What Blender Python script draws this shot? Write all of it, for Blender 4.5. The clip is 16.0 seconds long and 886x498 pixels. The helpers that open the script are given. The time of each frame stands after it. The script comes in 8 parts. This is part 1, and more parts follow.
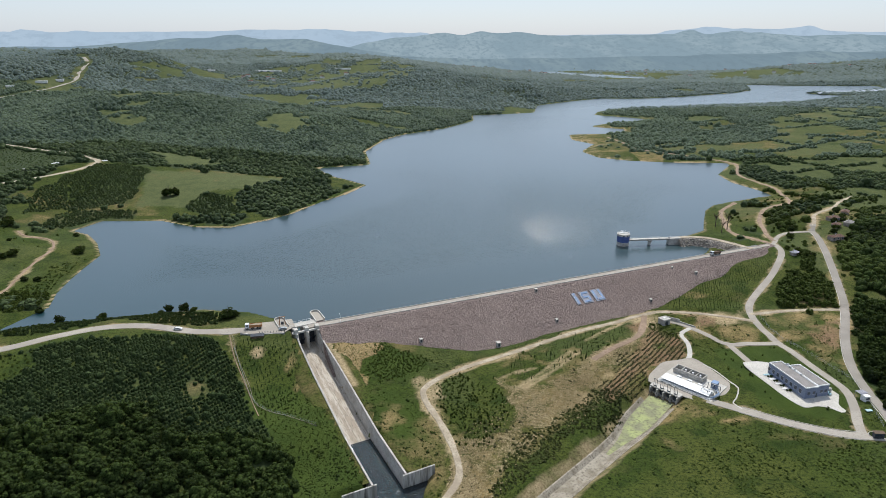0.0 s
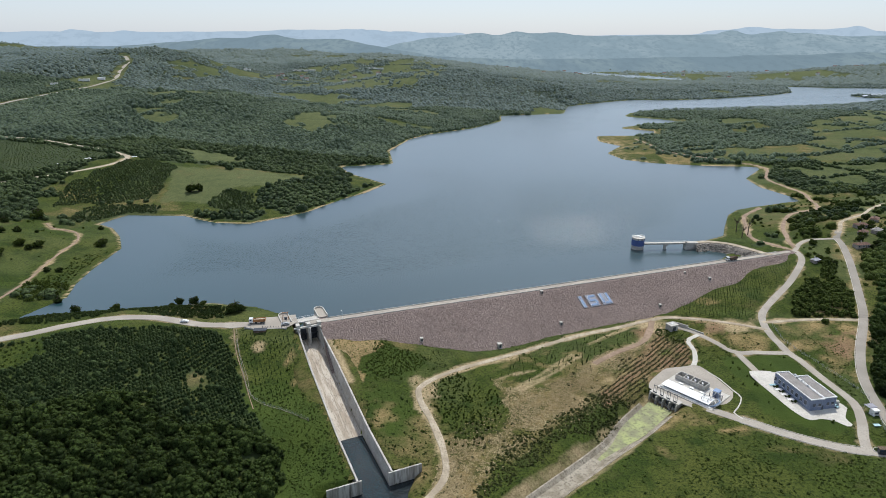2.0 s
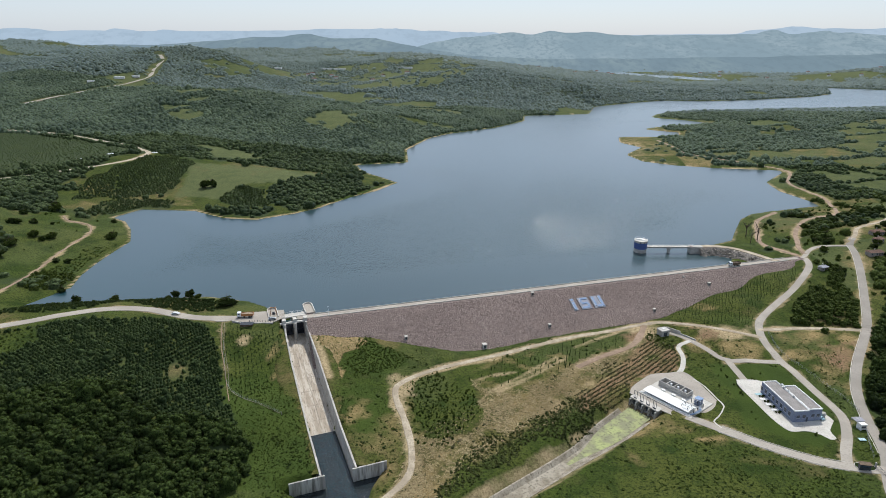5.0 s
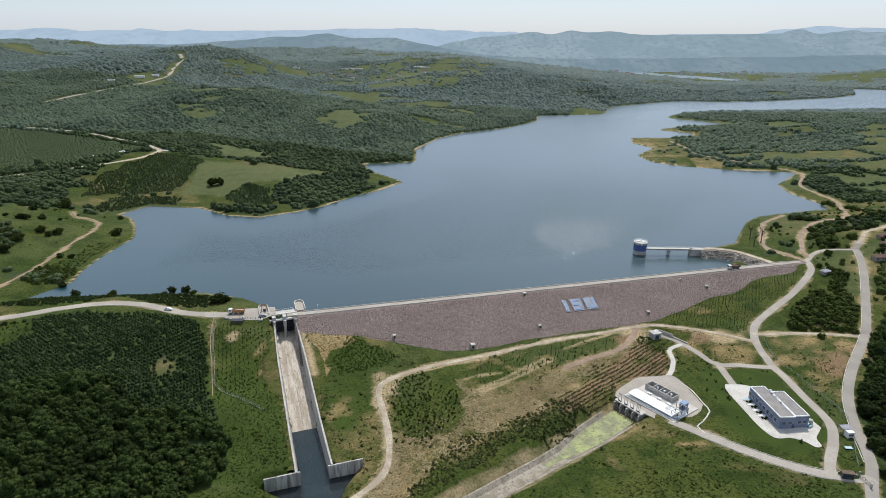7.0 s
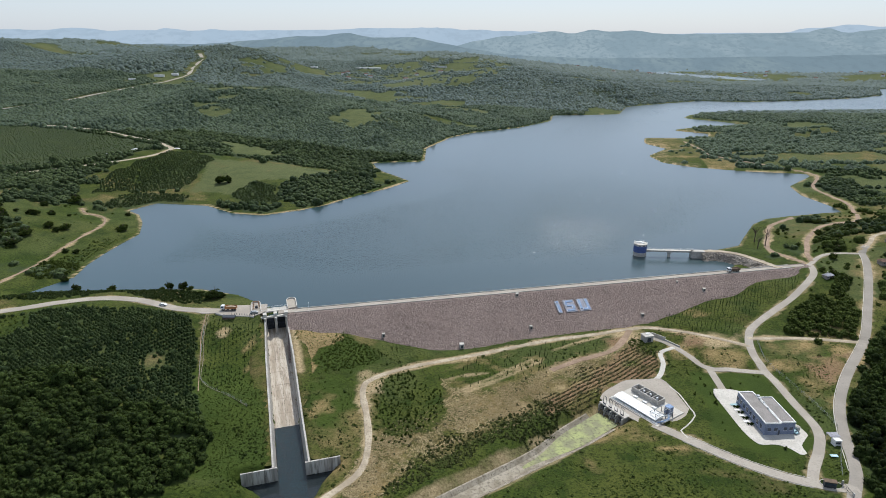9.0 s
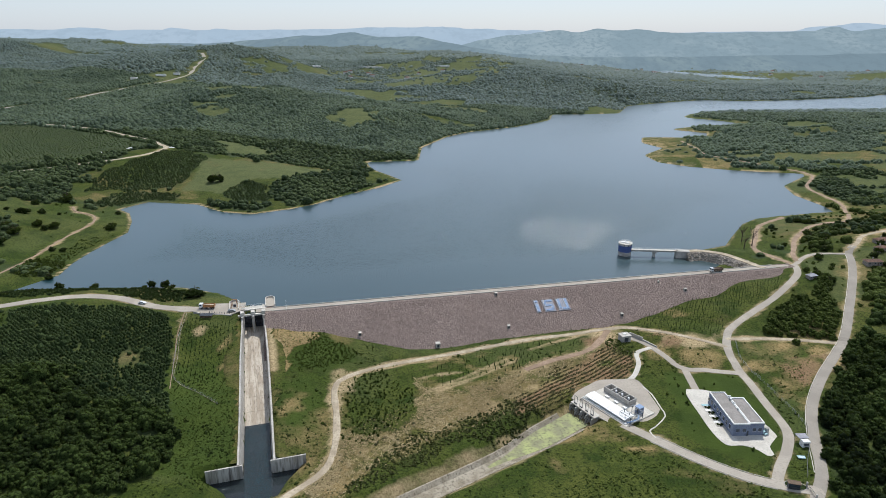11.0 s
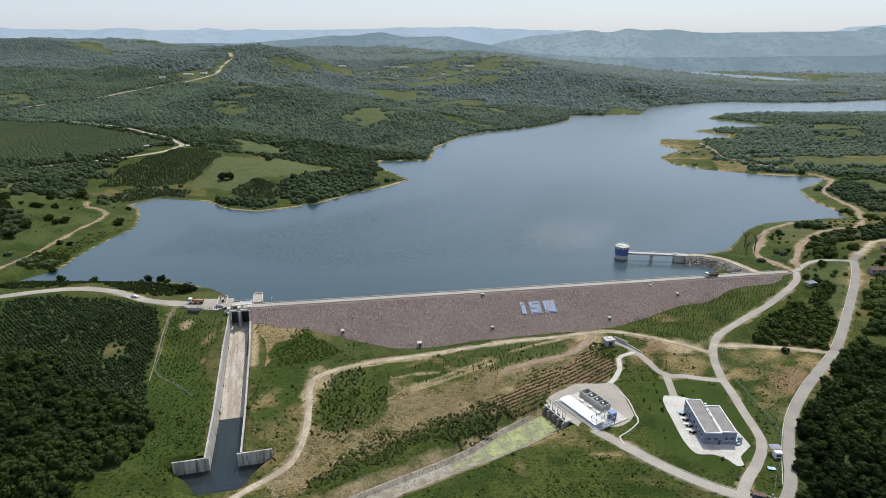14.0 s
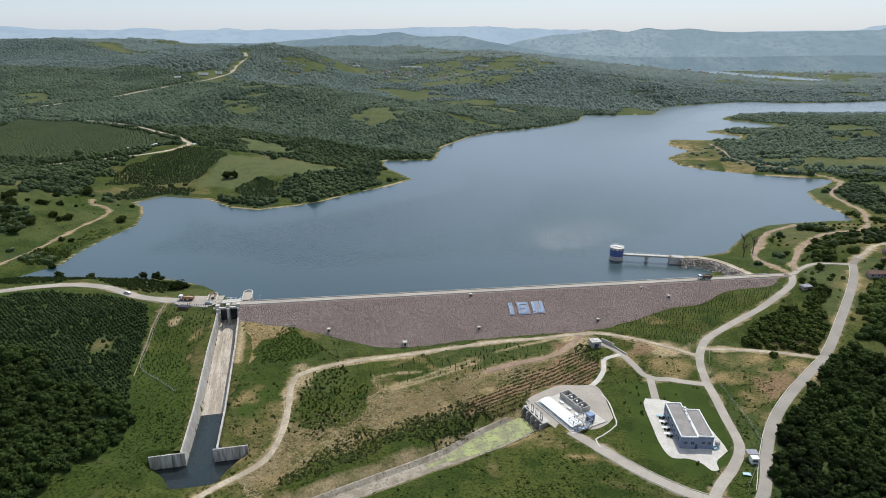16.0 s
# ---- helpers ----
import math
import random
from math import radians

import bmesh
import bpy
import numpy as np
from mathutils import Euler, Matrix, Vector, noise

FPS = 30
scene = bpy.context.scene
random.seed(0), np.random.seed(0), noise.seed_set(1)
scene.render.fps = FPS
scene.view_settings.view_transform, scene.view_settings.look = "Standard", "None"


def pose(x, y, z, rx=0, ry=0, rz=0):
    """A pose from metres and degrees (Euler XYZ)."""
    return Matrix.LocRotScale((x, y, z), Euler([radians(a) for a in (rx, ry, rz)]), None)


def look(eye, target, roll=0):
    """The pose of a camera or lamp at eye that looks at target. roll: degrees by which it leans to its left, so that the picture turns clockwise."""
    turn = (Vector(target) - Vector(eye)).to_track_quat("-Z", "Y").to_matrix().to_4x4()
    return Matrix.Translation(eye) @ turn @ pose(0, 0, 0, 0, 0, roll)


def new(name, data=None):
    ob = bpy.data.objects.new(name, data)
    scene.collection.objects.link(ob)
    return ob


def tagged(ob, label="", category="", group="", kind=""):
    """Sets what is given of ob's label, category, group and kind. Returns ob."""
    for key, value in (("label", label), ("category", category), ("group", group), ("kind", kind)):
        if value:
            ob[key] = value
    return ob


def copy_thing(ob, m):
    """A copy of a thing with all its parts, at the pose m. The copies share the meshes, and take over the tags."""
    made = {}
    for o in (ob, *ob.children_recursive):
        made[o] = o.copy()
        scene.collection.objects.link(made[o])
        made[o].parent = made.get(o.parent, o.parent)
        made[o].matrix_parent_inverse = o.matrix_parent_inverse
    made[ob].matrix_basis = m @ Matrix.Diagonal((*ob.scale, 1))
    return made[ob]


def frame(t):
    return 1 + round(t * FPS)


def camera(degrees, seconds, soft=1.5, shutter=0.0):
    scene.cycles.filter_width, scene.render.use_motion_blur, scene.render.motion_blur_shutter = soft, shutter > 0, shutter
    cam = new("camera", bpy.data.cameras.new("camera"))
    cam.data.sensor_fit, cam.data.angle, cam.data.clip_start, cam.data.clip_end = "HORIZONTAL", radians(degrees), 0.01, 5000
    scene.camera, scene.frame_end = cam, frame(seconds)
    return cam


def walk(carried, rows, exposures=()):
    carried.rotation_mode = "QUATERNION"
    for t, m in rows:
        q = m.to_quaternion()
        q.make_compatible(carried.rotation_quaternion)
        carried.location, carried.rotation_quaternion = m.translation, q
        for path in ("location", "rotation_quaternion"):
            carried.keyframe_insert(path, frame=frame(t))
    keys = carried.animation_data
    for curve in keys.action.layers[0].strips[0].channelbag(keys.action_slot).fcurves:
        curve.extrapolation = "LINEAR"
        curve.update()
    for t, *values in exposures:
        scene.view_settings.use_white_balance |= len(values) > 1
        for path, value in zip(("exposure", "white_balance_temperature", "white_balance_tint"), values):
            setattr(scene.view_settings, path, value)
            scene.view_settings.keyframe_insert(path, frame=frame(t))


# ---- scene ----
cam = camera(71.7, 16.0, soft=0.45)
METRES, EYE, TILT, LEAN, TURN = 137.0, 153.6, -19.05, 0.0, 0.0
ROWS = [
    (0.0, 0.0, 0.0, 0.0, 0.0, 0.0, 0.0),
    (0.5, 0.0308, -0.0003, -0.0002, 0.53, -0.01, -0.23),
    (1.0, 0.0622, -0.0004, -0.0006, 1.37, -0.01, -0.52),
    (1.5, 0.0943, 0.0001, -0.0005, 2.3, -0.02, -0.85),
    (2.0, 0.1253, 0.0011, -0.0003, 3.15, -0.02, -1.17),
    (2.5, 0.1567, 0.0027, 0.0003, 3.97, -0.04, -1.5),
    (3.0, 0.1881, 0.0047, 0.0008, 4.64, -0.07, -1.73),
    (3.5, 0.2196, 0.0072, 0.0017, 5.15, -0.09, -1.92),
    (4.0, 0.2509, 0.0098, 0.0022, 5.51, -0.12, -2.05),
    (6.5, 0.406, 0.0269, 0.008, 7.6, -0.24, -2.76),
    (7.0, 0.4363, 0.0309, 0.0091, 8.13, -0.28, -2.94),
    (7.5, 0.4663, 0.0355, 0.0107, 8.75, -0.32, -3.16),
    (8.0, 0.4968, 0.0403, 0.0124, 9.34, -0.36, -3.36),
    (8.5, 0.5288, 0.0455, 0.0141, 9.79, -0.39, -3.5),
    (9.0, 0.5589, 0.0507, 0.0159, 10.08, -0.44, -3.54),
    (11.5, 0.7107, 0.0785, 0.0253, 10.81, -0.56, -3.68),
    (12.0, 0.7409, 0.0843, 0.0274, 10.98, -0.57, -3.72),
    (12.5, 0.771, 0.0902, 0.0295, 11.69, -0.62, -3.97),
    (13.0, 0.801, 0.096, 0.0316, 12.44, -0.67, -4.21),
    (13.5, 0.8314, 0.1024, 0.034, 13.0, -0.71, -4.42),
    (14.0, 0.8623, 0.1093, 0.0367, 13.51, -0.75, -4.61),
    (14.5, 0.894, 0.1167, 0.0393, 13.97, -0.8, -4.74),
    (15.0, 0.9242, 0.1242, 0.0418, 14.4, -0.84, -4.88),
    (15.5, 0.9555, 0.1321, 0.0447, 14.85, -0.89, -4.99),
    (16.0, 0.986, 0.1398, 0.0476, 15.17, -0.92, -5.08),
]
EXPOSURES = [(0.0, 0.0, 6120, 10), (16.0, 0.0, 6120, 10)]
walk(cam, [(t, pose(0, 0, EYE, TILT, LEAN, TURN) @ pose(METRES * x, METRES * y, METRES * z, 90 + pitch, roll, yaw)) for t, x, y, z, yaw, pitch, roll in ROWS], EXPOSURES)

# ---------------------------------------------------------------- sky and sun
SUN_HEIGHT, SUN_TURN = radians(58), radians(8)
world = bpy.data.worlds.new("sky")
scene.world = world
world.use_nodes = True
sky = world.node_tree.nodes.new("ShaderNodeTexSky")
sky.sky_type, sky.sun_disc, sky.sun_elevation, sky.sun_rotation = "NISHITA", False, SUN_HEIGHT, SUN_TURN
sky.air_density, sky.dust_density, sky.ozone_density = 1.0, 0.8, 1.5
veil = world.node_tree.nodes.new("ShaderNodeMix")
veil.data_type = "RGBA"
veil.inputs[0].default_value = 0.56
veil.inputs[7].default_value = (6.9, 7.6, 8.6, 1)
world.node_tree.links.new(sky.outputs["Color"], veil.inputs[6])
world.node_tree.nodes["Background"].inputs["Strength"].default_value = 0.108
world.node_tree.links.new(veil.outputs[2], world.node_tree.nodes["Background"].inputs["Color"])
sun = new("sun", bpy.data.lights.new("sun", "SUN"))
sun.data.energy, sun.data.angle, sun.data.color = 4.1, radians(0.6), (1.0, 0.94, 0.84)
sun.matrix_world = look((math.sin(SUN_TURN) * math.cos(SUN_HEIGHT) * 900, math.cos(SUN_TURN) * math.cos(SUN_HEIGHT) * 900, math.sin(SUN_HEIGHT) * 900), (0, 0, 0))

# ---------------------------------------------------------------- materials
def mix(nodes, links, factor, a, b):
    m = nodes.new("ShaderNodeMix")
    m.data_type = "RGBA"
    for socket, value in ((m.inputs[0], factor), (m.inputs[6], a), (m.inputs[7], b)):
        if hasattr(value, "links"):
            links.new(value, socket)
        else:
            socket.default_value = value if isinstance(value, float) else (*value, 1)
    return m.outputs[2]


def ramp(nodes, links, source, low, high):
    m = nodes.new("ShaderNodeMapRange")
    m.inputs[1].default_value, m.inputs[2].default_value = low, high
    m.interpolation_type = "SMOOTHSTEP"
    links.new(source, m.inputs[0])
    return m.outputs[0]


def speckle(nodes, links, scale, detail=4, stretch=(1, 1, 1), local=False, harsh=0.5):
    """Noise at the thing's own place in the world, scale in waves per metre."""
    geo = nodes.new("ShaderNodeNewGeometry")
    move = nodes.new("ShaderNodeMapping")
    move.inputs["Scale"].default_value = stretch
    n = nodes.new("ShaderNodeTexNoise")
    n.inputs["Scale"].default_value, n.inputs["Detail"].default_value, n.inputs["Roughness"].default_value = scale, detail, harsh
    own = nodes.new("ShaderNodeTexCoord")
    links.new(own.outputs["Object"] if local else geo.outputs["Position"], move.inputs["Vector"])
    links.new(move.outputs["Vector"], n.inputs["Vector"])
    return n.outputs["Fac"]


def material(name, colour, second=None, scale=0.5, roughness=0.85, metal=0.0, bump=0.3, fine=3.0, vary=0.0, depth=0.1, stretch=(1, 1, 1), spec=0.3, grit=0.6, local=False):
    """Two colours mixed by coarse and fine noise, with relief; vary: spread from piece to piece."""
    mat = bpy.data.materials.new(name)
    mat.use_nodes = True
    nodes, links = mat.node_tree.nodes, mat.node_tree.links
    b = nodes["Principled BSDF"]
    b.inputs["Roughness"].default_value, b.inputs["Metallic"].default_value = roughness, metal
    b.inputs["Specular IOR Level"].default_value = spec
    second = second or tuple(c * 0.72 for c in colour)
    coarse, grain = speckle(nodes, links, scale, 5, stretch, local), speckle(nodes, links, fine, 4, stretch, local)
    c = mix(nodes, links, ramp(nodes, links, coarse, 0.38, 0.62), colour, second)
    c = mix(nodes, links, ramp(nodes, links, grain, 0.45, 0.75), c, tuple(v * grit for v in second))
    if vary:
        info = nodes.new("ShaderNodeObjectInfo")
        hue = nodes.new("ShaderNodeHueSaturation")
        v = nodes.new("ShaderNodeMapRange")
        v.inputs[3].default_value, v.inputs[4].default_value = 1 - vary, 1 + vary
        links.new(info.outputs["Random"], v.inputs[0])
        links.new(v.outputs[0], hue.inputs["Value"])
        links.new(c, hue.inputs["Color"])
        c = hue.outputs["Color"]
    links.new(c, b.inputs["Base Color"])
    if bump:
        n = nodes.new("ShaderNodeBump")
        n.inputs["Strength"].default_value, n.inputs["Distance"].default_value = bump, depth
        links.new(grain, n.inputs["Height"])
        links.new(n.outputs["Normal"], b.inputs["Normal"])
    return mat


def foliage(name, dark, light, see_through=0.25, fine=1.5, sheen=0.12, haze_sheen=0.0, relief=0.5):
    """Leaves: colour by tree (attribute tint) and by noise, with some light shining through."""
    mat = bpy.data.materials.new(name)
    mat.use_nodes = True
    nodes, links = mat.node_tree.nodes, mat.node_tree.links
    b = nodes["Principled BSDF"]
    b.inputs["Roughness"].default_value, b.inputs["Specular IOR Level"].default_value = 0.7, sheen
    # bluish sheen that imitates haze over the farther woods
    b.inputs["Sheen Weight"].default_value, b.inputs["Sheen Roughness"].default_value, b.inputs["Sheen Tint"].default_value = haze_sheen, 0.45, (0.6, 0.8, 1.0, 1)
    tint = nodes.new("ShaderNodeAttribute")
    tint.attribute_name = "tint"
    c = mix(nodes, links, tint.outputs["Fac"], dark, light)
    c = mix(nodes, links, ramp(nodes, links, speckle(nodes, links, fine, 3), 0.4, 0.7), c, tuple(v * 0.55 for v in dark))
    links.new(c, b.inputs["Base Color"])
    n = nodes.new("ShaderNodeBump")
    n.inputs["Strength"].default_value, n.inputs["Distance"].default_value = 0.9, relief
    links.new(speckle(nodes, links, 1.3, 3, harsh=0.7), n.inputs["Height"])
    links.new(n.outputs["Normal"], b.inputs["Normal"])
    t = nodes.new("ShaderNodeBsdfTranslucent")
    links.new(mix(nodes, links, 0.5, c, (0.16, 0.22, 0.03)), t.inputs["Color"])
    s = nodes.new("ShaderNodeMixShader")
    s.inputs[0].default_value = see_through
    links.new(b.outputs[0], s.inputs[1])
    links.new(t.outputs[0], s.inputs[2])
    links.new(s.outputs[0], nodes["Material Output"].inputs["Surface"])
    return mat


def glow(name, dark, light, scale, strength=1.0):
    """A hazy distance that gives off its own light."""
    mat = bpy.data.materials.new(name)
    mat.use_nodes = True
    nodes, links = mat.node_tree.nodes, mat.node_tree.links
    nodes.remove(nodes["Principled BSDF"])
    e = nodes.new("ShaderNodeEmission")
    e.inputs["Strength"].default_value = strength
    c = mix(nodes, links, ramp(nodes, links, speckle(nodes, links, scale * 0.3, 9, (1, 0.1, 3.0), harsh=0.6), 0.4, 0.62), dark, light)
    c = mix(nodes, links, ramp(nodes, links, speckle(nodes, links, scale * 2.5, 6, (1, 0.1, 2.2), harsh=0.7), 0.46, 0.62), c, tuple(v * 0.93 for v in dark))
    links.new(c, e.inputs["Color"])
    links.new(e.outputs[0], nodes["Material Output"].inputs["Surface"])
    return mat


def ground_material():
    mat = bpy.data.materials.new("meadow_and_soil")
    mat.use_nodes = True
    nodes, links = mat.node_tree.nodes, mat.node_tree.links
    b = nodes["Principled BSDF"]
    b.inputs["Roughness"].default_value, b.inputs["Specular IOR Level"].default_value = 0.95, 0.1
    cover = nodes.new("ShaderNodeAttribute")
    cover.attribute_name = "cover"
    split = nodes.new("ShaderNodeSeparateColor")
    links.new(cover.outputs["Color"], split.inputs["Color"])
    dry, soil, wood = split.outputs
    big, mid, small = speckle(nodes, links, 0.012, 6), speckle(nodes, links, 0.09, 9, harsh=0.6), speckle(nodes, links, 0.9, 7, harsh=0.7)
    grass = mix(nodes, links, ramp(nodes, links, big, 0.35, 0.65), (0.046, 0.068, 0.011), (0.078, 0.088, 0.019))
    grass = mix(nodes, links, ramp(nodes, links, mid, 0.42, 0.68), grass, (0.026, 0.044, 0.007))
    grass = mix(nodes, links, ramp(nodes, links, small, 0.44, 0.66), grass, (0.014, 0.024, 0.005))
    # fresh grass near by; far off its paler, bluer colour stands in for haze
    fresh_haze = nodes.new("ShaderNodeAttribute")
    fresh_haze.attribute_name = "fresh_haze"
    grass = mix(nodes, links, fresh_haze.outputs["Fac"], grass, mix(nodes, links, ramp(nodes, links, small, 0.42, 0.7), mix(nodes, links, ramp(nodes, links, mid, 0.38, 0.68), (0.100, 0.114, 0.044), (0.072, 0.088, 0.033)), (0.048, 0.062, 0.023)))
    lawn = nodes.new("ShaderNodeAttribute")
    lawn.attribute_name = "lawn"
    grass = mix(nodes, links, lawn.outputs["Fac"], grass, mix(nodes, links, ramp(nodes, links, mid, 0.35, 0.65), (0.044, 0.066, 0.012), (0.034, 0.054, 0.010)))

    def over(base, colour, worn, amount):
        m = nodes.new("ShaderNodeMath")
        m.operation = "ADD"
        links.new(amount, m.inputs[0])
        k = nodes.new("ShaderNodeMath")
        k.operation = "MULTIPLY_ADD"
        k.inputs[1].default_value, k.inputs[2].default_value = 1.6, -0.8
        links.new(mid, k.inputs[0])
        links.new(k.outputs[0], m.inputs[1])
        f = nodes.new("ShaderNodeMath")
        f.operation = "MULTIPLY"
        links.new(ramp(nodes, links, m.outputs[0], 0.05, 1.05), f.inputs[0])
        links.new(ramp(nodes, links, amount, 0.02, 0.2), f.inputs[1])
        return mix(nodes, links, f.outputs[0], base, mix(nodes, links, ramp(nodes, links, small, 0.35, 0.7), colour, worn))

    c = over(grass, (0.300, 0.222, 0.104), (0.13, 0.098, 0.040), dry)
    c = over(c, (0.40, 0.315, 0.185), (0.20, 0.15, 0.08), soil)
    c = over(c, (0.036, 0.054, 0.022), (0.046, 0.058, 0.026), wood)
    rust = nodes.new("ShaderNodeAttribute")
    rust.attribute_name = "rust"
    c = over(c, (0.235, 0.155, 0.088), (0.125, 0.085, 0.046), rust.outputs["Fac"])
    links.new(c, b.inputs["Base Color"])
    n = nodes.new("ShaderNodeBump")
    n.inputs["Strength"].default_value, n.inputs["Distance"].default_value = 0.8, 0.6
    links.new(small, n.inputs["Height"])
    links.new(n.outputs["Normal"], b.inputs["Normal"])
    return mat


def water_material(name, deep, roughness, wave, size, gleam, shine=0.5):
    """Water, ruffled by the wind where the attribute ruffle says so."""
    mat = bpy.data.materials.new(name)
    mat.use_nodes = True
    nodes, links = mat.node_tree.nodes, mat.node_tree.links
    b = nodes["Principled BSDF"]
    b.inputs["Roughness"].default_value, b.inputs["IOR"].default_value = roughness, 1.333
    b.inputs["Specular IOR Level"].default_value = shine
    b.inputs["Coat Weight"].default_value, b.inputs["Coat Roughness"].default_value, b.inputs["Coat IOR"].default_value = gleam, 0.2, 1.333
    links.new(mix(nodes, links, ramp(nodes, links, speckle(nodes, links, 0.004, 4, (1, 0.4, 1)), 0.35, 0.7), deep, tuple(v * 1.18 for v in deep)), b.inputs["Base Color"])
    ruffle = nodes.new("ShaderNodeAttribute")
    ruffle.attribute_name = "ruffle"
    first = None
    for height_, strength, deep_ in ((speckle(nodes, links, size * 0.2, 3, (1, 0.7, 1)), wave * 0.3, 1.0), (speckle(nodes, links, size, 1.5), wave, 2.2)):
        n = nodes.new("ShaderNodeBump")
        k = nodes.new("ShaderNodeMath")
        k.operation = "MULTIPLY"
        k.inputs[1].default_value = strength
        links.new(ruffle.outputs["Fac"], k.inputs[0])
        links.new(k.outputs[0], n.inputs["Strength"])
        n.inputs["Distance"].default_value = deep_
        links.new(height_, n.inputs["Height"])
        if first:
            links.new(first, n.inputs["Normal"])
        first = n.outputs["Normal"]
    links.new(first, b.inputs["Coat Normal"])
    return mat


def rubble_material(name, tones, size):
    """Packed stones: a tone for each stone, dark joints and relief between them."""
    mat = bpy.data.materials.new(name)
    mat.use_nodes = True
    nodes, links = mat.node_tree.nodes, mat.node_tree.links
    b = nodes["Principled BSDF"]
    b.inputs["Roughness"].default_value, b.inputs["Specular IOR Level"].default_value = 0.9, 0.2
    geo = nodes.new("ShaderNodeNewGeometry")
    cells = nodes.new("ShaderNodeTexVoronoi")
    cells.inputs["Scale"].default_value = size
    edge = nodes.new("ShaderNodeTexVoronoi")
    edge.feature = "DISTANCE_TO_EDGE"
    edge.inputs["Scale"].default_value = size
    for v in (cells, edge):
        links.new(geo.outputs["Position"], v.inputs["Vector"])
    pick = nodes.new("ShaderNodeSeparateColor")
    links.new(cells.outputs["Color"], pick.inputs["Color"])
    c = mix(nodes, links, pick.outputs[0], tones[0], tones[1])
    c = mix(nodes, links, ramp(nodes, links, speckle(nodes, links, 0.05, 5), 0.3, 0.7), c, tones[2])
    c = mix(nodes, links, ramp(nodes, links, speckle(nodes, links, 0.25, 5, (1, 1, 5), harsh=0.65), 0.56, 0.74), c, tuple(v * 0.62 for v in tones[0]))
    c = mix(nodes, links, ramp(nodes, links, edge.outputs["Distance"], 0.1, 0.0), c, tuple(v * 0.5 for v in tones[0]))
    links.new(c, b.inputs["Base Color"])
    n = nodes.new("ShaderNodeBump")
    n.inputs["Strength"].default_value, n.inputs["Distance"].default_value = 0.9, 0.35
    links.new(ramp(nodes, links, edge.outputs["Distance"], 0.0, 0.3), n.inputs["Height"])
    links.new(n.outputs["Normal"], b.inputs["Normal"])
    return mat


GROUND = ground_material()
LAKE_WATER = water_material("lake_water", (0.008, 0.034, 0.041), 0.36, 0.6, 0.7, 1.0, 0.6)
FAR_WATER = water_material("far_lake_water", (0.020, 0.055, 0.062), 0.5, 0.0, 0.7, 1.0, 0.9)
RIPPLE = material("glinting_water", (0.009, 0.041, 0.050), (0.011, 0.044, 0.052), 0.01, 0.09, bump=0.0, grit=1.0, spec=0.55)
CHUTE_WATER = water_material("still_water", (0.012, 0.018, 0.02), 0.12, 0.9, 1.1, 0.7)
ALGAE = material("algae_on_water", (0.30, 0.33, 0.13), (0.20, 0.20, 0.11), 0.16, 0.7, fine=0.8, stretch=(1, 1, 1))
ASPHALT = material("pale_asphalt", (0.35, 0.315, 0.265), (0.29, 0.26, 0.22), 0.08, fine=1.2, bump=0.1, grit=0.93)
GREY_ROAD = material("grey_asphalt", (0.29, 0.262, 0.225), (0.245, 0.222, 0.19), 0.08, fine=1.5, bump=0.1, grit=0.93)
DIRT = material("beaten_earth", (0.43, 0.365, 0.27), (0.29, 0.24, 0.17), 0.15, fine=1.2, bump=0.4, grit=0.84)
RED_DIRT = material("reddish_earth", (0.30, 0.215, 0.150), (0.22, 0.155, 0.105), 0.15, fine=1.2, bump=0.4, grit=0.84)
CONCRETE = material("weathered_concrete", (0.46, 0.44, 0.40), (0.35, 0.33, 0.295), 0.25, fine=1.6, bump=0.15, grit=0.84)
PALE_CONCRETE = material("pale_concrete", (0.52, 0.495, 0.445), (0.44, 0.415, 0.37), 0.2, fine=1.5, bump=0.1, grit=0.84)
STAINED = material("streaked_concrete", (0.47, 0.45, 0.41), (0.28, 0.26, 0.23), 0.55, fine=1.1, bump=0.1, stretch=(1, 1, 0.1), grit=0.45)
CHUTE_FLOOR = material("stained_chute_concrete", (0.48, 0.43, 0.36), (0.33, 0.28, 0.22), 0.45, fine=2.4, bump=0.1, stretch=(1, 0.022, 1), grit=0.66, local=True)
RUBBLE = rubble_material("grey_purple_rubble", ((0.222, 0.168, 0.148), (0.43, 0.340, 0.298), (0.295, 0.228, 0.200)), 2.3)
RIPRAP = rubble_material("pale_riprap", ((0.24, 0.21, 0.18), (0.50, 0.45, 0.38), (0.34, 0.30, 0.25)), 1.1)
WHITE = material("white_paint", (0.78, 0.78, 0.76), (0.68, 0.68, 0.66), 0.6, 0.5, bump=0.05)
BLUE_SIGN = material("blue_paint", (0.075, 0.115, 0.29), (0.06, 0.095, 0.24), 0.4, 0.6, bump=0.05)
DARK_STEEL = material("dark_steel", (0.06, 0.07, 0.085), (0.045, 0.05, 0.06), 0.8, 0.5, 0.3, bump=0.05)
STEEL = material("galvanised_steel", (0.40, 0.42, 0.43), (0.30, 0.32, 0.33), 0.8, 0.45, 0.6, bump=0.05)
OAK = foliage("oak_leaves", (0.006, 0.012, 0.004), (0.054, 0.082, 0.020), 0.2, 1.5, 0.06)
BUSH = foliage("shrub_leaves", (0.022, 0.037, 0.008), (0.080, 0.108, 0.022), 0.2, 1.5, 0.08)
CONIFER = foliage("conifer_needles", (0.020, 0.040, 0.012), (0.046, 0.078, 0.020), 0.12, 1.5, 0.08)
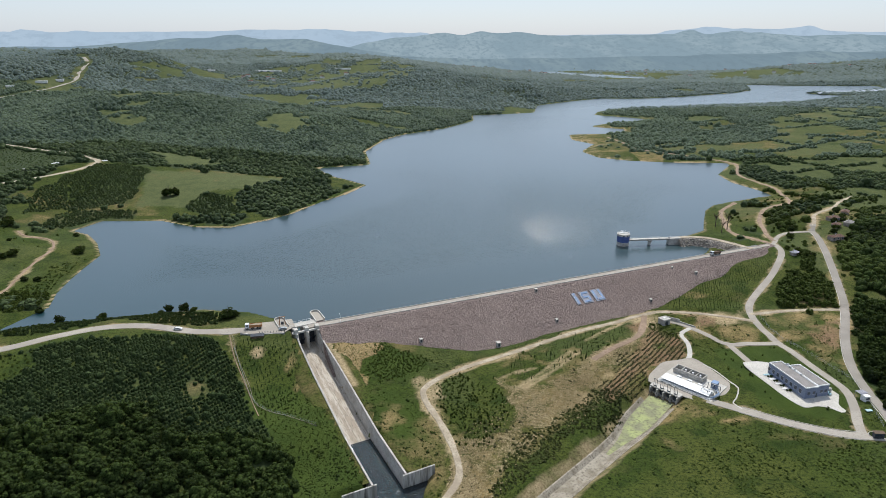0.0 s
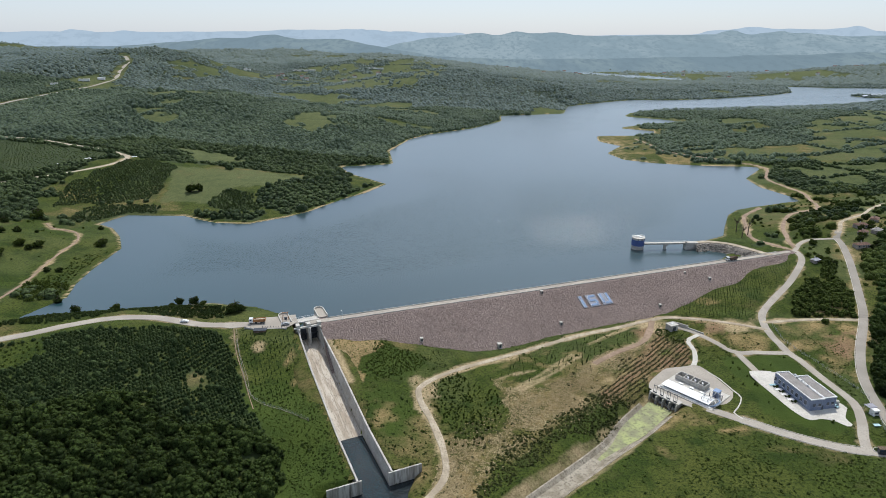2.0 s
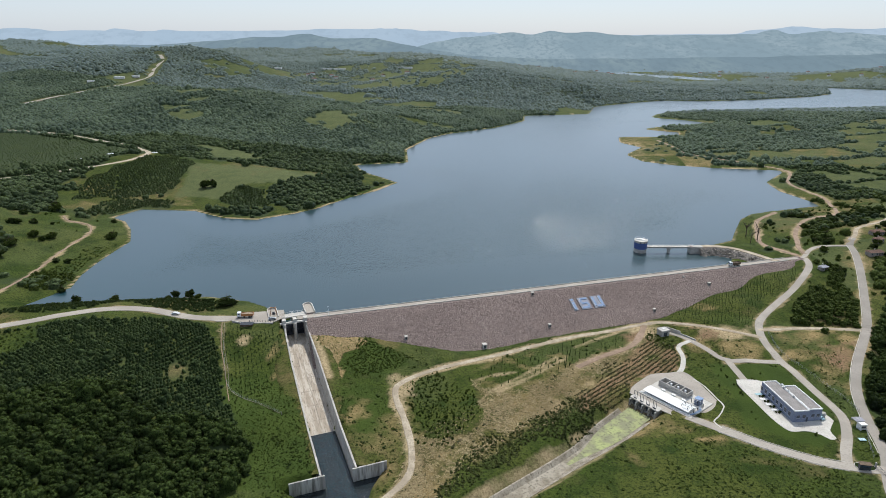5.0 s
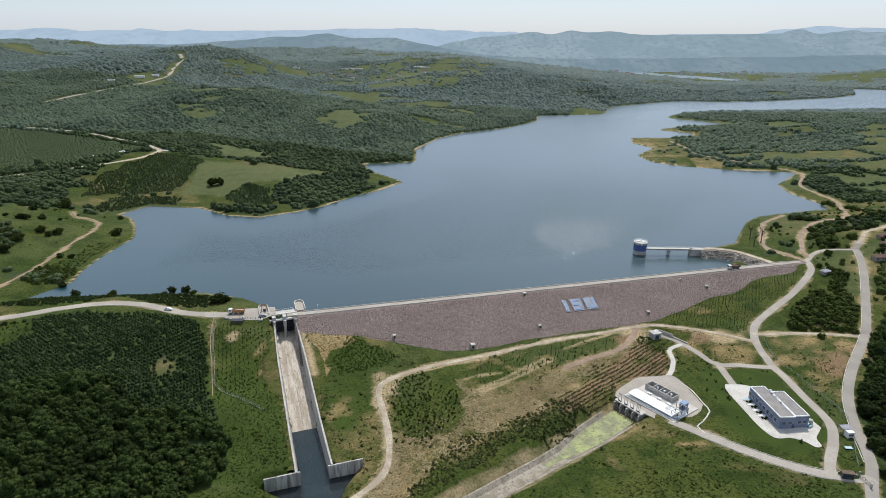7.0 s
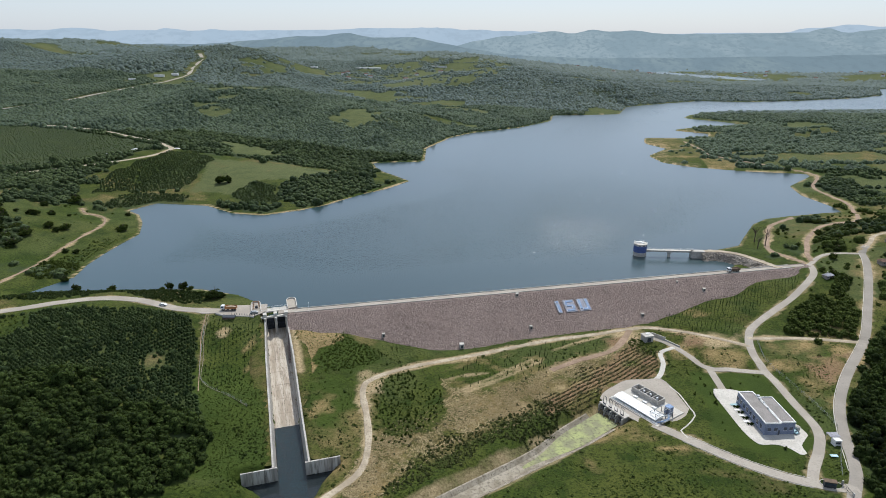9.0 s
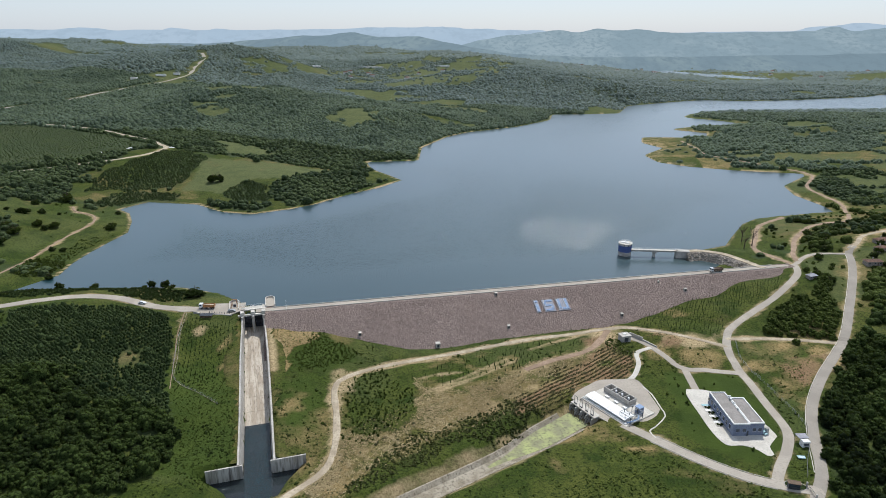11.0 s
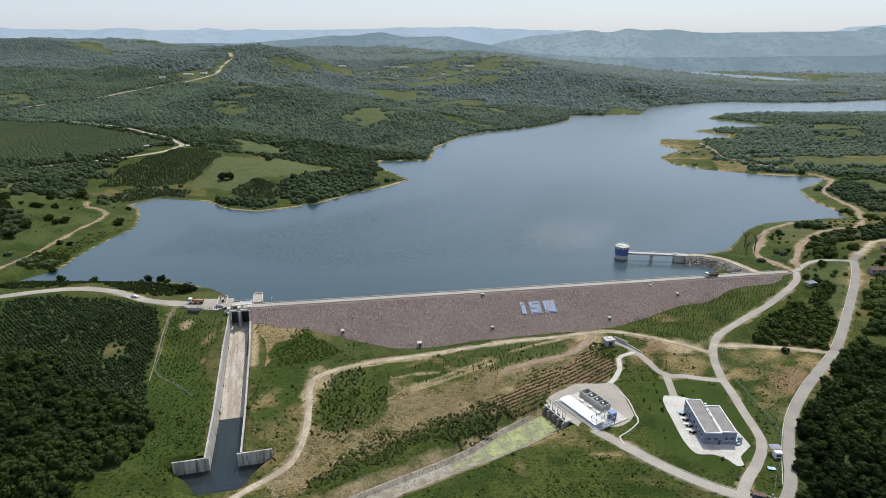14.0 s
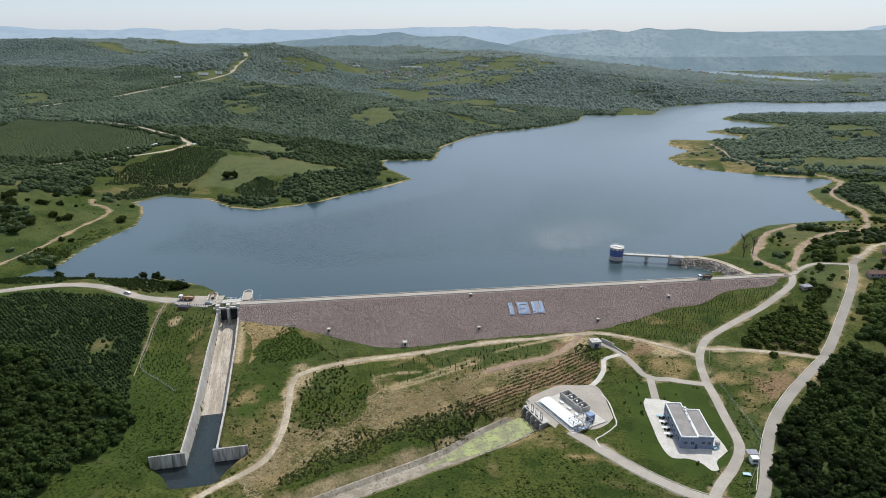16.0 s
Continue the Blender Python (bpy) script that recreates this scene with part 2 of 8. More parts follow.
# far and distant oaks: haze put into the leaf colour, paler and bluer
FAR_OAK = foliage("hazed_hill_oak_leaves", (0.046, 0.073, 0.038), (0.112, 0.150, 0.080), 0.25, 0.4, 0.12, 0.1)
DISTANT_OAK = foliage("hazed_distant_oak_leaves", (0.090, 0.122, 0.094), (0.138, 0.173, 0.130), 0.25, 0.25, 0.12, 0.25)
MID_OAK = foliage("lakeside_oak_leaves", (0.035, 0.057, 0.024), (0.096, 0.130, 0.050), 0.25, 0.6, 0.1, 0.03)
YOUNG_OAK = foliage("young_oak_leaves", (0.014, 0.029, 0.011), (0.064, 0.094, 0.032), 0.2, 1.5, 0.08)
BARK = material("bark", (0.10, 0.075, 0.055), (0.07, 0.055, 0.04), 2.0, bump=0.6)
FACE_STONE = foliage("loose_stone", (0.27, 0.212, 0.182), (0.48, 0.395, 0.342), 0.0, 0.9)
PANEL = material("worn_pale_panel", (0.33, 0.33, 0.36), (0.26, 0.26, 0.29), 0.5, bump=0.05)
SIGN_BLUE = material("sky_blue_paint", (0.22, 0.31, 0.48), (0.18, 0.26, 0.40), 0.4, 0.6, bump=0.05)
WALL_BLUE = material("blue_grey_render", (0.21, 0.245, 0.33), (0.17, 0.20, 0.28), 0.3, 0.8, bump=0.05)
ROOF_GREY = material("gravel_roof", (0.27, 0.25, 0.235), (0.22, 0.205, 0.19), 0.3, bump=0.2)
ROOF_TILE = material("red_brown_tiles", (0.17, 0.098, 0.070), (0.11, 0.066, 0.05), 0.8, bump=0.3)
GLASS = material("dark_window_glass", (0.05, 0.07, 0.10), (0.04, 0.05, 0.07), 0.5, 0.1, bump=0.0, spec=0.6)
TEAL = material("pale_teal_paint", (0.34, 0.52, 0.56), (0.28, 0.44, 0.48), 0.5, 0.6, bump=0.05)
RUBBER = material("black_rubber", (0.02, 0.02, 0.02), (0.03, 0.03, 0.03), 1.0, 0.8, bump=0.05)
CAR_WHITE = material("white_car_paint", (0.75, 0.76, 0.77), (0.68, 0.69, 0.70), 1.0, 0.25, bump=0.0, spec=0.5)
ORANGE = material("dusty_orange_paint", (0.42, 0.20, 0.08), (0.33, 0.16, 0.07), 0.8, 0.6, bump=0.05)
BROWN = material("brown_load", (0.16, 0.11, 0.075), (0.11, 0.08, 0.055), 0.8, bump=0.4)
SOLAR = material("solar_glass", (0.50, 0.53, 0.56), (0.42, 0.45, 0.50), 0.3, 0.15, bump=0.0, spec=0.6)
DRY_BUSH = foliage("dry_shrub_leaves", (0.048, 0.052, 0.022), (0.115, 0.108, 0.050), 0.15)
HOUSE_WALL = material("old_plaster", (0.34, 0.30, 0.26), (0.26, 0.23, 0.20), 0.6, bump=0.1)
SCRUB = foliage("scrub_leaves", (0.034, 0.045, 0.014), (0.090, 0.100, 0.034), 0.15, 1.5, 0.08)
STRAW = foliage("straw", (0.22, 0.165, 0.08), (0.42, 0.34, 0.19), 0.1)
CANAL_CONCRETE = material("dirty_canal_concrete", (0.32, 0.285, 0.225), (0.22, 0.19, 0.14), 0.2, fine=1.0, bump=0.15, grit=0.6)
# ---------------------------------------------------------------- the lie of the land
# water level is z = 0; the dam's axis runs from DAM_A to DAM_B
DAM_A, DAM_B, CREST = (-72.0, 300.0), (245.0, 437.0), 6.0
WEST_SHORE = [(-77, 312), (-88, 316), (-101, 323), (-115, 330), (-143, 334), (-163, 330), (-188, 323), (-206, 318), (-222, 314), (-238, 306),
              (-247, 306), (-237, 337), (-245, 358), (-250, 383), (-253, 407), (-255, 430), (-273, 459), (-292, 481), (-310, 491), (-301, 520),
              (-249, 521), (-213, 502), (-182, 500), (-155, 523), (-138, 546), (-119, 590), (-100, 618), (-84, 660), (-105, 682), (-136, 712),
              (-155, 752), (-92, 774), (-110, 868), (-93, 974), (-68, 1028), (6, 1108), (60, 1212), (62, 1300), (114, 1314), (196, 1344)]
NORTH_SHORE = [(225, 1495), (331, 1600), (420, 1670), (516, 1664), (640, 1712), (743, 1775), (850, 1837), (947, 1938), (1041, 2176),
               (1168, 2124), (1450, 2110), (1390, 1985), (1154, 1850), (1047, 1837), (1080, 1770), (1154, 1746)]
EAST_SHORE = [(955, 1617), (830, 1546), (628, 1490), (405, 1415), (341, 1367), (314, 1302), (374, 1264), (413, 1216), (310, 1170), (264, 1127),
              (320, 1094), (309, 1045), (282, 1040), (210, 1030), (204, 974), (229, 932), (197, 870), (210, 822), (246, 800), (300, 788),
              (374, 785), (325, 714), (323, 672), (336, 632), (338, 612), (319, 605), (262, 575), (246, 555), (227, 512), (219, 492),
              (200, 478), (186, 470), (181, 462), (186, 455), (200, 456), (207, 451), (203, 441), (195, 432)]
LAKE = WEST_SHORE + NORTH_SHORE + EAST_SHORE
POND = [(330, 3060), (420, 3015), (505, 3030), (612, 2840), (700, 2750), (817, 2550), (806, 2440), (725, 2505), (595, 2616), (495, 2771), (380, 2960)]


def smooth(a, b, v):
    k = np.clip((v - a) / (b - a), 0, 1)
    return k * k * (3 - 2 * k)


def from_line(points, x, y, close=False):
    """Distance from a line of corners, how far along it, and the side (positive: inside a closed line)."""
    pts = list(points) + ([points[0]] if close else [])
    best, along, run, inside = np.full(x.shape, 1e9), np.zeros(x.shape), 0.0, np.zeros(x.shape, bool)
    for (ax, ay), (bx, by) in zip(pts, pts[1:]):
        dx, dy = bx - ax, by - ay
        length = math.hypot(dx, dy) + 1e-9
        k = np.clip(((x - ax) * dx + (y - ay) * dy) / length ** 2, 0, 1)
        d = np.hypot(x - ax - k * dx, y - ay - k * dy)
        along = np.where(d < best, run + k * length, along)
        best = np.minimum(best, d)
        run += length
        if close and by != ay:
            inside ^= ((ay > y) != (by > y)) & (x < (bx - ax) * (y - ay) / (by - ay) + ax)
    return best, along, inside


def lattice(ix, iy, seed):
    n = np.sin(ix * 127.1 + iy * 311.7 + seed * 74.7) * 43758.5453
    return n - np.floor(n)


def value_noise(x, y, seed=0):
    ix, iy = np.floor(x), np.floor(y)
    u, v = smooth(0, 1, x - ix), smooth(0, 1, y - iy)
    a, b = lattice(ix, iy, seed), lattice(ix + 1, iy, seed)
    c, d = lattice(ix, iy + 1, seed), lattice(ix + 1, iy + 1, seed)
    return a + (b - a) * u + (c - a) * v + (a - b - c + d) * u * v - 0.5


def rough(x, y, size, octaves=4, seed=0):
    total, k = 0.0, 1.0
    for i in range(octaves):
        total = total + k * value_noise(x / size, y / size, seed + i)
        size, k = size / 2.1, k * 0.5
    return total


# hills: centre, half widths, height
HILLS_WEST = [(-420, 400, 130, 130, 18), (-400, 690, 120, 140, 22), (-200, 600, 70, 70, 7), (-480, 1060, 260, 200, 48), (-1000, 1720, 380, 420, 92),
              (-80, 1760, 320, 260, 52), (-330, 2350, 460, 350, 84), (-2300, 1900, 500, 500, 70), (-850, 2650, 400, 350, 45), (-600, 900, 300, 300, 12), (-1500, 1200, 500, 600, 60), (-210, 1000, 130, 170, 12)]
HILLS_EAST = [(330, 560, 80, 80, 7), (420, 1240, 90, 40, 5), (700, 1250, 220, 200, 9), (900, 900, 300, 300, 14), (450, 1830, 260, 110, 8), (1700, 2600, 420, 240, 46),
              (250, 1560, 130, 120, 14), (1900, 1700, 500, 500, 40), (500, 480, 120, 120, 8), (2300, 2700, 500, 400, 75)]
HILLS_FAR = [(-1500, 2700, 700, 400, 75), (-2200, 2300, 600, 500, 70), (-300, 2950, 400, 300, 40), (1900, 3200, 500, 250, 40)]
# spot levels below and beside the dam: x, y, z
SPOTS_WEST = [(-82, 175, 0), (-62, 184, -8), (-100, 183, 2), (-110, 194, 4), (-92, 207, 1.5), (-126, 219, 7.5), (-90, 238, 0), (-78, 240, -4), (-55, 200, -10),
              (-109, 291, 5), (-129, 278, 8.5), (-184, 268, 11.5), (-240, 262, 13), (-150, 250, 9), (-82, 288, 4), (-66, 245, -6), (-150, 170, 6), (-60, 150, -11), (-300, 200, 12)]
SPOTS_VALLEY = [(-56, 290, 1), (-43, 290, -1), (-34, 272, -5), (-50, 262, -6), (-15, 228, -8.5), (-10, 266, -7.5), (8, 219, -12), (0, 196, -13.5), (24, 210, -12), (6, 236, -10), (30, 250, -10), (59, 246, -9.5),
                (31, 303, -10), (81, 203, -11), (95, 222, -12), (124, 215, -8.5), (146, 218, -8.5), (118, 240, -11), (119, 284, -11.5), (85, 300, -9), (60, 150, -12), (150, 150, -9)]
SPOTS_EAST = [(187, 256, -8.5), (167, 229, -8.5), (150, 303, -10), (105, 326, -8.5), (131, 340, -8.5), (188, 341, -6.5), (202, 269, -7.5), (200, 240, -6.5), (242, 340, -5),
              (244, 369, 0), (262, 430, 5.5), (305, 484, 11), (165, 345, -6), (190, 372, -2), (225, 405, 2.5), (300, 330, -2), (330, 420, 6), (260, 220, -2), (400, 300, 4), (240, 160, -5)]
# the edge between the reservoir's side and the valley's
DIVIDE = [(-900, 215), (-260, 282), (-180, 302), (-72, 312), (195, 432), (245, 446), (310, 500), (900, 900)]


def raw_height(x, y):
    x, y = np.asarray(x, float), np.asarray(y, float)
    d, _, wet = from_line(LAKE, x, y, True)
    d2, _, wet2 = from_line(POND, x, y, True)
    d = np.where(wet, -d, d)
    hill = 0.0
    for hx, hy, rx, ry, h in HILLS_WEST + HILLS_EAST + HILLS_FAR:
        hill = hill + h * np.exp(-((x - hx) / rx) ** 2 - ((y - hy) / ry) ** 2)
    hill = hill * (1 + 0.55 * rough(x, y, 420, 4, 3)) + 7 * smooth(400, 1500, np.hypot(x, y)) * smooth(700, -100, x) * (rough(x, y, 260, 4, 9) + 0.4)
    up = 3.2 * (1 - np.exp(-np.maximum(d, 0) / 22)) + hill * smooth(0, 130, d) + 0.5 * rough(x, y, 30, 2, 5) * smooth(4, 30, d)
    total, weight = 0.0, 0.0
    for sx, sy, sz in SPOTS_WEST + SPOTS_VALLEY + SPOTS_EAST:
        k = 1 / ((x - sx) ** 2 + (y - sy) ** 2 + 90) ** 1.6
        total, weight = total + k * sz, weight + k
    low = total / weight + 0.5 * rough(x, y, 26, 3, 7)
    low = np.where(low > 0, np.minimum(low, 0.4 * np.maximum(d, 0) + 0.15), low)
    dd, _, _ = from_line(DIVIDE, x, y)
    edge = np.interp(x, [p[0] for p in DIVIDE], [p[1] for p in DIVIDE])
    side = np.where(y > edge, dd, -dd)
    z = low + (up - low) * smooth(-4, 45, side)
    z = np.where(y > 3000, z * smooth(0, 60, np.where(wet2, -d2, d2)) - 0.0, z * smooth(-1, 40, np.where(wet2, -d2, d2)))
    z = np.where(wet2, -0.6, z)
    return np.where(d < 0, np.maximum(0.12 * d, -6.0) - 0.02, np.maximum(z, np.where(side > 0, 0.05 * np.minimum(d, 6), -40)))


# ---------------------------------------------------------------- roads and channels, pressed into the ground
# name: corners, half width, material, label
HIGHWAY = [(176, 150), (188, 205), (198.6, 231), (204.4, 257), (211.8, 281), (224.6, 307), (248, 346), (263, 380), (280, 422), (289, 448), (293, 465), (300, 476)]
LANE = [(297, 472), (306, 485), (316, 503), (333, 521), (357, 543), (380, 570), (405, 592)]
GATE_ROAD = [(195.6, 221.5), (190, 221), (180, 222), (172, 224), (156, 232), (138, 244.5), (126, 253)]
ACCESS = [(180, 222), (184, 232), (190, 244), (194.5, 259), (191.5, 280), (188, 302), (185.5, 322), (187.5, 340), (195, 356), (224, 389), (246, 420), (251, 440)]
SERVICE = [(187, 306), (170, 307), (158, 310), (151, 321), (143, 332), (133, 338)]
LINK = [(160.5, 310), (163, 286)]
FOOTWAY = [(146, 327), (138, 320), (138, 309), (134, 296), (126, 287)]
TOE_ROAD = [(186, 331), (168, 339), (151, 345), (129, 347), (103, 334), (75, 321), (42, 301), (12, 281), (-7, 264), (-9, 253), (-1, 234), (5, 216), (6, 200), (-3, 182), (-10, 165)]
BENCH = [(124, 344), (119, 330), (111, 316), (93, 302), (80, 290)]
WEST_ROAD = [(-72, 302), (-86, 300), (-104, 298), (-129, 293), (-157, 296), (-178, 291), (-196, 278), (-214, 262), (-260, 235), (-340, 205)]
SPUR = [(187, 340), (216, 344), (244, 344)]
CREST_END = [(236, 433), (246, 438), (254, 446), (262, 457), (274, 464), (290, 464)]
BANK_TRACK = [(256, 450), (257, 463), (262, 478), (272, 506), (293, 542), (311, 557), (332, 570), (346, 602)]
SHORE_TRACK = [(250, 447), (242, 462), (236, 480), (246, 515), (258, 548), (285, 580)]
COVE_TRACK = [(345, 604), (352, 640), (345, 703), (372, 776), (339, 815), (318, 832), (278, 872), (272, 930), (262, 985)]
WEST_TRACK = [(-113, 292), (-104, 271.5), (-93.5, 252.5), (-84.5, 236), (-80, 228)]
PASTURE_TRACK = [(-264, 298), (-270, 318), (-275, 354), (-283, 384), (-289, 412), (-294, 437), (-308, 456), (-331, 463), (-345, 475)]
HILL_TRACK = [(-560, 520), (-467, 558), (-429, 583), (-393, 612), (-376, 640), (-378, 666), (-401, 685), (-462, 736), (-563, 796), (-672, 827), (-779, 864), (-879, 870)]
FAR_ROAD = [(-1010, 850), (-948, 923), (-918, 961), (-880, 1048), (-880, 1128), (-863, 1211), (-842, 1301), (-827, 1360), (-823, 1421), (-845, 1477), (-864, 1540), (-872, 1570), (-907, 1615)]
ROADS = [("asphalt_road", HIGHWAY, 2.4, GREY_ROAD, "grey asphalt country road with pale verges"),
         ("dirt_road", LANE, 1.4, DIRT, "narrow pale lane between village trees"),
         ("asphalt_road", GATE_ROAD, 2.6, ASPHALT, "pale asphalt access road from the gate"),
         ("asphalt_road", ACCESS, 2.2, ASPHALT, "pale asphalt road winding up to the crest"),
         ("asphalt_road", SERVICE, 2.0, ASPHALT, "pale service road to the valve house"),
         ("asphalt_road", LINK, 1.9, ASPHALT, "short pale asphalt drive to the building"),
         ("concrete_path", FOOTWAY, 1.3, PALE_CONCRETE, "narrow pale concrete path"),
         ("dirt_road", TOE_ROAD, 1.4, DIRT, "pale dirt road along the foot of the dam"),
         ("dirt_road", BENCH, 1.7, RED_DIRT, "reddish dirt track along the slope"),
         ("asphalt_road", WEST_ROAD, 3.0, ASPHALT, "pale asphalt road along the wooded bank"),
         ("dirt_road", SPUR, 1.5, DIRT, "pale dirt spur between two roads"),
         ("asphalt_road", CREST_END, 1.8, ASPHALT, "pale road leading off the crest"),
         ("dirt_road", BANK_TRACK, 1.5, RED_DIRT, "reddish dirt road along the east bank"),
         ("dirt_road", SHORE_TRACK, 1.6, RED_DIRT, "reddish dirt track on the bank"),
         ("dirt_road", COVE_TRACK, 1.5, RED_DIRT, "pale dirt track round the cove"),
         ("dirt_road", WEST_TRACK, 0.2, RED_DIRT, "thin dirt track down a grass slope"),
         ("dirt_road", PASTURE_TRACK, 0.8, RED_DIRT, "winding dirt track over the pasture"),
         ("dirt_road", HILL_TRACK, 2.6, DIRT, "pale dirt road on the hillside"),
         ("asphalt_road", FAR_ROAD, 4.6, ASPHALT, "pale road over the far hill")]
CANAL = [(107, 260), (91, 242), (76, 225), (44, 194), (10, 160)]
CHUTE = [(-76.4, 302.7), (-20.5, 195.7)]
CHUTE_HALF = 5.5


def spline(points, step=3.0):
    """A smooth line through the corners, every few metres."""
    p = [Vector(q) for q in points]
    p = [2 * p[0] - p[1]] + p + [2 * p[-1] - p[-2]]
    out = []
    for a, b, c, d in zip(p, p[1:], p[2:], p[3:]):
        n = max(2, int((c - b).length / step))
        for i in range(n):
            t = i / n
            out.append(0.5 * (2 * b + (c - a) * t + (2 * a - 5 * b + 4 * c - d) * t * t + (3 * b - a - 3 * c + d) * t ** 3))
    return out + [p[-2]]


def levels(line):
    """Smoothed ground levels along a line."""
    z = raw_height(np.array([p.x for p in line]), np.array([p.y for p in line]))
    n = min(9, len(z) // 2)
    wide = np.concatenate([np.full(n, z[0]), z, np.full(n, z[-1])])
    return np.convolve(wide, np.ones(2 * n + 1) / (2 * n + 1), "valid")


TRACKS = []
for kind_, corners_, half_, mat_, label_ in ROADS:
    line_ = spline(corners_, 3.0 if len(corners_) < 12 or half_ < 2.55 else 4.0)
    z_ = levels(line_)
    if corners_ is WEST_ROAD:
        z_ = z_ * smooth(0, 40, np.array([(p - Vector(corners_[0])).length for p in line_])) + CREST * (1 - smooth(0, 40, np.array([(p - Vector(corners_[0])).length for p in line_])))
    if corners_ is CREST_END:
        k_ = smooth(0, 45, np.array([(p - Vector(corners_[0])).length for p in line_]))
        z_ = z_ * k_ + CREST * (1 - k_)
    if corners_ is ACCESS:
        k_ = smooth(0, 60, np.array([(p - Vector(corners_[-1])).length for p in line_]))
        z_ = z_ * k_ + CREST * (1 - k_)
    TRACKS.append((kind_, line_, z_, half_, mat_, label_))


def box_of(points, margin, x, y):
    xs, ys = [p[0] for p in points], [p[1] for p in points]
    return (x > min(xs) - margin) & (x < max(xs) + margin) & (y > min(ys) - margin) & (y < max(ys) + margin)


PADS = [((-95.0, 298.5), (13, 8), 5.85), ((125.0, 272.0), (17, 15), -10.4), ((174.0, 266.0), (15, 24), -8.0)]


def chute_floor(along):
    return np.interp(along, [0, 13, 86, 121], [-4.0, -5.0, -15.4, -17.0])


def height(x, y):
    """The finished ground level."""
    x, y = np.asarray(x, float), np.asarray(y, float)
    z = raw_height(x, y)
    for (px, py), (rx, ry), level in PADS:
        k = np.hypot((x - px) / rx, (y - py) / ry)
        z = z + (level - z) * smooth(1.5, 1.0, k)
    for _, line, levels_, half, _, _ in TRACKS:
        pts = [(p.x, p.y) for p in line]
        near = box_of(pts, half + 9, x, y)
        if near.any():
            d, along, _ = from_line(pts, x[near], y[near])
            run = np.concatenate([[0], np.cumsum([(b - a).length for a, b in zip(line, line[1:])])])
            z[near] += (np.interp(along, run, levels_) - 0.12 - z[near]) * smooth(half + 7, half + 1.0, d)
    near = box_of(CANAL, 25, x, y)
    if near.any():
        d, along, _ = from_line(CANAL, x[near], y[near])
        half = np.interp(along, [0, 24, 45, 60], [6.0, 5.5, 3.0, 2.6])
        bed = np.interp(along, [0, 140], [-14.4, -17.0])
        z[near] = np.minimum(z[near], bed - 0.5 + np.maximum(d - half, 0) / 1.3)
    near = box_of(CHUTE, 15, x, y)
    if near.any():
        d, along, _ = from_line(CHUTE, x[near], y[near])
        z[near] = np.where(d < CHUTE_HALF + 2.2, np.minimum(z[near], chute_floor(along) - 0.8), z[near])
    # stilling basin past the chute's end
    ax, ay = CHUTE[1][0] - CHUTE[0][0], CHUTE[1][1] - CHUTE[0][1]
    n = math.hypot(ax, ay)
    past = ((x - CHUTE[1][0]) * ax + (y - CHUTE[1][1]) * ay) / n
    side = ((x - CHUTE[1][0]) * -ay + (y - CHUTE[1][1]) * ax) / n
    out = np.hypot(np.maximum(np.abs(side + 1) - np.interp(past, [0, 6, 14], [16, 11, 7]), 0), np.maximum(past - 13, 0) + 40 * np.maximum(-past - 1.6, 0))
    return np.where(out < 40, np.minimum(z, -16.6 + out * 0.9), z)


# ---------------------------------------------------------------- building helpers
def finish(name, bm, mat, smooth_=False):
    me = bpy.data.meshes.new(name)
    bm.normal_update()
    bm.to_mesh(me)
    bm.free()
    if mat:
        me.materials.append(mat)
    if smooth_:
        me.polygons.foreach_set("use_smooth", [True] * len(me.polygons))
    return me


def part(name, bm, mat, parent, label="", smooth_=False):
    """Links a bmesh as one mesh under a thing or a part."""
    ob = new(name, finish(name, bm, mat, smooth_))
    ob.parent = parent
    return tagged(ob, label) if label else ob


def thing(name, bm, mat, label, category, group="", kind="", smooth_=False):
    return tagged(new(name, finish(name, bm, mat, smooth_)), label, category, group, kind)


def root(name, m, label, category, group="", kind=""):
    ob = new(name)
    ob.matrix_world = m
    return tagged(ob, label, category, group, kind)


def block(bm, x0, x1, y0, y1, z0, z1, bevel=0.0, m=None):
    """A box between two corners, edges rounded."""
    r = bmesh.ops.create_cube(bm, size=1)
    mat = Matrix.Translation(((x0 + x1) / 2, (y0 + y1) / 2, (z0 + z1) / 2)) @ Matrix.Diagonal((x1 - x0, y1 - y0, z1 - z0, 1))
    bmesh.ops.transform(bm, matrix=(m @ mat) if m else mat, verts=r["verts"])
    if bevel:
        edges = list({e for v in r["verts"] for e in v.link_edges})
        bmesh.ops.bevel(bm, geom=edges, offset=bevel, segments=1, affect="EDGES")
    return bm


def rod(bm, a, b, r, sides=8, r2=None):
    """A round bar from a to b."""
    a, b = Vector(a), Vector(b)
    q = (b - a).to_track_quat("Z", "Y").to_matrix().to_4x4()
    bmesh.ops.create_cone(bm, cap_ends=True, segments=sides, radius1=r, radius2=r if r2 is None else r2, depth=(b - a).length,
                          matrix=Matrix.Translation((a + b) / 2) @ q)
    return bm


def prism(bm, outline, z0, z1, m=None):
    """An upright solid over an outline in plan."""
    low = [bm.verts.new((x, y, z0)) for x, y in outline]
    top = [bm.verts.new((x, y, z1)) for x, y in outline]
    bm.faces.new(low[::-1])
    bm.faces.new(top)
    n = len(outline)
    for i in range(n):
        bm.faces.new((low[i], low[(i + 1) % n], top[(i + 1) % n], top[i]))
    if m:
        bmesh.ops.transform(bm, matrix=m, verts=low + top)
    return bm


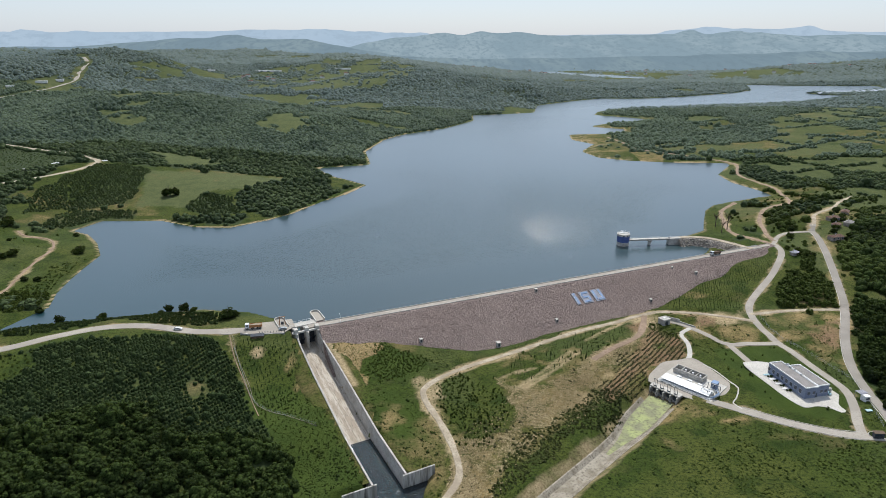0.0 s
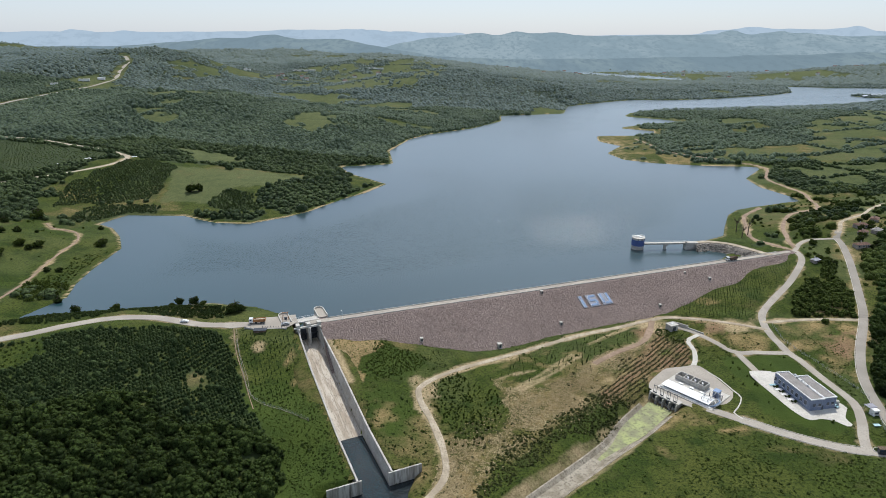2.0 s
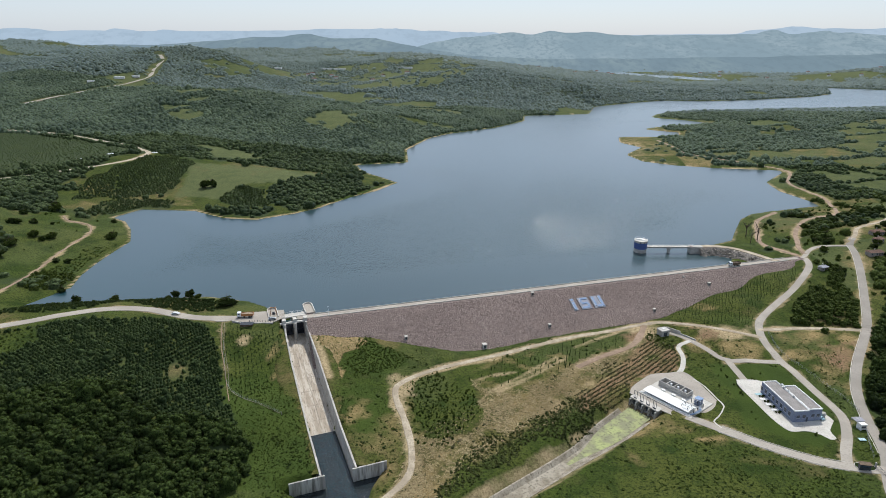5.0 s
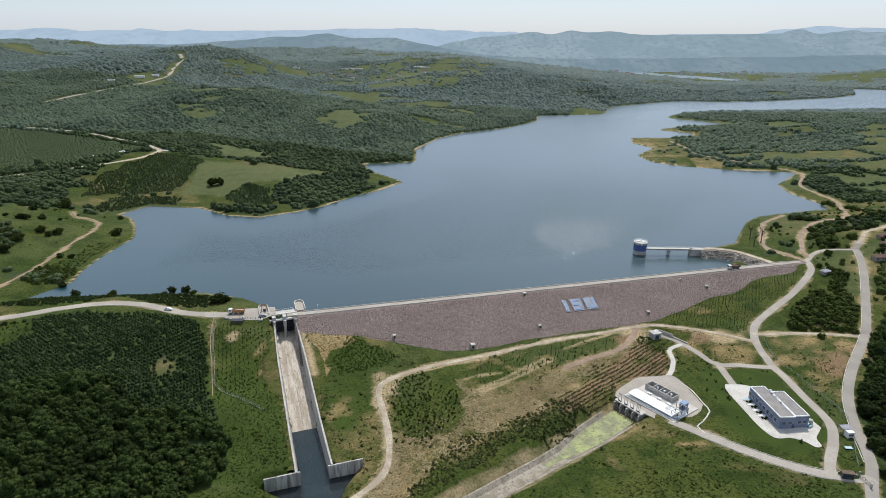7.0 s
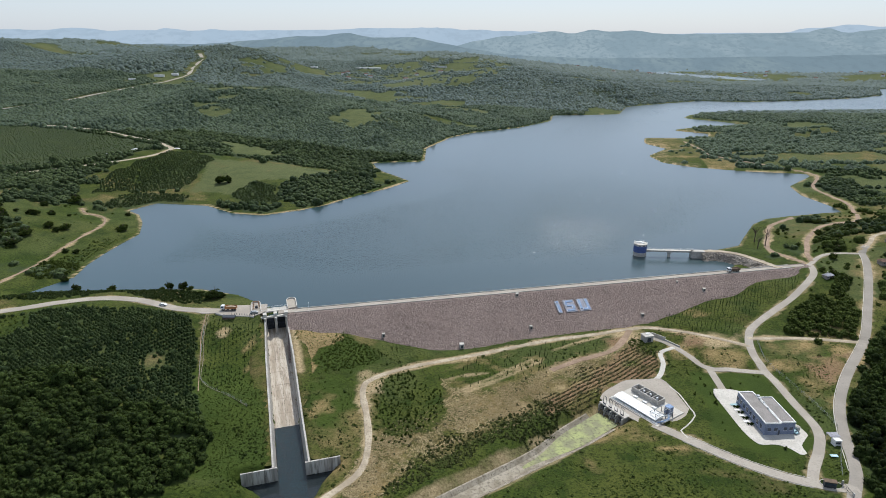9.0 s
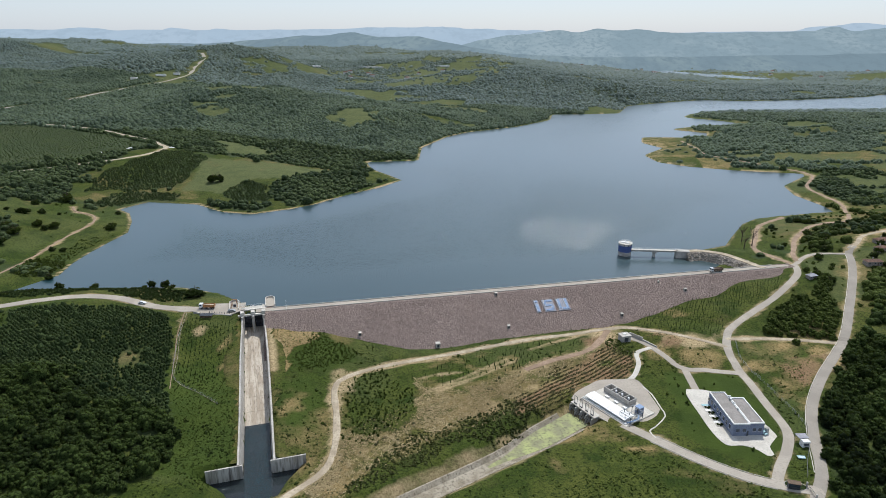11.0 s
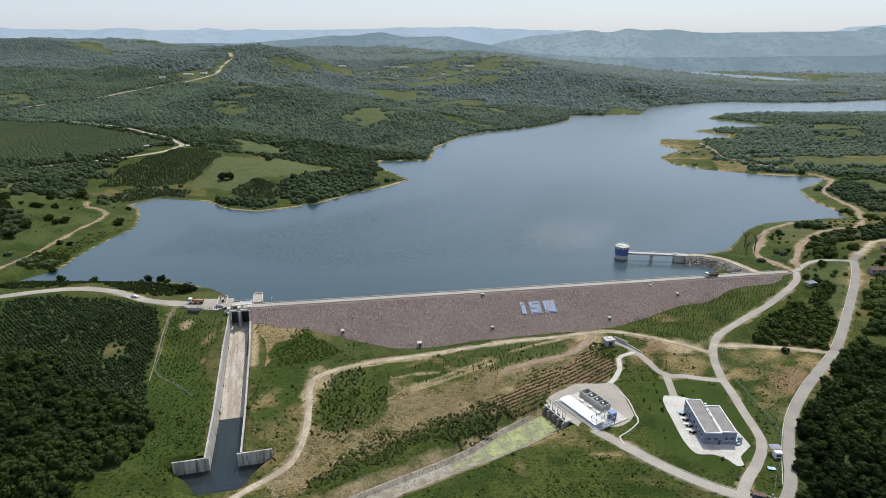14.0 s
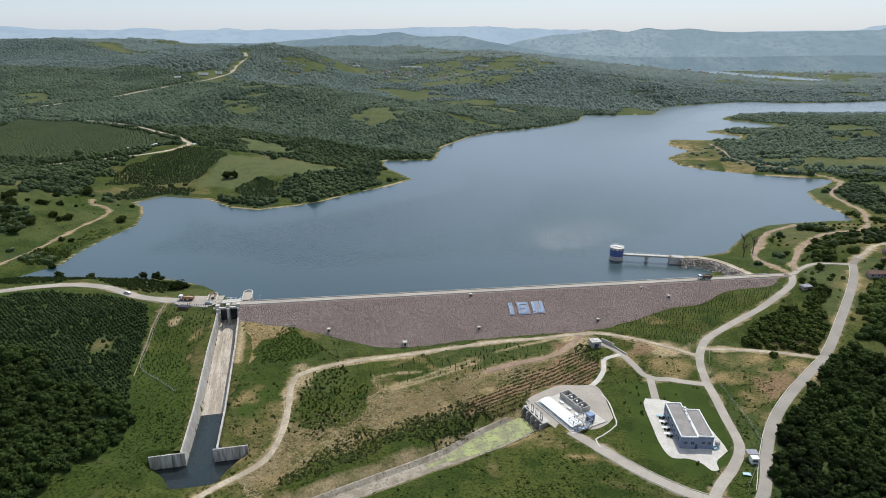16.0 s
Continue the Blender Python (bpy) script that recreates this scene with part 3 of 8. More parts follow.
def sweep(bm, stations, shape):
    """Joins cross sections: stations of (place, across, up), shape of (side, rise) corners."""
    rings = [[bm.verts.new(p + a * s + u * r) for s, r in shape] for p, a, u in stations]
    n = len(shape)
    for f, g in zip(rings, rings[1:]):
        for i in range(n):
            bm.faces.new((f[i], f[(i + 1) % n], g[(i + 1) % n], g[i]))
    bm.faces.new(rings[0][::-1])
    bm.faces.new(rings[-1])
    return bm


def stations_of(points):
    out, up = [], Vector((0, 0, 1))
    for i, p in enumerate(points):
        d = points[min(i + 1, len(points) - 1)] - points[max(i - 1, 0)]
        d.z = 0
        d.normalize()
        out.append((p, Vector((d.y, -d.x, 0)), up))
    return out


def bulk(name, verts, faces, mat, tint=None):
    """One mesh from arrays."""
    me = bpy.data.meshes.new(name)
    me.vertices.add(len(verts))
    me.vertices.foreach_set("co", np.asarray(verts, np.float32).ravel())
    n = faces.shape[1]
    me.loops.add(faces.size)
    me.loops.foreach_set("vertex_index", faces.astype(np.int32).ravel())
    me.polygons.add(len(faces))
    me.polygons.foreach_set("loop_start", np.arange(0, faces.size, n, dtype=np.int32))
    me.update(calc_edges=True)
    me.materials.append(mat)
    if tint is not None:
        me.attributes.new("tint", "FLOAT", "POINT").data.foreach_set("value", np.asarray(tint, np.float32))
    return me


# ---------------------------------------------------------------- where woods, meadows and bare ground lie
WEST_WOOD = [(-216, 252), (-190, 268), (-152, 286), (-118, 284), (-104, 268), (-86, 234), (-63, 206), (-55, 189), (-63, 164), (-72, 130), (-330, 90), (-350, 180)]
EAST_WOOD = [(256, 352), (232, 311), (218, 284), (210, 262), (205, 240), (199, 215), (184, 150), (360, 120), (460, 330), (330, 400)]
CLUMP = [(206, 342), (209, 349), (221, 374), (238, 395), (246, 391), (257, 415), (263, 424), (268, 420), (258, 396), (256, 375), (250, 354), (241, 345), (224, 338)]
VILLAGE_WOOD = [(257, 352), (272, 372), (285, 396), (302, 425), (312, 443), (330, 476), (352, 495), (430, 540), (420, 420), (340, 385), (275, 346)]
GRASS_STRIP = [(287, 433), (299, 430), (264, 360), (253, 360)]
DRY_SLOPE = [(6, 219), (10, 234), (18, 236), (26, 248), (33, 258), (25, 272), (43, 262), (58, 272), (82, 298), (110, 318), (118, 329), (128, 330), (136, 316), (133, 304), (102, 275), (78, 252), (61, 236), (45, 221), (33, 210), (14, 178), (0, 190)]
MOUND = [(-60, 295), (-55, 301), (-46, 300), (-37, 295), (-31, 288), (-37, 282), (-42, 278), (-42, 273), (-38, 265), (-37, 258), (-43, 258), (-49, 270), (-54, 282)]
GREEN_SLOPE = [(-36, 298), (-23, 291), (-6, 287), (-12, 280), (-20, 270), (-34, 261), (-42, 270), (-41, 279), (-32, 289)]
# reddish earth: the terraced slope, the turn of the track, cuttings by the valve house, the field beside the country road
RUST = [[(76, 260), (100, 291), (113, 310), (120, 328), (134, 316), (136, 308), (128, 296), (109, 283), (88, 257), (77, 248)], [(107, 331), (122, 333), (119, 328), (107, 314), (92, 303), (97, 313), (108, 323)],
        [(139, 337), (150, 342), (166, 336), (158, 322), (148, 331)], [(212, 326), (238, 330), (231, 319), (220, 300), (212, 296), (210, 312)]]
WHEEL_MARKS = [[(36, 262), (54, 281), (70, 299)], [(40, 262), (57, 279), (74, 298)], [(81, 312), (94, 323), (105, 331)], [(28, 270), (36, 277), (48, 281)]]
TURF = [(150, 305), (184, 303), (191, 288), (195, 268), (193, 250), (183, 240), (174, 234), (160, 240), (150, 250), (153, 270), (150, 290)]
OPEN_ROWS = [(-224, 245), (-197, 262), (-188, 250), (-198, 233), (-216, 222), (-240, 226)]
CHUTE_GRASS = [[(-108, 262), (-92, 250), (-72, 256), (-58, 246), (-34, 206), (-30, 184), (-66, 178), (-70, 206), (-90, 236)], [(-42, 292), (-14, 293), (-4, 276), (-18, 262), (-40, 266)], [(-36, 248), (-24, 226), (-10, 212), (-2, 226), (-10, 250), (-24, 256)]]
# clearings: centre, half widths, turn
CLEARINGS_WEST = [(-330, 420, 75, 95), (-820, 1330, 60, 40), (-120, 1080, 50, 14), (-420, 1500, 60, 40), (-600, 1853, 120, 80)]
CLEARINGS_EAST = [(250, 900, 60, 120), (268, 520, 40, 55), (329, 680, 22, 40), (300, 1110, 40, 30), (760, 940, 120, 60)]
# plots of land by their corners: open meadows, planted plots, woods on the headland and on the east shore
MEADOWS = [[(-319, 656), (-262, 675), (-177, 678), (-167, 632), (-206, 600), (-240, 597), (-245, 556), (-287, 551), (-303, 619)],
           [(-550, 982), (-454, 961), (-436, 927), (-461, 890), (-509, 935)], [(-531, 1004), (-620, 1200), (-560, 1220), (-439, 1075), (-481, 984)],
           [(-278, 941), (-253, 1058), (-204, 993), (-174, 993), (-229, 901), (-258, 907)], [(-385, 752), (-269, 744), (-255, 702), (-301, 689)],
           [(-196, 1359), (-56, 1287), (-68, 1224), (-176, 1267)], [(-903, 1254), (-912, 1337), (-868, 1398), (-843, 1464), (-815, 1415), (-828, 1340), (-862, 1240)],
           [(-1110, 1125), (-1060, 1195), (-1004, 1195), (-1066, 1108)],
           [(-1059, 1024), (-1034, 1061), (-980, 1021), (-948, 984), (-975, 948)], [(-120, 1060), (-60, 1075), (-70, 1100), (-130, 1090)]]
FAR_MEADOW = [(-631, 1821), (-593, 2080), (-478, 2169), (-423, 2279), (-179, 2321), (-3, 1960), (-10, 1781), (-82, 1671), (-157, 1594), (-310, 1560), (-429, 1646), (-523, 1637)]
FAR_PASTURE = [(-814, 1587), (-762, 1791), (-770, 2059), (-646, 1772), (-683, 1559), (-762, 1523)]
PASTURE_HEDGES = [[(-407, 457), (-410, 490), (-390, 523), (-354, 486), (-364, 464), (-386, 457), (-382, 431)], [(-352, 388), (-346, 408), (-320, 386), (-308, 364), (-318, 356)], [(-430, 490), (-456, 520), (-414, 525), (-383, 555), (-378, 540), (-405, 510)]]
PLOTS = [[(-368, 510), (-387, 574), (-379, 610), (-369, 654), (-345, 667), (-315, 648), (-306, 605), (-295, 562), (-325, 550), (-347, 532)], [(-346, 487), (-336, 539), (-281, 543), (-275, 524), (-312, 496)],
         [(-860, 838), (-753, 841), (-657, 808), (-540, 770), (-442, 704), (-396, 664), (-418, 630), (-450, 612), (-484, 585), (-600, 590), (-760, 700)], [(-243, 553), (-238, 597), (-201, 572), (-184, 534), (-211, 529)]]
HEADLAND = [(-400, 485), (-250, 515), (-160, 490), (-70, 650), (-105, 700), (-180, 684), (-262, 686), (-330, 678), (-372, 668), (-400, 640)]
HEAD_WOODS = [[(-205, 587), (-190, 640), (-172, 660), (-177, 697), (-132, 696), (-122, 627), (-143, 584), (-171, 542), (-190, 549)], [(-246, 530), (-207, 519), (-172, 530), (-180, 502), (-216, 504)],
              [(-172, 540), (-150, 530), (-110, 610), (-105, 640), (-124, 625)], [(-385, 668), (-375, 690), (-180, 700), (-180, 682), (-262, 682), (-330, 672)]]
FIELDS_EAST = [[(491, 912), (572, 884), (547, 818), (451, 806), (465, 856)], [(479, 753), (574, 792), (509, 694), (452, 693)], [(397, 746), (440, 775), (481, 781), (451, 737), (391, 708)],
               [(303, 903), (368, 922), (338, 849), (290, 844)], [(382, 889), (469, 902), (443, 837), (377, 838)], [(537, 992), (578, 939), (653, 909), (581, 890), (504, 923)],
               [(709, 1228), (856, 1208), (775, 1094), (638, 1100)], [(657, 1147), (585, 1113), (617, 1074)], [(382, 615), (464, 628), (424, 569), (355, 540)]]
WOODS_EAST = [[(350, 1403), (786, 1599), (805, 1370), (689, 1205), (566, 1114), (505, 1210), (337, 1285)], [(303, 1114), (322, 1180), (404, 1145), (390, 1112)], [(270, 885), (276, 950), (322, 1070), (390, 1100), (432, 1028), (383, 904), (284, 850)],
              [(432, 1028), (556, 1122), (551, 1020), (483, 920), (397, 912)], [(362, 737), (392, 754), (397, 649), (368, 618), (356, 671)], [(352, 838), (398, 829), (378, 795), (345, 809)],
              [(499, 829), (606, 840), (577, 797), (477, 781)], [(446, 684), (517, 705), (464, 628), (430, 619), (423, 645)]]


def within(patches, x, y, soft=0.25):
    m = np.zeros(np.shape(x))
    for px, py, rx, ry in patches:
        k = np.hypot((x - px) / rx, (y - py) / ry) + 1.0 * rough(x, y, 0.8 * min(rx, ry) + 6, 4, 21)
        m = np.maximum(m, smooth(1 + soft, 1 - soft, k))
    return m


def inside(line, x, y):
    return from_line(line, x, y, True)[2]


def among(plots, x, y, wobble=9):
    """1 within any of the plots, whose edges run a little unevenly."""
    u, v = x + wobble * 2 * rough(x, y, 40, 3, 23), y + wobble * 2 * rough(x, y, 40, 3, 27)
    m = np.zeros(np.shape(x))
    for line in plots:
        near = box_of(line, 30, x, y)
        if near.any():
            m[near] = np.maximum(m[near], inside(line, u[near], v[near]))
    return m


def wooded(x, y):
    """How thick the trees stand: 0 to 1."""
    d, _, wet = from_line(LAKE, x, y, True)
    west = (x < 120) & (y > 330) | (y > 1480)
    west = west | ((x < 320) & (y > 1280))
    m = np.where(west, 1 - np.maximum(within(CLEARINGS_WEST, x, y), np.maximum(among(MEADOWS, x, y), among(PLOTS, x, y, 3))), 0.0)
    m = np.where(among([HEADLAND], x, y, 2) > 0, np.maximum(among(HEAD_WOODS, x, y, 5), 0.3 * (1 - among(MEADOWS + PLOTS, x, y)) * (rough(x, y, 30, 2, 25) > 0.05)), m)
    m = np.where(among(PASTURE_HEDGES, x, y, 3) > 0, 1.0, m)
    # clumps and single trees left standing in the meadows, hedges between the far fields
    m = np.where(west & (among(MEADOWS[1:], x, y) > 0) & (rough(x, y, 26, 2, 26) > 0.14), 0.9, m)
    hedges = np.minimum(np.abs(rough(x, y, 190, 2, 35)), np.abs(rough(x, y, 130, 2, 43))) < 0.03
    m = np.where(among([FAR_MEADOW, FAR_PASTURE], x, y, 30) > 0, np.where((rough(x, y, 60, 3, 29) > 0.16) | hedges, 0.85, 0.18), m)
    m = np.where(west & (y > 1300), m * smooth(-0.42, -0.28, rough(x, y, 170, 3, 31)), m)
    east = ~west & (y > 400) & (x > 180)
    hedge = smooth(0.05, 0.16, rough(x, y, 70, 3, 33)) + smooth(0.03, 0.0, np.abs(rough(x, y, 150, 2, 35)))
    a, b = x * 0.94 + y * 0.34, y * 0.94 - x * 0.34
    a, b = a + 25 * rough(x, y, 120, 2, 37), b + 25 * rough(x, y, 120, 2, 39)
    rows = np.maximum(smooth(5.5, 2.5, np.abs((b / 62) % 1 - 0.5) * 62) * (value_noise(a / 55, np.floor(b / 62), 91) > -0.12), smooth(5.5, 2.5, np.abs((a / 105) % 1 - 0.5) * 105) * (value_noise(b / 55, np.floor(a / 105), 93) > 0.0))
    hedge = np.maximum(hedge * 0.9, rows)
    head = within([(420, 1400, 190, 45), (520, 1330, 200, 70), (310, 880, 36, 44), (340, 1010, 50, 40), (700, 1450, 150, 50), (460, 1010, 60, 18)], x, y)
    m = np.where(east, np.maximum(np.clip(hedge, 0, 1) * (1 - 0.75 * within(CLEARINGS_EAST, x, y)), np.maximum(head, among(WOODS_EAST, x, y))) * (1 - among(FIELDS_EAST, x, y, 5) * (np.maximum(rows, hedge * (rough(x, y, 28, 2, 69) > 0.1)) < 0.5)), m)
    edge = np.interp(x, [p[0] for p in DIVIDE], [p[1] for p in DIVIDE])
    m = np.where(from_line(FAR_ROAD, x, y)[0] < np.where(y < 1260, 11, 14), m * (rough(x, y, 30, 2, 59) > 0.22), m)
    near_pond = from_line(POND, x, y, True)[0]
    cell = value_noise(np.floor(x / 150 + 1.2 * rough(x, y, 300, 2, 45)) * 2.7 + 0.4, np.floor(y / 110 + 0.9 * rough(x, y, 260, 2, 47)) * 3.9 + 0.3, 49)
    patchwork = np.where(cell > -0.1, 0.95, 0.0)
    m = np.where((x > 150) & (y > 2330), np.maximum(patchwork, (np.abs(rough(x, y, 170, 2, 53)) < 0.035) * 0.8), m)
    m = np.where((near_pond < 70) & (y > 2200), (near_pond < 14) * (rough(x, y, 50, 2, 57) > 0.0), m)
    m = np.where(inside(POND, x, y), 0, m)
    m = np.where(wet | (y < edge + 12) | (d < np.where(west, 5, 12)), 0, m)
    return m


# ---------------------------------------------------------------- the ground: one sheet to the horizon
def steps(fine0, fine1, fine, low, high, grow):
    out, v, s = list(np.arange(fine0, fine1, fine)), fine1, fine
    while v < high:
        out.append(v)
        s = min(s * grow, 90)
        v += s
    back, v, s = [], fine0 - fine, fine
    while v > low:
        back.append(v)
        s = min(s * grow, 90)
        v -= s
    return np.array(back[::-1] + out + [high])


def build_ground():
    gx, gy = steps(-300, 250, 2.4, -4600, 4600, 1.025), steps(175, 440, 2.0, -500, 4700, 1.02)
    x, y = (a.ravel() for a in np.meshgrid(gx, gy))
    z = height(x, y)
    nx, ny = len(gx), len(gy)
    i = (np.arange(ny - 1)[:, None] * nx + np.arange(nx - 1)[None, :]).ravel()
    me = bulk("ground", np.stack([x, y, z], 1), np.stack([i, i + 1, i + nx + 1, i + nx], 1), GROUND)
    me.polygons.foreach_set("use_smooth", np.ones(len(me.polygons), bool))
    d, _, wet = from_line(LAKE, x, y, True)
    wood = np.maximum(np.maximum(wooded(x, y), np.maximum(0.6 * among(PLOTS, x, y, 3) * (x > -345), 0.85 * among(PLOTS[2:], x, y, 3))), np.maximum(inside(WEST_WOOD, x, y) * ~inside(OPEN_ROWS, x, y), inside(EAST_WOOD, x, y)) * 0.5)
    slope = inside(DRY_SLOPE, x, y) * smooth(0, 9, from_line(DRY_SLOPE, x, y, True)[0] + 8 * rough(x, y, 14, 2, 71))
    streak = value_noise((x * 0.7 + y * 0.7) / 16, (y * 0.7 - x * 0.7) / 3.5, 73) + value_noise(x / 6, y / 6, 75)
    dry = slope * np.clip(0.55 + 0.85 * streak, 0.1, 1)
    dry = np.maximum(dry, inside(MOUND, x, y) * (1.7 + 0.3 * streak))
    dry = np.maximum(dry, within([(-22, 236, 6, 16), (-112, 243, 5, 7), (-76, 272, 2.2, 5), (-70, 262, 1.8, 7), (228, 326, 22, 14), (228, 352, 9, 16), (200, 315, 12, 8), (150, 325, 8, 10), (108, 243, 14, 5), (100, 224, 6, 5), (150, 222, 18, 3), (128, 236, 10, 4), (165, 366, 10, 5)], x, y, 0.5) * np.clip(0.65 + 0.6 * streak, 0, 1))
    dry = np.maximum(dry, 0.42 * smooth(0.02, 0.3, rough(x, y, 90, 4, 77)) * (d > 12))
    patch = value_noise(np.floor((y * 0.94 - x * 0.34) / 62 + 0.5) * 3.7 + 0.3, np.floor((x * 0.94 + y * 0.34) / 105 + 0.5) * 5.3 + 0.2, 95)
    dry = np.maximum(dry, np.clip(patch * 1.3, 0, 0.6) * (x > 260) * (y > 380) * (y < 1500))
    dry = dry * (1 - 0.6 * (x > 90) * (y < 236) * (y > 160))
    dry = np.maximum(dry, np.clip(0.42 + 0.5 * rough(x, y, 22, 3, 89), 0, 0.8) * (x > 150) * (y > 850) * (y < 1250) * smooth(75, 30, d) * ~wet)
    dry = np.maximum(dry * (1 - 0.9 * inside(GREEN_SLOPE, x, y)), 0.8 * within([(172, 318, 14, 9)], x, y, 0.5))
    rust = np.zeros(x.shape)
    for line in RUST:
        near = box_of(line, 12, x, y)
        rust[near] = np.maximum(rust[near], inside(line, x[near] + 5 * rough(x[near], y[near], 12, 3, 41), y[near] + 5 * rough(x[near], y[near], 12, 3, 44)) * np.clip(0.6 + 0.8 * streak[near], 0, 1))
    me.attributes.new("rust", "FLOAT", "POINT").data.foreach_set("value", rust.astype(np.float32))
    beach = smooth(3.8, 0.6, d + 3 * rough(x, y, 30, 2, 79)) * (y > 330) * (~wet) * np.where((x > 190) & (y < 640), 0.45, 1.0)
    beach = np.maximum(beach, 0.3 * within([(230, 930, 40, 130), (262, 975, 60, 70), (290, 1150, 40, 30)], x, y) * smooth(50, 5, d))
    soil = np.maximum(beach, 0.85 * within([(-51, 272, 2.5, 12), (-48, 256, 5, 4), (-94, 276, 3.5, 4.5), (168, 334, 16, 8), (122, 336, 9, 8), (-7, 262, 7, 8), (8, 195, 7, 8), (277, 506, 4, 10)], x, y, 0.45))
    soil = np.maximum(soil, slope * np.clip(0.25 + 0.8 * streak, 0, 0.8) * smooth(40, 70, x))
    bank = inside([(20, 196), (44, 222), (66, 246), (84, 262), (92, 254), (70, 231), (40, 202), (24, 188)], x, y) | inside([(-2, 264), (12, 274), (26, 262), (34, 246), (30, 230), (17, 224), (8, 225), (2, 242)], x, y)
    bank = bank | inside([(22, 272), (45, 297), (78, 318), (106, 330), (112, 322), (92, 306), (66, 282), (46, 266), (30, 264)], x, y) & (rough(x, y, 14, 2, 13) < 0.12)
    bank = bank | inside([(134, 353), (150, 351), (170, 346), (183, 345), (192, 362), (221, 393), (240, 420), (214, 409), (176, 392), (148, 372)], x, y) & (rough(x, y, 18, 2, 15) < 0.2)
    dry, soil = dry * (1 - 0.75 * bank), soil * (1 - 0.9 * bank)
    dry = np.maximum(dry, 0.75 * within([(213, 312, 20, 26), (205, 290, 8, 14)], x, y, 0.6) * np.clip(0.7 + 0.7 * streak, 0, 1))
    for kind_, line, _, half, _, _ in TRACKS:
        pts = [(p.x, p.y) for p in line][::2] + [(line[-1].x, line[-1].y)]
        near = box_of(pts, half + 8, x, y)
        if near.any():
            out = from_line(pts, x[near], y[near])[0] - half + 3.0 * rough(x[near], y[near], 9, 3, 85)
            soil[near] = np.maximum(soil[near], (0.4 if half < 0.5 else 0.95 if kind_ == "dirt_road" else 0.6) * smooth(2.4 if kind_ == "dirt_road" and half > 0.7 else 1.0, 0.0, out))
    soil = np.maximum(soil, 0.25 * inside(MOUND, x, y))
    for line in WHEEL_MARKS:
        soil = np.maximum(soil, 0.75 * smooth(2.4, 0.4, from_line(line, x, y)[0]))
    out = from_line(CANAL, x, y)[0]
    soil = np.maximum(soil, 0.55 * smooth(9.5, 7.5, out + 3 * rough(x, y, 8, 3, 87)))
    fresh_haze = np.maximum(np.maximum(among(MEADOWS + [FAR_MEADOW], x, y), 0.75 * among(FIELDS_EAST, x, y, 5)), 0.6 * (patch < -0.05) * (x > 260) * (y > 380))
    fresh_haze = np.maximum(fresh_haze, 0.3 * smooth(0.0, 0.25, rough(x, y, 38, 3, 99)) * (y < 480))
    fresh_haze = np.maximum(fresh_haze, 0.2 * (x < -262) * (y > 320) * (y < 520) * smooth(-0.2, 0.15, rough(x, y, 45, 3, 19)))
    # beyond 1150 m: haze painted on the ground as paler, bluer grass
    fresh_haze = np.maximum(fresh_haze, np.clip(0.75 + 0.8 * rough(x, y, 120, 3, 67), 0.5, 1) * (y > 1150))
    me.attributes.new("fresh_haze", "FLOAT", "POINT").data.foreach_set("value", fresh_haze.astype(np.float32))
    dry, soil = dry * (1 - 0.6 * fresh_haze * (y > 480)), soil * (1 - 0.5 * fresh_haze * (y > 480))
    turf = np.maximum(inside(TURF, x, y), 0.9 * among(CHUTE_GRASS, x, y, 5))
    me.attributes.new("lawn", "FLOAT", "POINT").data.foreach_set("value", turf.astype(np.float32))
    lawn = np.maximum(inside(TURF, x, y), within([(172, 266, 26, 34)], x, y, 0.1) * (x > 147))
    dry, soil = dry * (1 - lawn), soil * (1 - 0.6 * lawn)
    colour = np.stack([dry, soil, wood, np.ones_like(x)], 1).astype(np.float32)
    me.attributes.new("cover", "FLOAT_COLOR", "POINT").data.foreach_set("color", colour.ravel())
    return tagged(new("ground", me), "green meadows and wooded hills with dry patches", "ground", kind="structure")


build_ground()


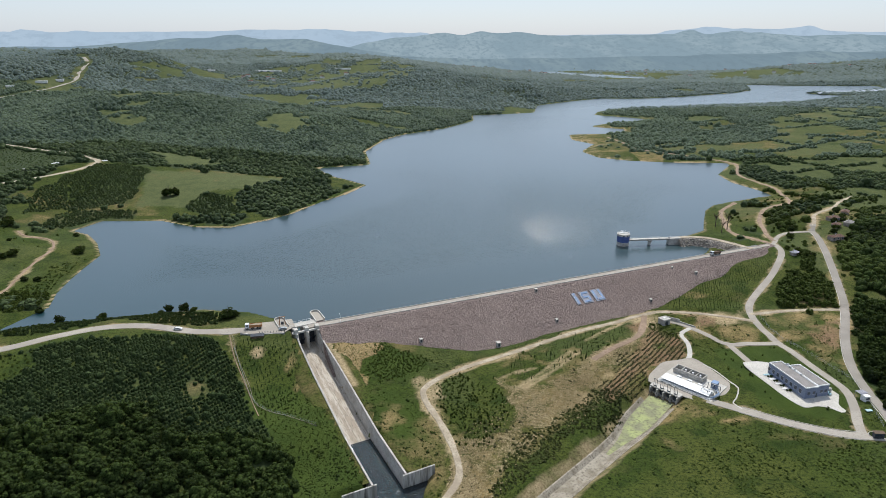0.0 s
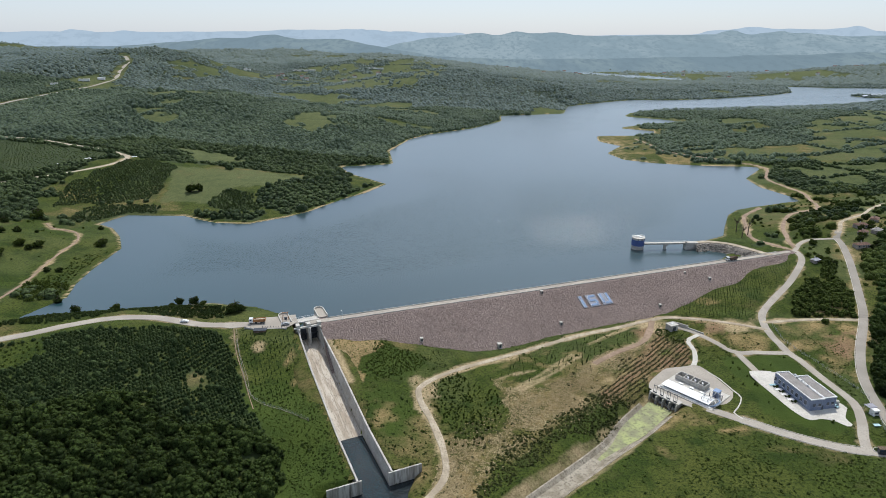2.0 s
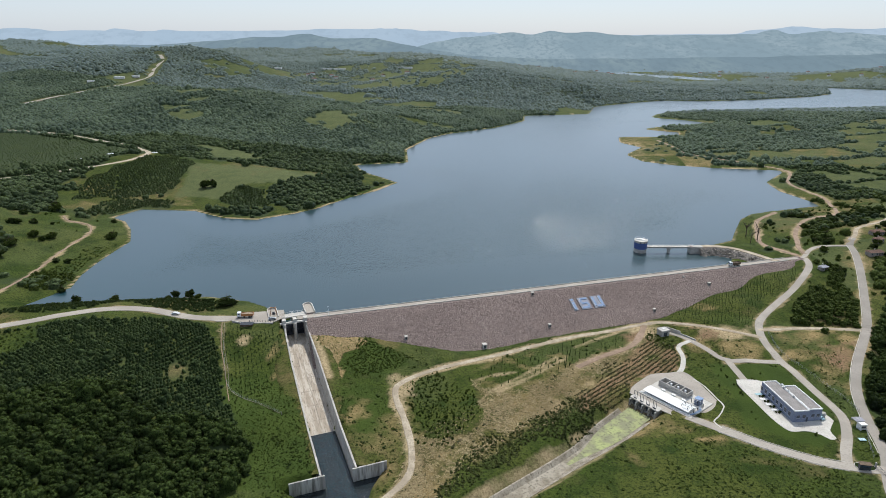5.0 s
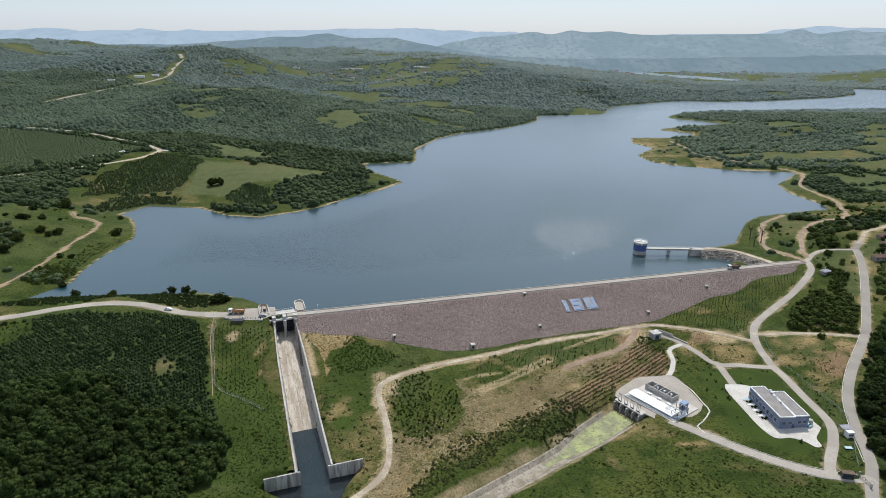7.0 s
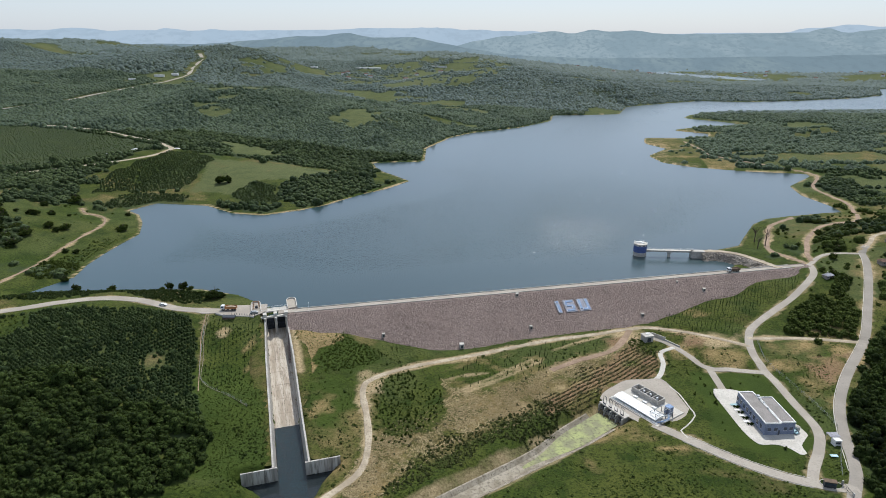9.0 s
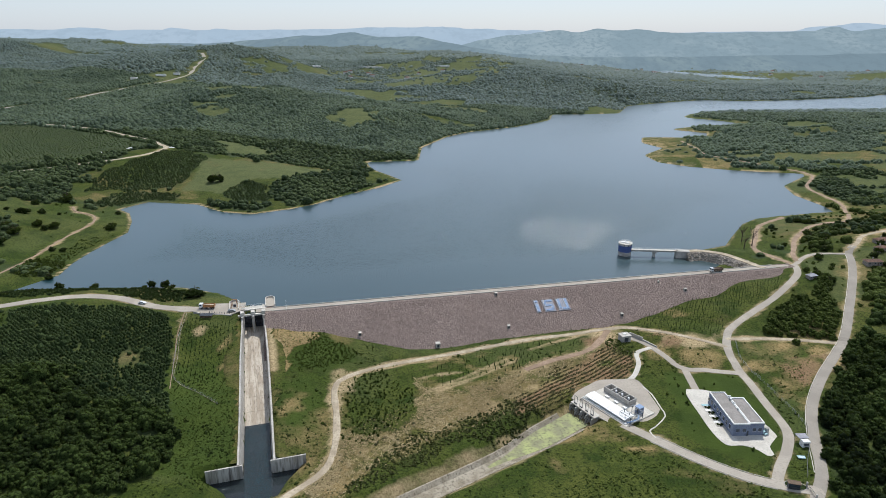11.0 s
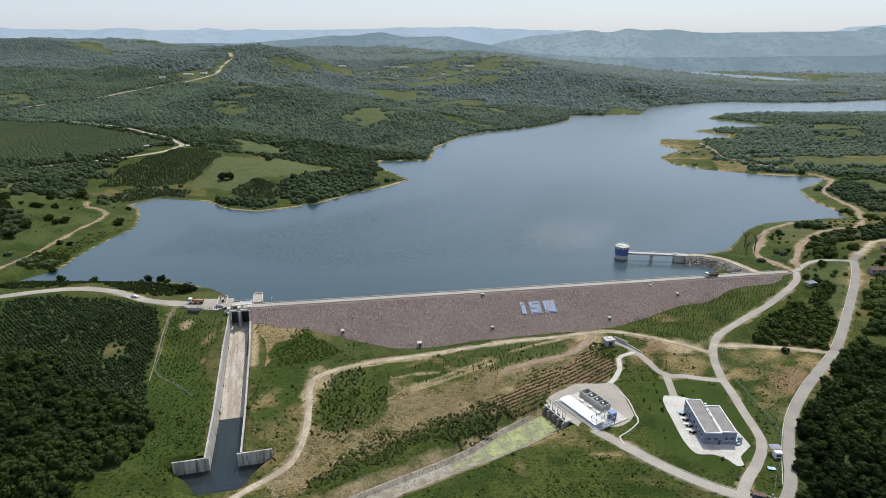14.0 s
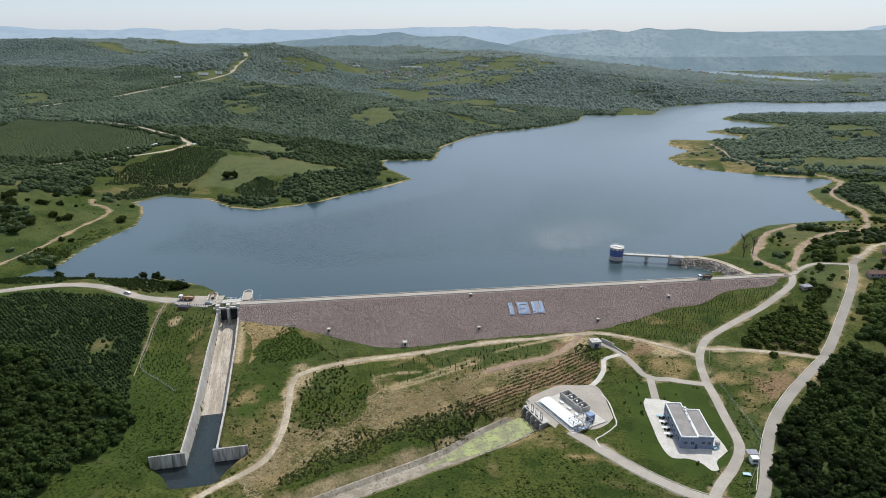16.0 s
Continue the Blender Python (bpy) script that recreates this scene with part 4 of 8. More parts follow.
def build_water():
    """The lake in small panes, with the wind's ruffle stronger away from the shores."""
    gx, gy = np.arange(-330, 1500, 9.0), np.arange(296, 2200, 9.0)
    x, y = (v.ravel() for v in np.meshgrid(gx + 4.5, gy + 4.5))
    d, _, wet = from_line(LAKE, x, y, True)
    dam = (x - DAM_A[0]) * (DAM_B[1] - DAM_A[1]) - (y - DAM_A[1]) * (DAM_B[0] - DAM_A[0]) < -(y * 0 + 2600)
    ends = (x < DAM_A[0] - 14) & (y > 308) | (x > 205) & (y > 444)
    cell = np.where(wet & (dam | ends) | (d < 12) & (dam | ends))[0]
    nx = len(gx)
    jx, jy = cell % nx, cell // nx
    corner = np.stack([jy * (nx + 1) + jx, jy * (nx + 1) + jx + 1, (jy + 1) * (nx + 1) + jx + 1, (jy + 1) * (nx + 1) + jx], 1)
    used, faces = np.unique(corner, return_inverse=True)
    vx, vy = gx[0] + (used % (nx + 1)) * 9.0, gy[0] + (used // (nx + 1)) * 9.0
    me = bulk("lake", np.stack([vx, vy, vx * 0], 1), faces.reshape(-1, 4), LAKE_WATER)
    d, _, wet = from_line(LAKE, vx, vy, True)
    calm = np.where(wet, smooth(12, 80, d), 0)
    ruffle = calm * np.clip(0.6 + 0.7 * rough(vx, vy * 0.6, 170, 3, 97), 0.45, 0.85) * (1 - 0.85 * smooth(430, 860, vy + 0.35 * vx))
    me.attributes.new("ruffle", "FLOAT", "POINT").data.foreach_set("value", ruffle.astype(np.float32))
    tagged(new("lake", me), "calm blue-grey reservoir water with sun glitter", "lake", kind="structure")
    # wavelets where the wind ruffles the middle of the lake
    rng = np.random.default_rng(5)
    x, y = rng.uniform(-110, 380, 150000), rng.uniform(350, 900, 150000)
    d, _, wet = from_line(LAKE, x, y, True)
    dam = (x - DAM_A[0]) * (DAM_B[1] - DAM_A[1]) - (y - DAM_A[1]) * (DAM_B[0] - DAM_A[0]) < -2600
    off = ((y - DAM_A[1]) * (DAM_B[0] - DAM_A[0]) - (x - DAM_A[0]) * (DAM_B[1] - DAM_A[1])) / 345
    thick = smooth(15, 70, d) * smooth(20, 70, off) * smooth(1000, 640, y) * smooth(-110, 0, x) * np.clip(0.75 + 0.9 * rough(x, y * 0.7, 110, 3, 97), 0.05, 1)
    gust, mild = from_line([(75, 445), (105, 485), (145, 520)], x, y)[0], from_line([(-40, 500), (75, 500), (190, 590)], x, y)[0]
    thick = thick * (0.03 + 0.26 * np.exp(-(gust / 55) ** 2) + 0.12 * np.exp(-(mild / 60) ** 2))
    keep = wet & dam & (rng.uniform(0, 1, len(x)) < thick)
    x, y = x[keep], y[keep]
    n = len(x)
    slope, turn, size = rng.normal(0, 1, (n, 2)) * (0.12, 0.13) + (0, 0.28), rng.uniform(0, 6.28, n), rng.uniform(0.14, 0.3, n)
    corner = [turn + k for k in (0.0, 2.1, 4.2)]
    px = np.stack([size * np.cos(a) for a in corner], 1)
    py = np.stack([size * np.sin(a) for a in corner], 1)
    pz = px * slope[:, :1] + py * slope[:, 1:] + 0.06
    me = bulk("wavelets", np.stack([px + x[:, None], py + y[:, None], pz], 2).reshape(-1, 3), np.arange(3 * n).reshape(-1, 3), RIPPLE)
    tagged(new("wavelets", me), "small wavelets glinting on the open lake", "waves", kind="stuff")
    bm = bmesh.new()
    bm.faces.new([bm.verts.new((x, y, 1.2)) for x, y in POND][::-1])
    for f in bm.faces:
        f.normal_update()
        if f.normal.z < 0:
            f.normal_flip()
    thing("far_lake", bm, FAR_WATER, "narrow bright strip of distant lake water", "lake", kind="structure")


build_water()

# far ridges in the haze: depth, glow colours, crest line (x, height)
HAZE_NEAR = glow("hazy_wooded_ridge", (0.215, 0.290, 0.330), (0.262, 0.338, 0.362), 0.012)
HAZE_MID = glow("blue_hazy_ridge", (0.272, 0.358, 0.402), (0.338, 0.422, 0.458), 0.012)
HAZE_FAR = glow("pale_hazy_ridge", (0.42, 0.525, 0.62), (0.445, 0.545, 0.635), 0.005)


def ridge(name, far, deep, profile, mat, label, seed, wob=10):
    """A range of hills on an arc round the place; profile: bearing in degrees, crest height."""
    bearing = np.arange(profile[0][0], profile[-1][0], 0.35)
    arc = np.radians(bearing) * far
    crest = np.interp(bearing, [p[0] for p in profile], [p[1] for p in profile]) + wob * rough(arc, arc * 0 + far, 260, 5, seed)
    rows = []
    for k in np.linspace(0, 1, 14):
        fold = 1 + 0.5 * rough(arc, arc * 0 + k * 600, 260, 3, seed + 7) * k * (1 - k) * 4
        r = far - deep * (1 - k) + 60 * rough(arc, arc * 0 + k * 300, 300, 3, seed + 3)
        rows.append(np.stack([r * np.sin(np.radians(bearing)), r * np.cos(np.radians(bearing)), (crest + 20) * np.sin(k * math.pi / 2) ** 1.2 * fold - 20], 1))
    rows.append(rows[-1] * (1.02, 1.02, 0) - (0, 0, 20))
    v = np.concatenate(rows)
    n = len(bearing)
    i = (np.arange(len(rows) - 1)[:, None] * n + np.arange(n - 1)[None, :]).ravel()
    me = bulk(name, v, np.stack([i, i + 1, i + n + 1, i + n], 1), mat)
    me.polygons.foreach_set("use_smooth", np.ones(len(me.polygons), bool))
    tagged(new(name, me), label, "hills", kind="structure")


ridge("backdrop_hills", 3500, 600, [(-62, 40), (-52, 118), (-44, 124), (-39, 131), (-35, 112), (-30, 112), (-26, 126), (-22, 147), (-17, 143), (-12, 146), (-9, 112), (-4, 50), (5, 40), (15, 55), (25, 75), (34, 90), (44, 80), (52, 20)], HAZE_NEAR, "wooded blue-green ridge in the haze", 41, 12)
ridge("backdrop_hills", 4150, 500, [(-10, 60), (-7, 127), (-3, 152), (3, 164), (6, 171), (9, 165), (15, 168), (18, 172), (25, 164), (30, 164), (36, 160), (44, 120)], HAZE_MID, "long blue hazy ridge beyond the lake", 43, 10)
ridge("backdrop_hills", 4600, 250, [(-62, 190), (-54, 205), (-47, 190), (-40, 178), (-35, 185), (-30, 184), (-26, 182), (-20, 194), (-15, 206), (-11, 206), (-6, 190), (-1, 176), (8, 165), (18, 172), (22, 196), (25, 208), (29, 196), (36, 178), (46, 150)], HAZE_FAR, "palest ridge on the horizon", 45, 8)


# ---------------------------------------------------------------- roads
def build_roads():
    for index, (kind_, line, z, half, mat, label) in enumerate(TRACKS):
        pts = [Vector((p.x, p.y, 0)) for p in line]
        st = stations_of(pts)
        edge = 1.18 if kind_ == "dirt_road" else 1.0
        shape = [(-edge, -0.3), (-0.93, 0.0), (-0.45, 0.03), (0.0, 0.05), (0.45, 0.03), (0.93, 0.0), (edge, -0.3)]
        rows = []
        for p, a, u in st:
            w = half * (1 + (0.28 if kind_ == "dirt_road" else 0.06) * (noise.noise((p.x * 0.09, p.y * 0.09, 3.0)) + 0.6 * noise.noise((p.x * 0.3, p.y * 0.3, 7.0))))
            rows.append([(p + a * w * s) + u * r for s, r in shape])
        flat = np.array([v for row in rows for v in row])
        level = height(flat[:, 0], flat[:, 1]).reshape(len(rows), len(shape))
        level = np.maximum(level, level[:, 3:4] - 0.25)
        bm = bmesh.new()
        made = [[bm.verts.new((v.x, v.y, v.z + lv + 0.12 + index * 0.005)) for v, lv in zip(row, lvs)] for row, lvs in zip(rows, level)]
        for f, g in zip(made, made[1:]):
            for i in range(len(shape) - 1):
                bm.faces.new((f[i], f[i + 1], g[i + 1], g[i]))
        bmesh.ops.recalc_face_normals(bm, faces=bm.faces[:])
        for f in bm.faces:
            if f.normal.z < -0.2:
                f.normal_flip()
        thing(kind_, bm, mat, label, "road", kind="structure")


build_roads()

# ---------------------------------------------------------------- the dam
U = Vector((DAM_B[0] - DAM_A[0], DAM_B[1] - DAM_A[1], 0))
DAM_LONG = U.length
U.normalize()
DOWN = Vector((U.y, -U.x, 0))
DAM = Matrix(((U.x, DOWN.x, 0, DAM_A[0]), (U.y, DOWN.y, 0, DAM_A[1]), (0, 0, 1, 0), (0, 0, 0, 1)))
# in the dam's own measure: x along the crest, y downstream, z up
FACE = 2.05


def on_face(x, z, proud=0.0):
    """A place on the downstream face."""
    return DAM @ Vector((x, 3.6 + (CREST - z) * FACE + proud * 0.45, z + proud * 0.9))


def build_dam():
    bm = bmesh.new()
    xs = np.linspace(4, DAM_LONG + 4, 160)
    rings = []
    for x in xs:
        ring = [(-30, -14), (-3.4, CREST - 0.15), (3.4, CREST - 0.15)]
        for z in np.linspace(CREST - 0.4, -16, 20):
            w = 0.35 * noise.noise((x * 0.12, z * 0.4, 0)) + 0.25 * noise.noise((x * 0.4, z * 1.2, 5))
            ring.append((3.6 + (CREST - z) * FACE + w, z + w * 0.4))
        rings.append([bm.verts.new(DAM @ Vector((x, y, z))) for y, z in ring])
    for f, g in zip(rings, rings[1:]):
        for i in range(len(f) - 1):
            bm.faces.new((f[i], g[i], g[i + 1], f[i + 1]))
    bm.faces.new(rings[0])
    bm.faces.new(rings[-1][::-1])
    bmesh.ops.recalc_face_normals(bm, faces=bm.faces[:])
    thing("dam", bm, RUBBLE, "long embankment dam faced with grey-purple rubble", "dam", kind="structure")
    bm = bmesh.new()
    block(bm, -1, DAM_LONG - 8, -2.1, 2.1, CREST - 0.6, CREST + 0.02, 0.03, DAM)
    thing("crest_road", bm, ASPHALT, "pale concrete road along the dam's crest", "road", kind="structure")
    for side in (-2.4, 2.1):
        bm = bmesh.new()
        block(bm, 8, DAM_LONG - 10, side, side + 0.3, CREST - 0.5, CREST + (0.5 if side < 0 else 0.25), 0.05, DAM)
        thing("parapet", bm, PALE_CONCRETE, "low pale concrete parapet along the crest road", "parapet", kind="structure")


build_dam()

# ---------------------------------------------------------------- woods
def clump_ball(seed, sub=1, flat=0.8):
    """An uneven crown shape."""
    bm = bmesh.new()
    bmesh.ops.create_icosphere(bm, subdivisions=sub, radius=1)
    for v in bm.verts:
        k = 1 + 0.5 * noise.noise(v.co * 1.9 + Vector((seed * 7.1, 0, 0))) + 0.25 * noise.noise(v.co * 4.3 + Vector((0, seed * 5.3, 0)))
        v.co = Vector((v.co.x * k, v.co.y * k, max(v.co.z * k * flat, -0.35) + 0.35))
    verts = np.array([v.co for v in bm.verts])
    faces = np.array([[v.index for v in f.verts] for f in bm.faces])
    bm.free()
    return verts, faces


def leafy(seed, leaves=96, clumps=8, size=0.2, core=True):
    """A crown of many small leaf sprays set about several boughs, with a loose dark core."""
    rng = np.random.default_rng(seed)
    if core:
        verts, faces = clump_ball(seed, 1, 0.75)
        verts = verts * 0.6 + (0, 0, 0.1)
    else:
        verts, faces = dome(seed, 5, leaves > 12)
        verts = verts * (0.72, 0.72, 0.85)
    verts, faces = [verts], [faces]
    base = len(verts[0])
    centre = rng.normal(0, 1, (clumps, 3))
    centre /= np.linalg.norm(centre, axis=1)[:, None]
    centre = centre * rng.uniform(0.35, 0.7, (clumps, 1)) * (1, 1, 0.75)
    centre[:, 2] = np.abs(centre[:, 2]) * 0.9 + 0.3
    for _ in range(leaves):
        c = centre[rng.integers(clumps)]
        n = rng.normal(0, 1, 3)
        n[2] = abs(n[2]) * 0.9 + 0.1
        n /= np.linalg.norm(n)
        p = c + n * rng.uniform(0.26, 0.44)
        t = np.cross(n, rng.normal(0, 1, 3))
        t /= np.linalg.norm(t)
        b = np.cross(n, t) * rng.uniform(0.6, 1.0)
        n2 = n * 0.35 * size
        s = size * rng.uniform(0.6, 1.3)
        verts.append(np.array([p - t * s - n2, p - b * s * 0.6 + n2, p + t * s - n2, p + b * s * 0.6 + n2]))
        faces.append(np.array([[0, 1, 2], [0, 2, 3]]) + base)
        base += 4
    return np.concatenate(verts), np.concatenate(faces)


def spiky(seed):
    """A small conifer: whorls of drooping sprays round a point."""
    rng = np.random.default_rng(seed)
    verts, faces, base = [], [], 0
    for k in range(7):
        z, r = 0.1 + k * 0.13, 0.42 * (1 - k / 7.5)
        for j in range(6):
            a = j * 1.047 + k * 0.5 + rng.uniform(-0.2, 0.2)
            d = np.array([math.cos(a), math.sin(a), 0])
            s = np.array([-d[1], d[0], 0]) * r * 0.5
            verts.append(np.array([(0, 0, z + 0.22), d * r * 0.6 + s + (0, 0, z), d * r + (0, 0, z - 0.05), d * r * 0.6 - s + (0, 0, z)]))
            faces.append(np.array([[0, 1, 2], [0, 2, 3]]) + base)
            base += 4
    return np.concatenate(verts), np.concatenate(faces)


def dome(seed, sides=5, skirt=True):
    """A cheap uneven crown for the far woods."""
    rng = np.random.default_rng(seed)
    a = np.arange(sides) * 2 * math.pi / sides + rng.uniform(-0.25, 0.25, sides)
    r = rng.uniform(0.75, 1.15, sides)
    mid = np.stack([r * np.cos(a) * (0.8 if skirt else 1.1), r * np.sin(a) * (0.8 if skirt else 1.1), rng.uniform(0.45, 0.75, sides) if skirt else a * 0], 1)
    low = np.stack([r * np.cos(a), r * np.sin(a), a * 0], 1)
    top = np.array([[rng.uniform(-0.25, 0.25), rng.uniform(-0.25, 0.25), rng.uniform(0.9, 1.2)]])
    n = sides
    faces = [(n, i, (i + 1) % n) for i in range(n)]
    if not skirt:
        return np.concatenate([mid, top]), np.array(faces)
    for i in range(n):
        j = (i + 1) % n
        faces += [(i, n + 1 + i, n + 1 + j), (i, n + 1 + j, j)]
    return np.concatenate([mid, top, low]), np.array(faces)


def crown(seed, sides=7, leaves=0):
    """A rounded, lumpy crown, with some leaf sprays standing off it."""
    rng = np.random.default_rng(seed)
    verts, faces = [], []
    for z, r in ((0.05, 0.85), (0.5, 1.0), (0.86, 0.62)):
        a = np.arange(sides) * 2 * math.pi / sides + z * 1.3
        k = r * rng.uniform(0.78, 1.22, sides)
        verts.append(np.stack([k * np.cos(a), k * np.sin(a), z + rng.uniform(-0.1, 0.1, sides)], 1))
    verts.append(np.array([[rng.uniform(-0.2, 0.2), rng.uniform(-0.2, 0.2), rng.uniform(1.0, 1.15)]]))
    for i in range(sides):
        j = (i + 1) % sides
        for low in (0, sides):
            faces += [(low + i, low + j, low + sides + j), (low + i, low + sides + j, low + sides + i)]
        faces.append((2 * sides + i, 2 * sides + j, 3 * sides))
    verts, faces, base = np.concatenate(verts), [np.array(faces)], 3 * sides + 1
    out = [verts]
    for _ in range(leaves):
        a, z = rng.uniform(0, 6.28), rng.uniform(0.2, 1.0)
        r = math.sqrt(max(0.05, 1.05 - z * z * 0.9))
        n = np.array([r * math.cos(a), r * math.sin(a), z])
        n = n / np.linalg.norm(n)
        t = np.cross(n, rng.normal(0, 1, 3))
        t /= np.linalg.norm(t)
        b = np.cross(n, t)
        p, s = np.array([r * math.cos(a), r * math.sin(a), z]) * rng.uniform(0.95, 1.1), rng.uniform(0.16, 0.3)
        out.append(np.array([p - t * s - n * 0.05, p - b * s + n * 0.05, p + t * s - n * 0.05, p + b * s + n * 0.05]))
        faces.append(np.array([[0, 1, 2], [0, 2, 3]]) + base)
        base += 4
    return np.concatenate(out), np.concatenate(faces)


def sapling(seed, sides=6, leaves=18):
    """A young broadleaf tree: a pointed, ragged crown."""
    rng = np.random.default_rng(seed)
    verts, faces = crown(seed, sides)
    taper = np.clip(1.15 - 0.8 * np.clip(verts[:, 2:3], 0, 1), 0.1, 1)
    verts = np.concatenate([verts[:, :2] * taper, verts[:, 2:3] * 1.1], 1)
    out, tri, base = [verts], [faces], len(verts)
    for _ in range(leaves):
        a, z = rng.uniform(0, 6.28), rng.uniform(0.05, 1.05)
        r = max(0.12, 1.12 - 0.85 * z)
        n = np.array([math.cos(a), math.sin(a), 0.7])
        t = np.array([-math.sin(a), math.cos(a), 0])
        p, w = np.array([r * math.cos(a), r * math.sin(a), z]), rng.uniform(0.16, 0.32)
        out.append(np.array([p - t * w, p + n * w * 0.7, p + t * w, p - n * w * 0.5]))
        tri.append(np.array([[0, 1, 2], [0, 2, 3]]) + base)
        base += 4
    return np.concatenate(out), np.concatenate(tri)


def oak(seed, lobes=8, leaves=64):
    """A broad crown of several rounded boughs, with leaf sprays all over."""
    rng = np.random.default_rng(seed)
    v, f = crown(seed, 6)
    verts, faces, base = [v * (0.72, 0.72, 0.8)], [f], len(v)
    centre = []
    for k in range(lobes):
        a, z = k * 2.4 + rng.uniform(-0.4, 0.4), 0.25 + 0.6 * (k / lobes) + rng.uniform(-0.08, 0.08)
        r = 0.62 * math.sqrt(max(0.08, 1.15 - z * 1.1))
        s = rng.uniform(0.3, 0.5)
        v, f = crown(seed * 31 + k, 5)
        p = np.array([r * math.cos(a), r * math.sin(a), z - 0.15])
        verts.append(v * (s, s, s * 0.9) + p)
        faces.append(f + base)
        base += len(v)
        centre.append((p + (0, 0, s * 0.35), s))
    for k in range(leaves):
        p, s = centre[k % lobes]
        n = rng.normal(0, 1, 3)
        n[2] = abs(n[2]) * 0.9
        n /= np.linalg.norm(n)
        t = np.cross(n, rng.normal(0, 1, 3))
        t /= np.linalg.norm(t)
        b, q, w = np.cross(n, t), p + n * s * rng.uniform(0.75, 1.1), rng.uniform(0.07, 0.14)
        verts.append(np.array([q - t * w, q - b * w * 0.7 + n * 0.05, q + t * w, q + b * w * 0.7 + n * 0.05]))
        faces.append(np.array([[0, 1, 2], [0, 2, 3]]) + base)
        base += 4
    return np.concatenate(verts), np.concatenate(faces)


def scatter(name, x, y, wide, tall, templates, mat, label, category="woods", sink=0.2, z=None):
    """Many plants, joined into one object of uncounted stuff."""
    rng = np.random.default_rng(len(x))
    z = height(x, y) if z is None else z
    pick, turn, tone = rng.integers(0, len(templates), len(x)), rng.uniform(0, 6.28, len(x)), rng.uniform(0, 1, len(x))
    tone = np.clip(0.75 * tone + 0.28 + 1.0 * rough(x, y, 35, 2, 51) + 0.7 * rough(x, y, 130, 2, 52), 0, 1)
    verts, faces, tints, base = [], [], [], 0
    for k, (tv, tf) in enumerate(templates):
        s = np.where(pick == k)[0]
        if not len(s):
            continue
        c, n = np.cos(turn[s])[:, None], np.sin(turn[s])[:, None]
        px = (tv[None, :, 0] * c - tv[None, :, 1] * n) * wide[s][:, None] + x[s][:, None]
        py = (tv[None, :, 0] * n + tv[None, :, 1] * c) * wide[s][:, None] + y[s][:, None]
        pz = tv[None, :, 2] * tall[s][:, None] + (z[s] - sink)[:, None]
        verts.append(np.stack([px, py, pz], 2).reshape(-1, 3))
        faces.append((tf[None] + (np.arange(len(s)) * len(tv))[:, None, None]).reshape(-1, 3) + base)
        tints.append(np.repeat(tone[s], len(tv)))
        base += len(s) * len(tv)
    if verts:
        tagged(new(name, bulk(name, np.concatenate(verts), np.concatenate(faces), mat, np.concatenate(tints))), label, category, kind="stuff")


def spread(x0, x1, y0, y1, gap, seed, jitter=0.8):
    rng = np.random.default_rng(seed)
    x, y = (a.ravel() for a in np.meshgrid(np.arange(x0, x1, gap), np.arange(y0, y1, gap)))
    return x + rng.uniform(-0.5, 0.5, x.shape) * gap * jitter, y + rng.uniform(-0.5, 0.5, x.shape) * gap * jitter, rng


def off_roads(x, y, room=2.5):
    keep = np.ones(x.shape, bool)
    for _, line, _, half, _, _ in TRACKS:
        pts = [(p.x, p.y) for p in line][::2] + [(line[-1].x, line[-1].y)]
        near = box_of(pts, 15, x, y)
        if near.any():
            keep[near] &= from_line(pts, x[near], y[near])[0] > half + room
    return keep


DOMES = [dome(i) for i in range(12)]
CANOPY = [dome(i + 200, 7) for i in range(14)]
TENTS = [dome(i + 40, 6, False) for i in range(10)]
LOOSE = [leafy(i + 30, 38, 7, 0.28, False) for i in range(8)]
TUFTS = [leafy(i + 50, 18, 5, 0.33, False) for i in range(6)]
ROUND = [crown(i + 90, 7, 14) for i in range(10)]
OAKS = [oak(i + 110) for i in range(12)]
SAPLINGS = [sapling(i + 300) for i in range(8)]
SPIKY = [spiky(i) for i in range(5)]


def rows(line, along, gap, step, seed, jitter=0.25, miss=0.12, reach=110):
    """Plants in straight rows within an outline."""
    rng = np.random.default_rng(seed)
    cx, cy = np.mean([p[0] for p in line]), np.mean([p[1] for p in line])
    a, b = (v.ravel() for v in np.meshgrid(np.arange(-reach, reach, step), np.arange(-reach, reach, gap)))
    a, b = a + rng.uniform(-1, 1, a.shape) * step * jitter, b + rng.uniform(-1, 1, a.shape) * gap * jitter * 0.5
    t = radians(along)
    x, y = cx + a * math.cos(t) - b * math.sin(t), cy + a * math.sin(t) + b * math.cos(t)
    keep = inside(line, x + 9 * rough(x, y, 16, 3, 17), y + 9 * rough(x, y, 16, 3, 18)) & (rng.uniform(0, 1, x.shape) > miss) & off_roads(x, y, 1.0)
    return x[keep], y[keep], rng


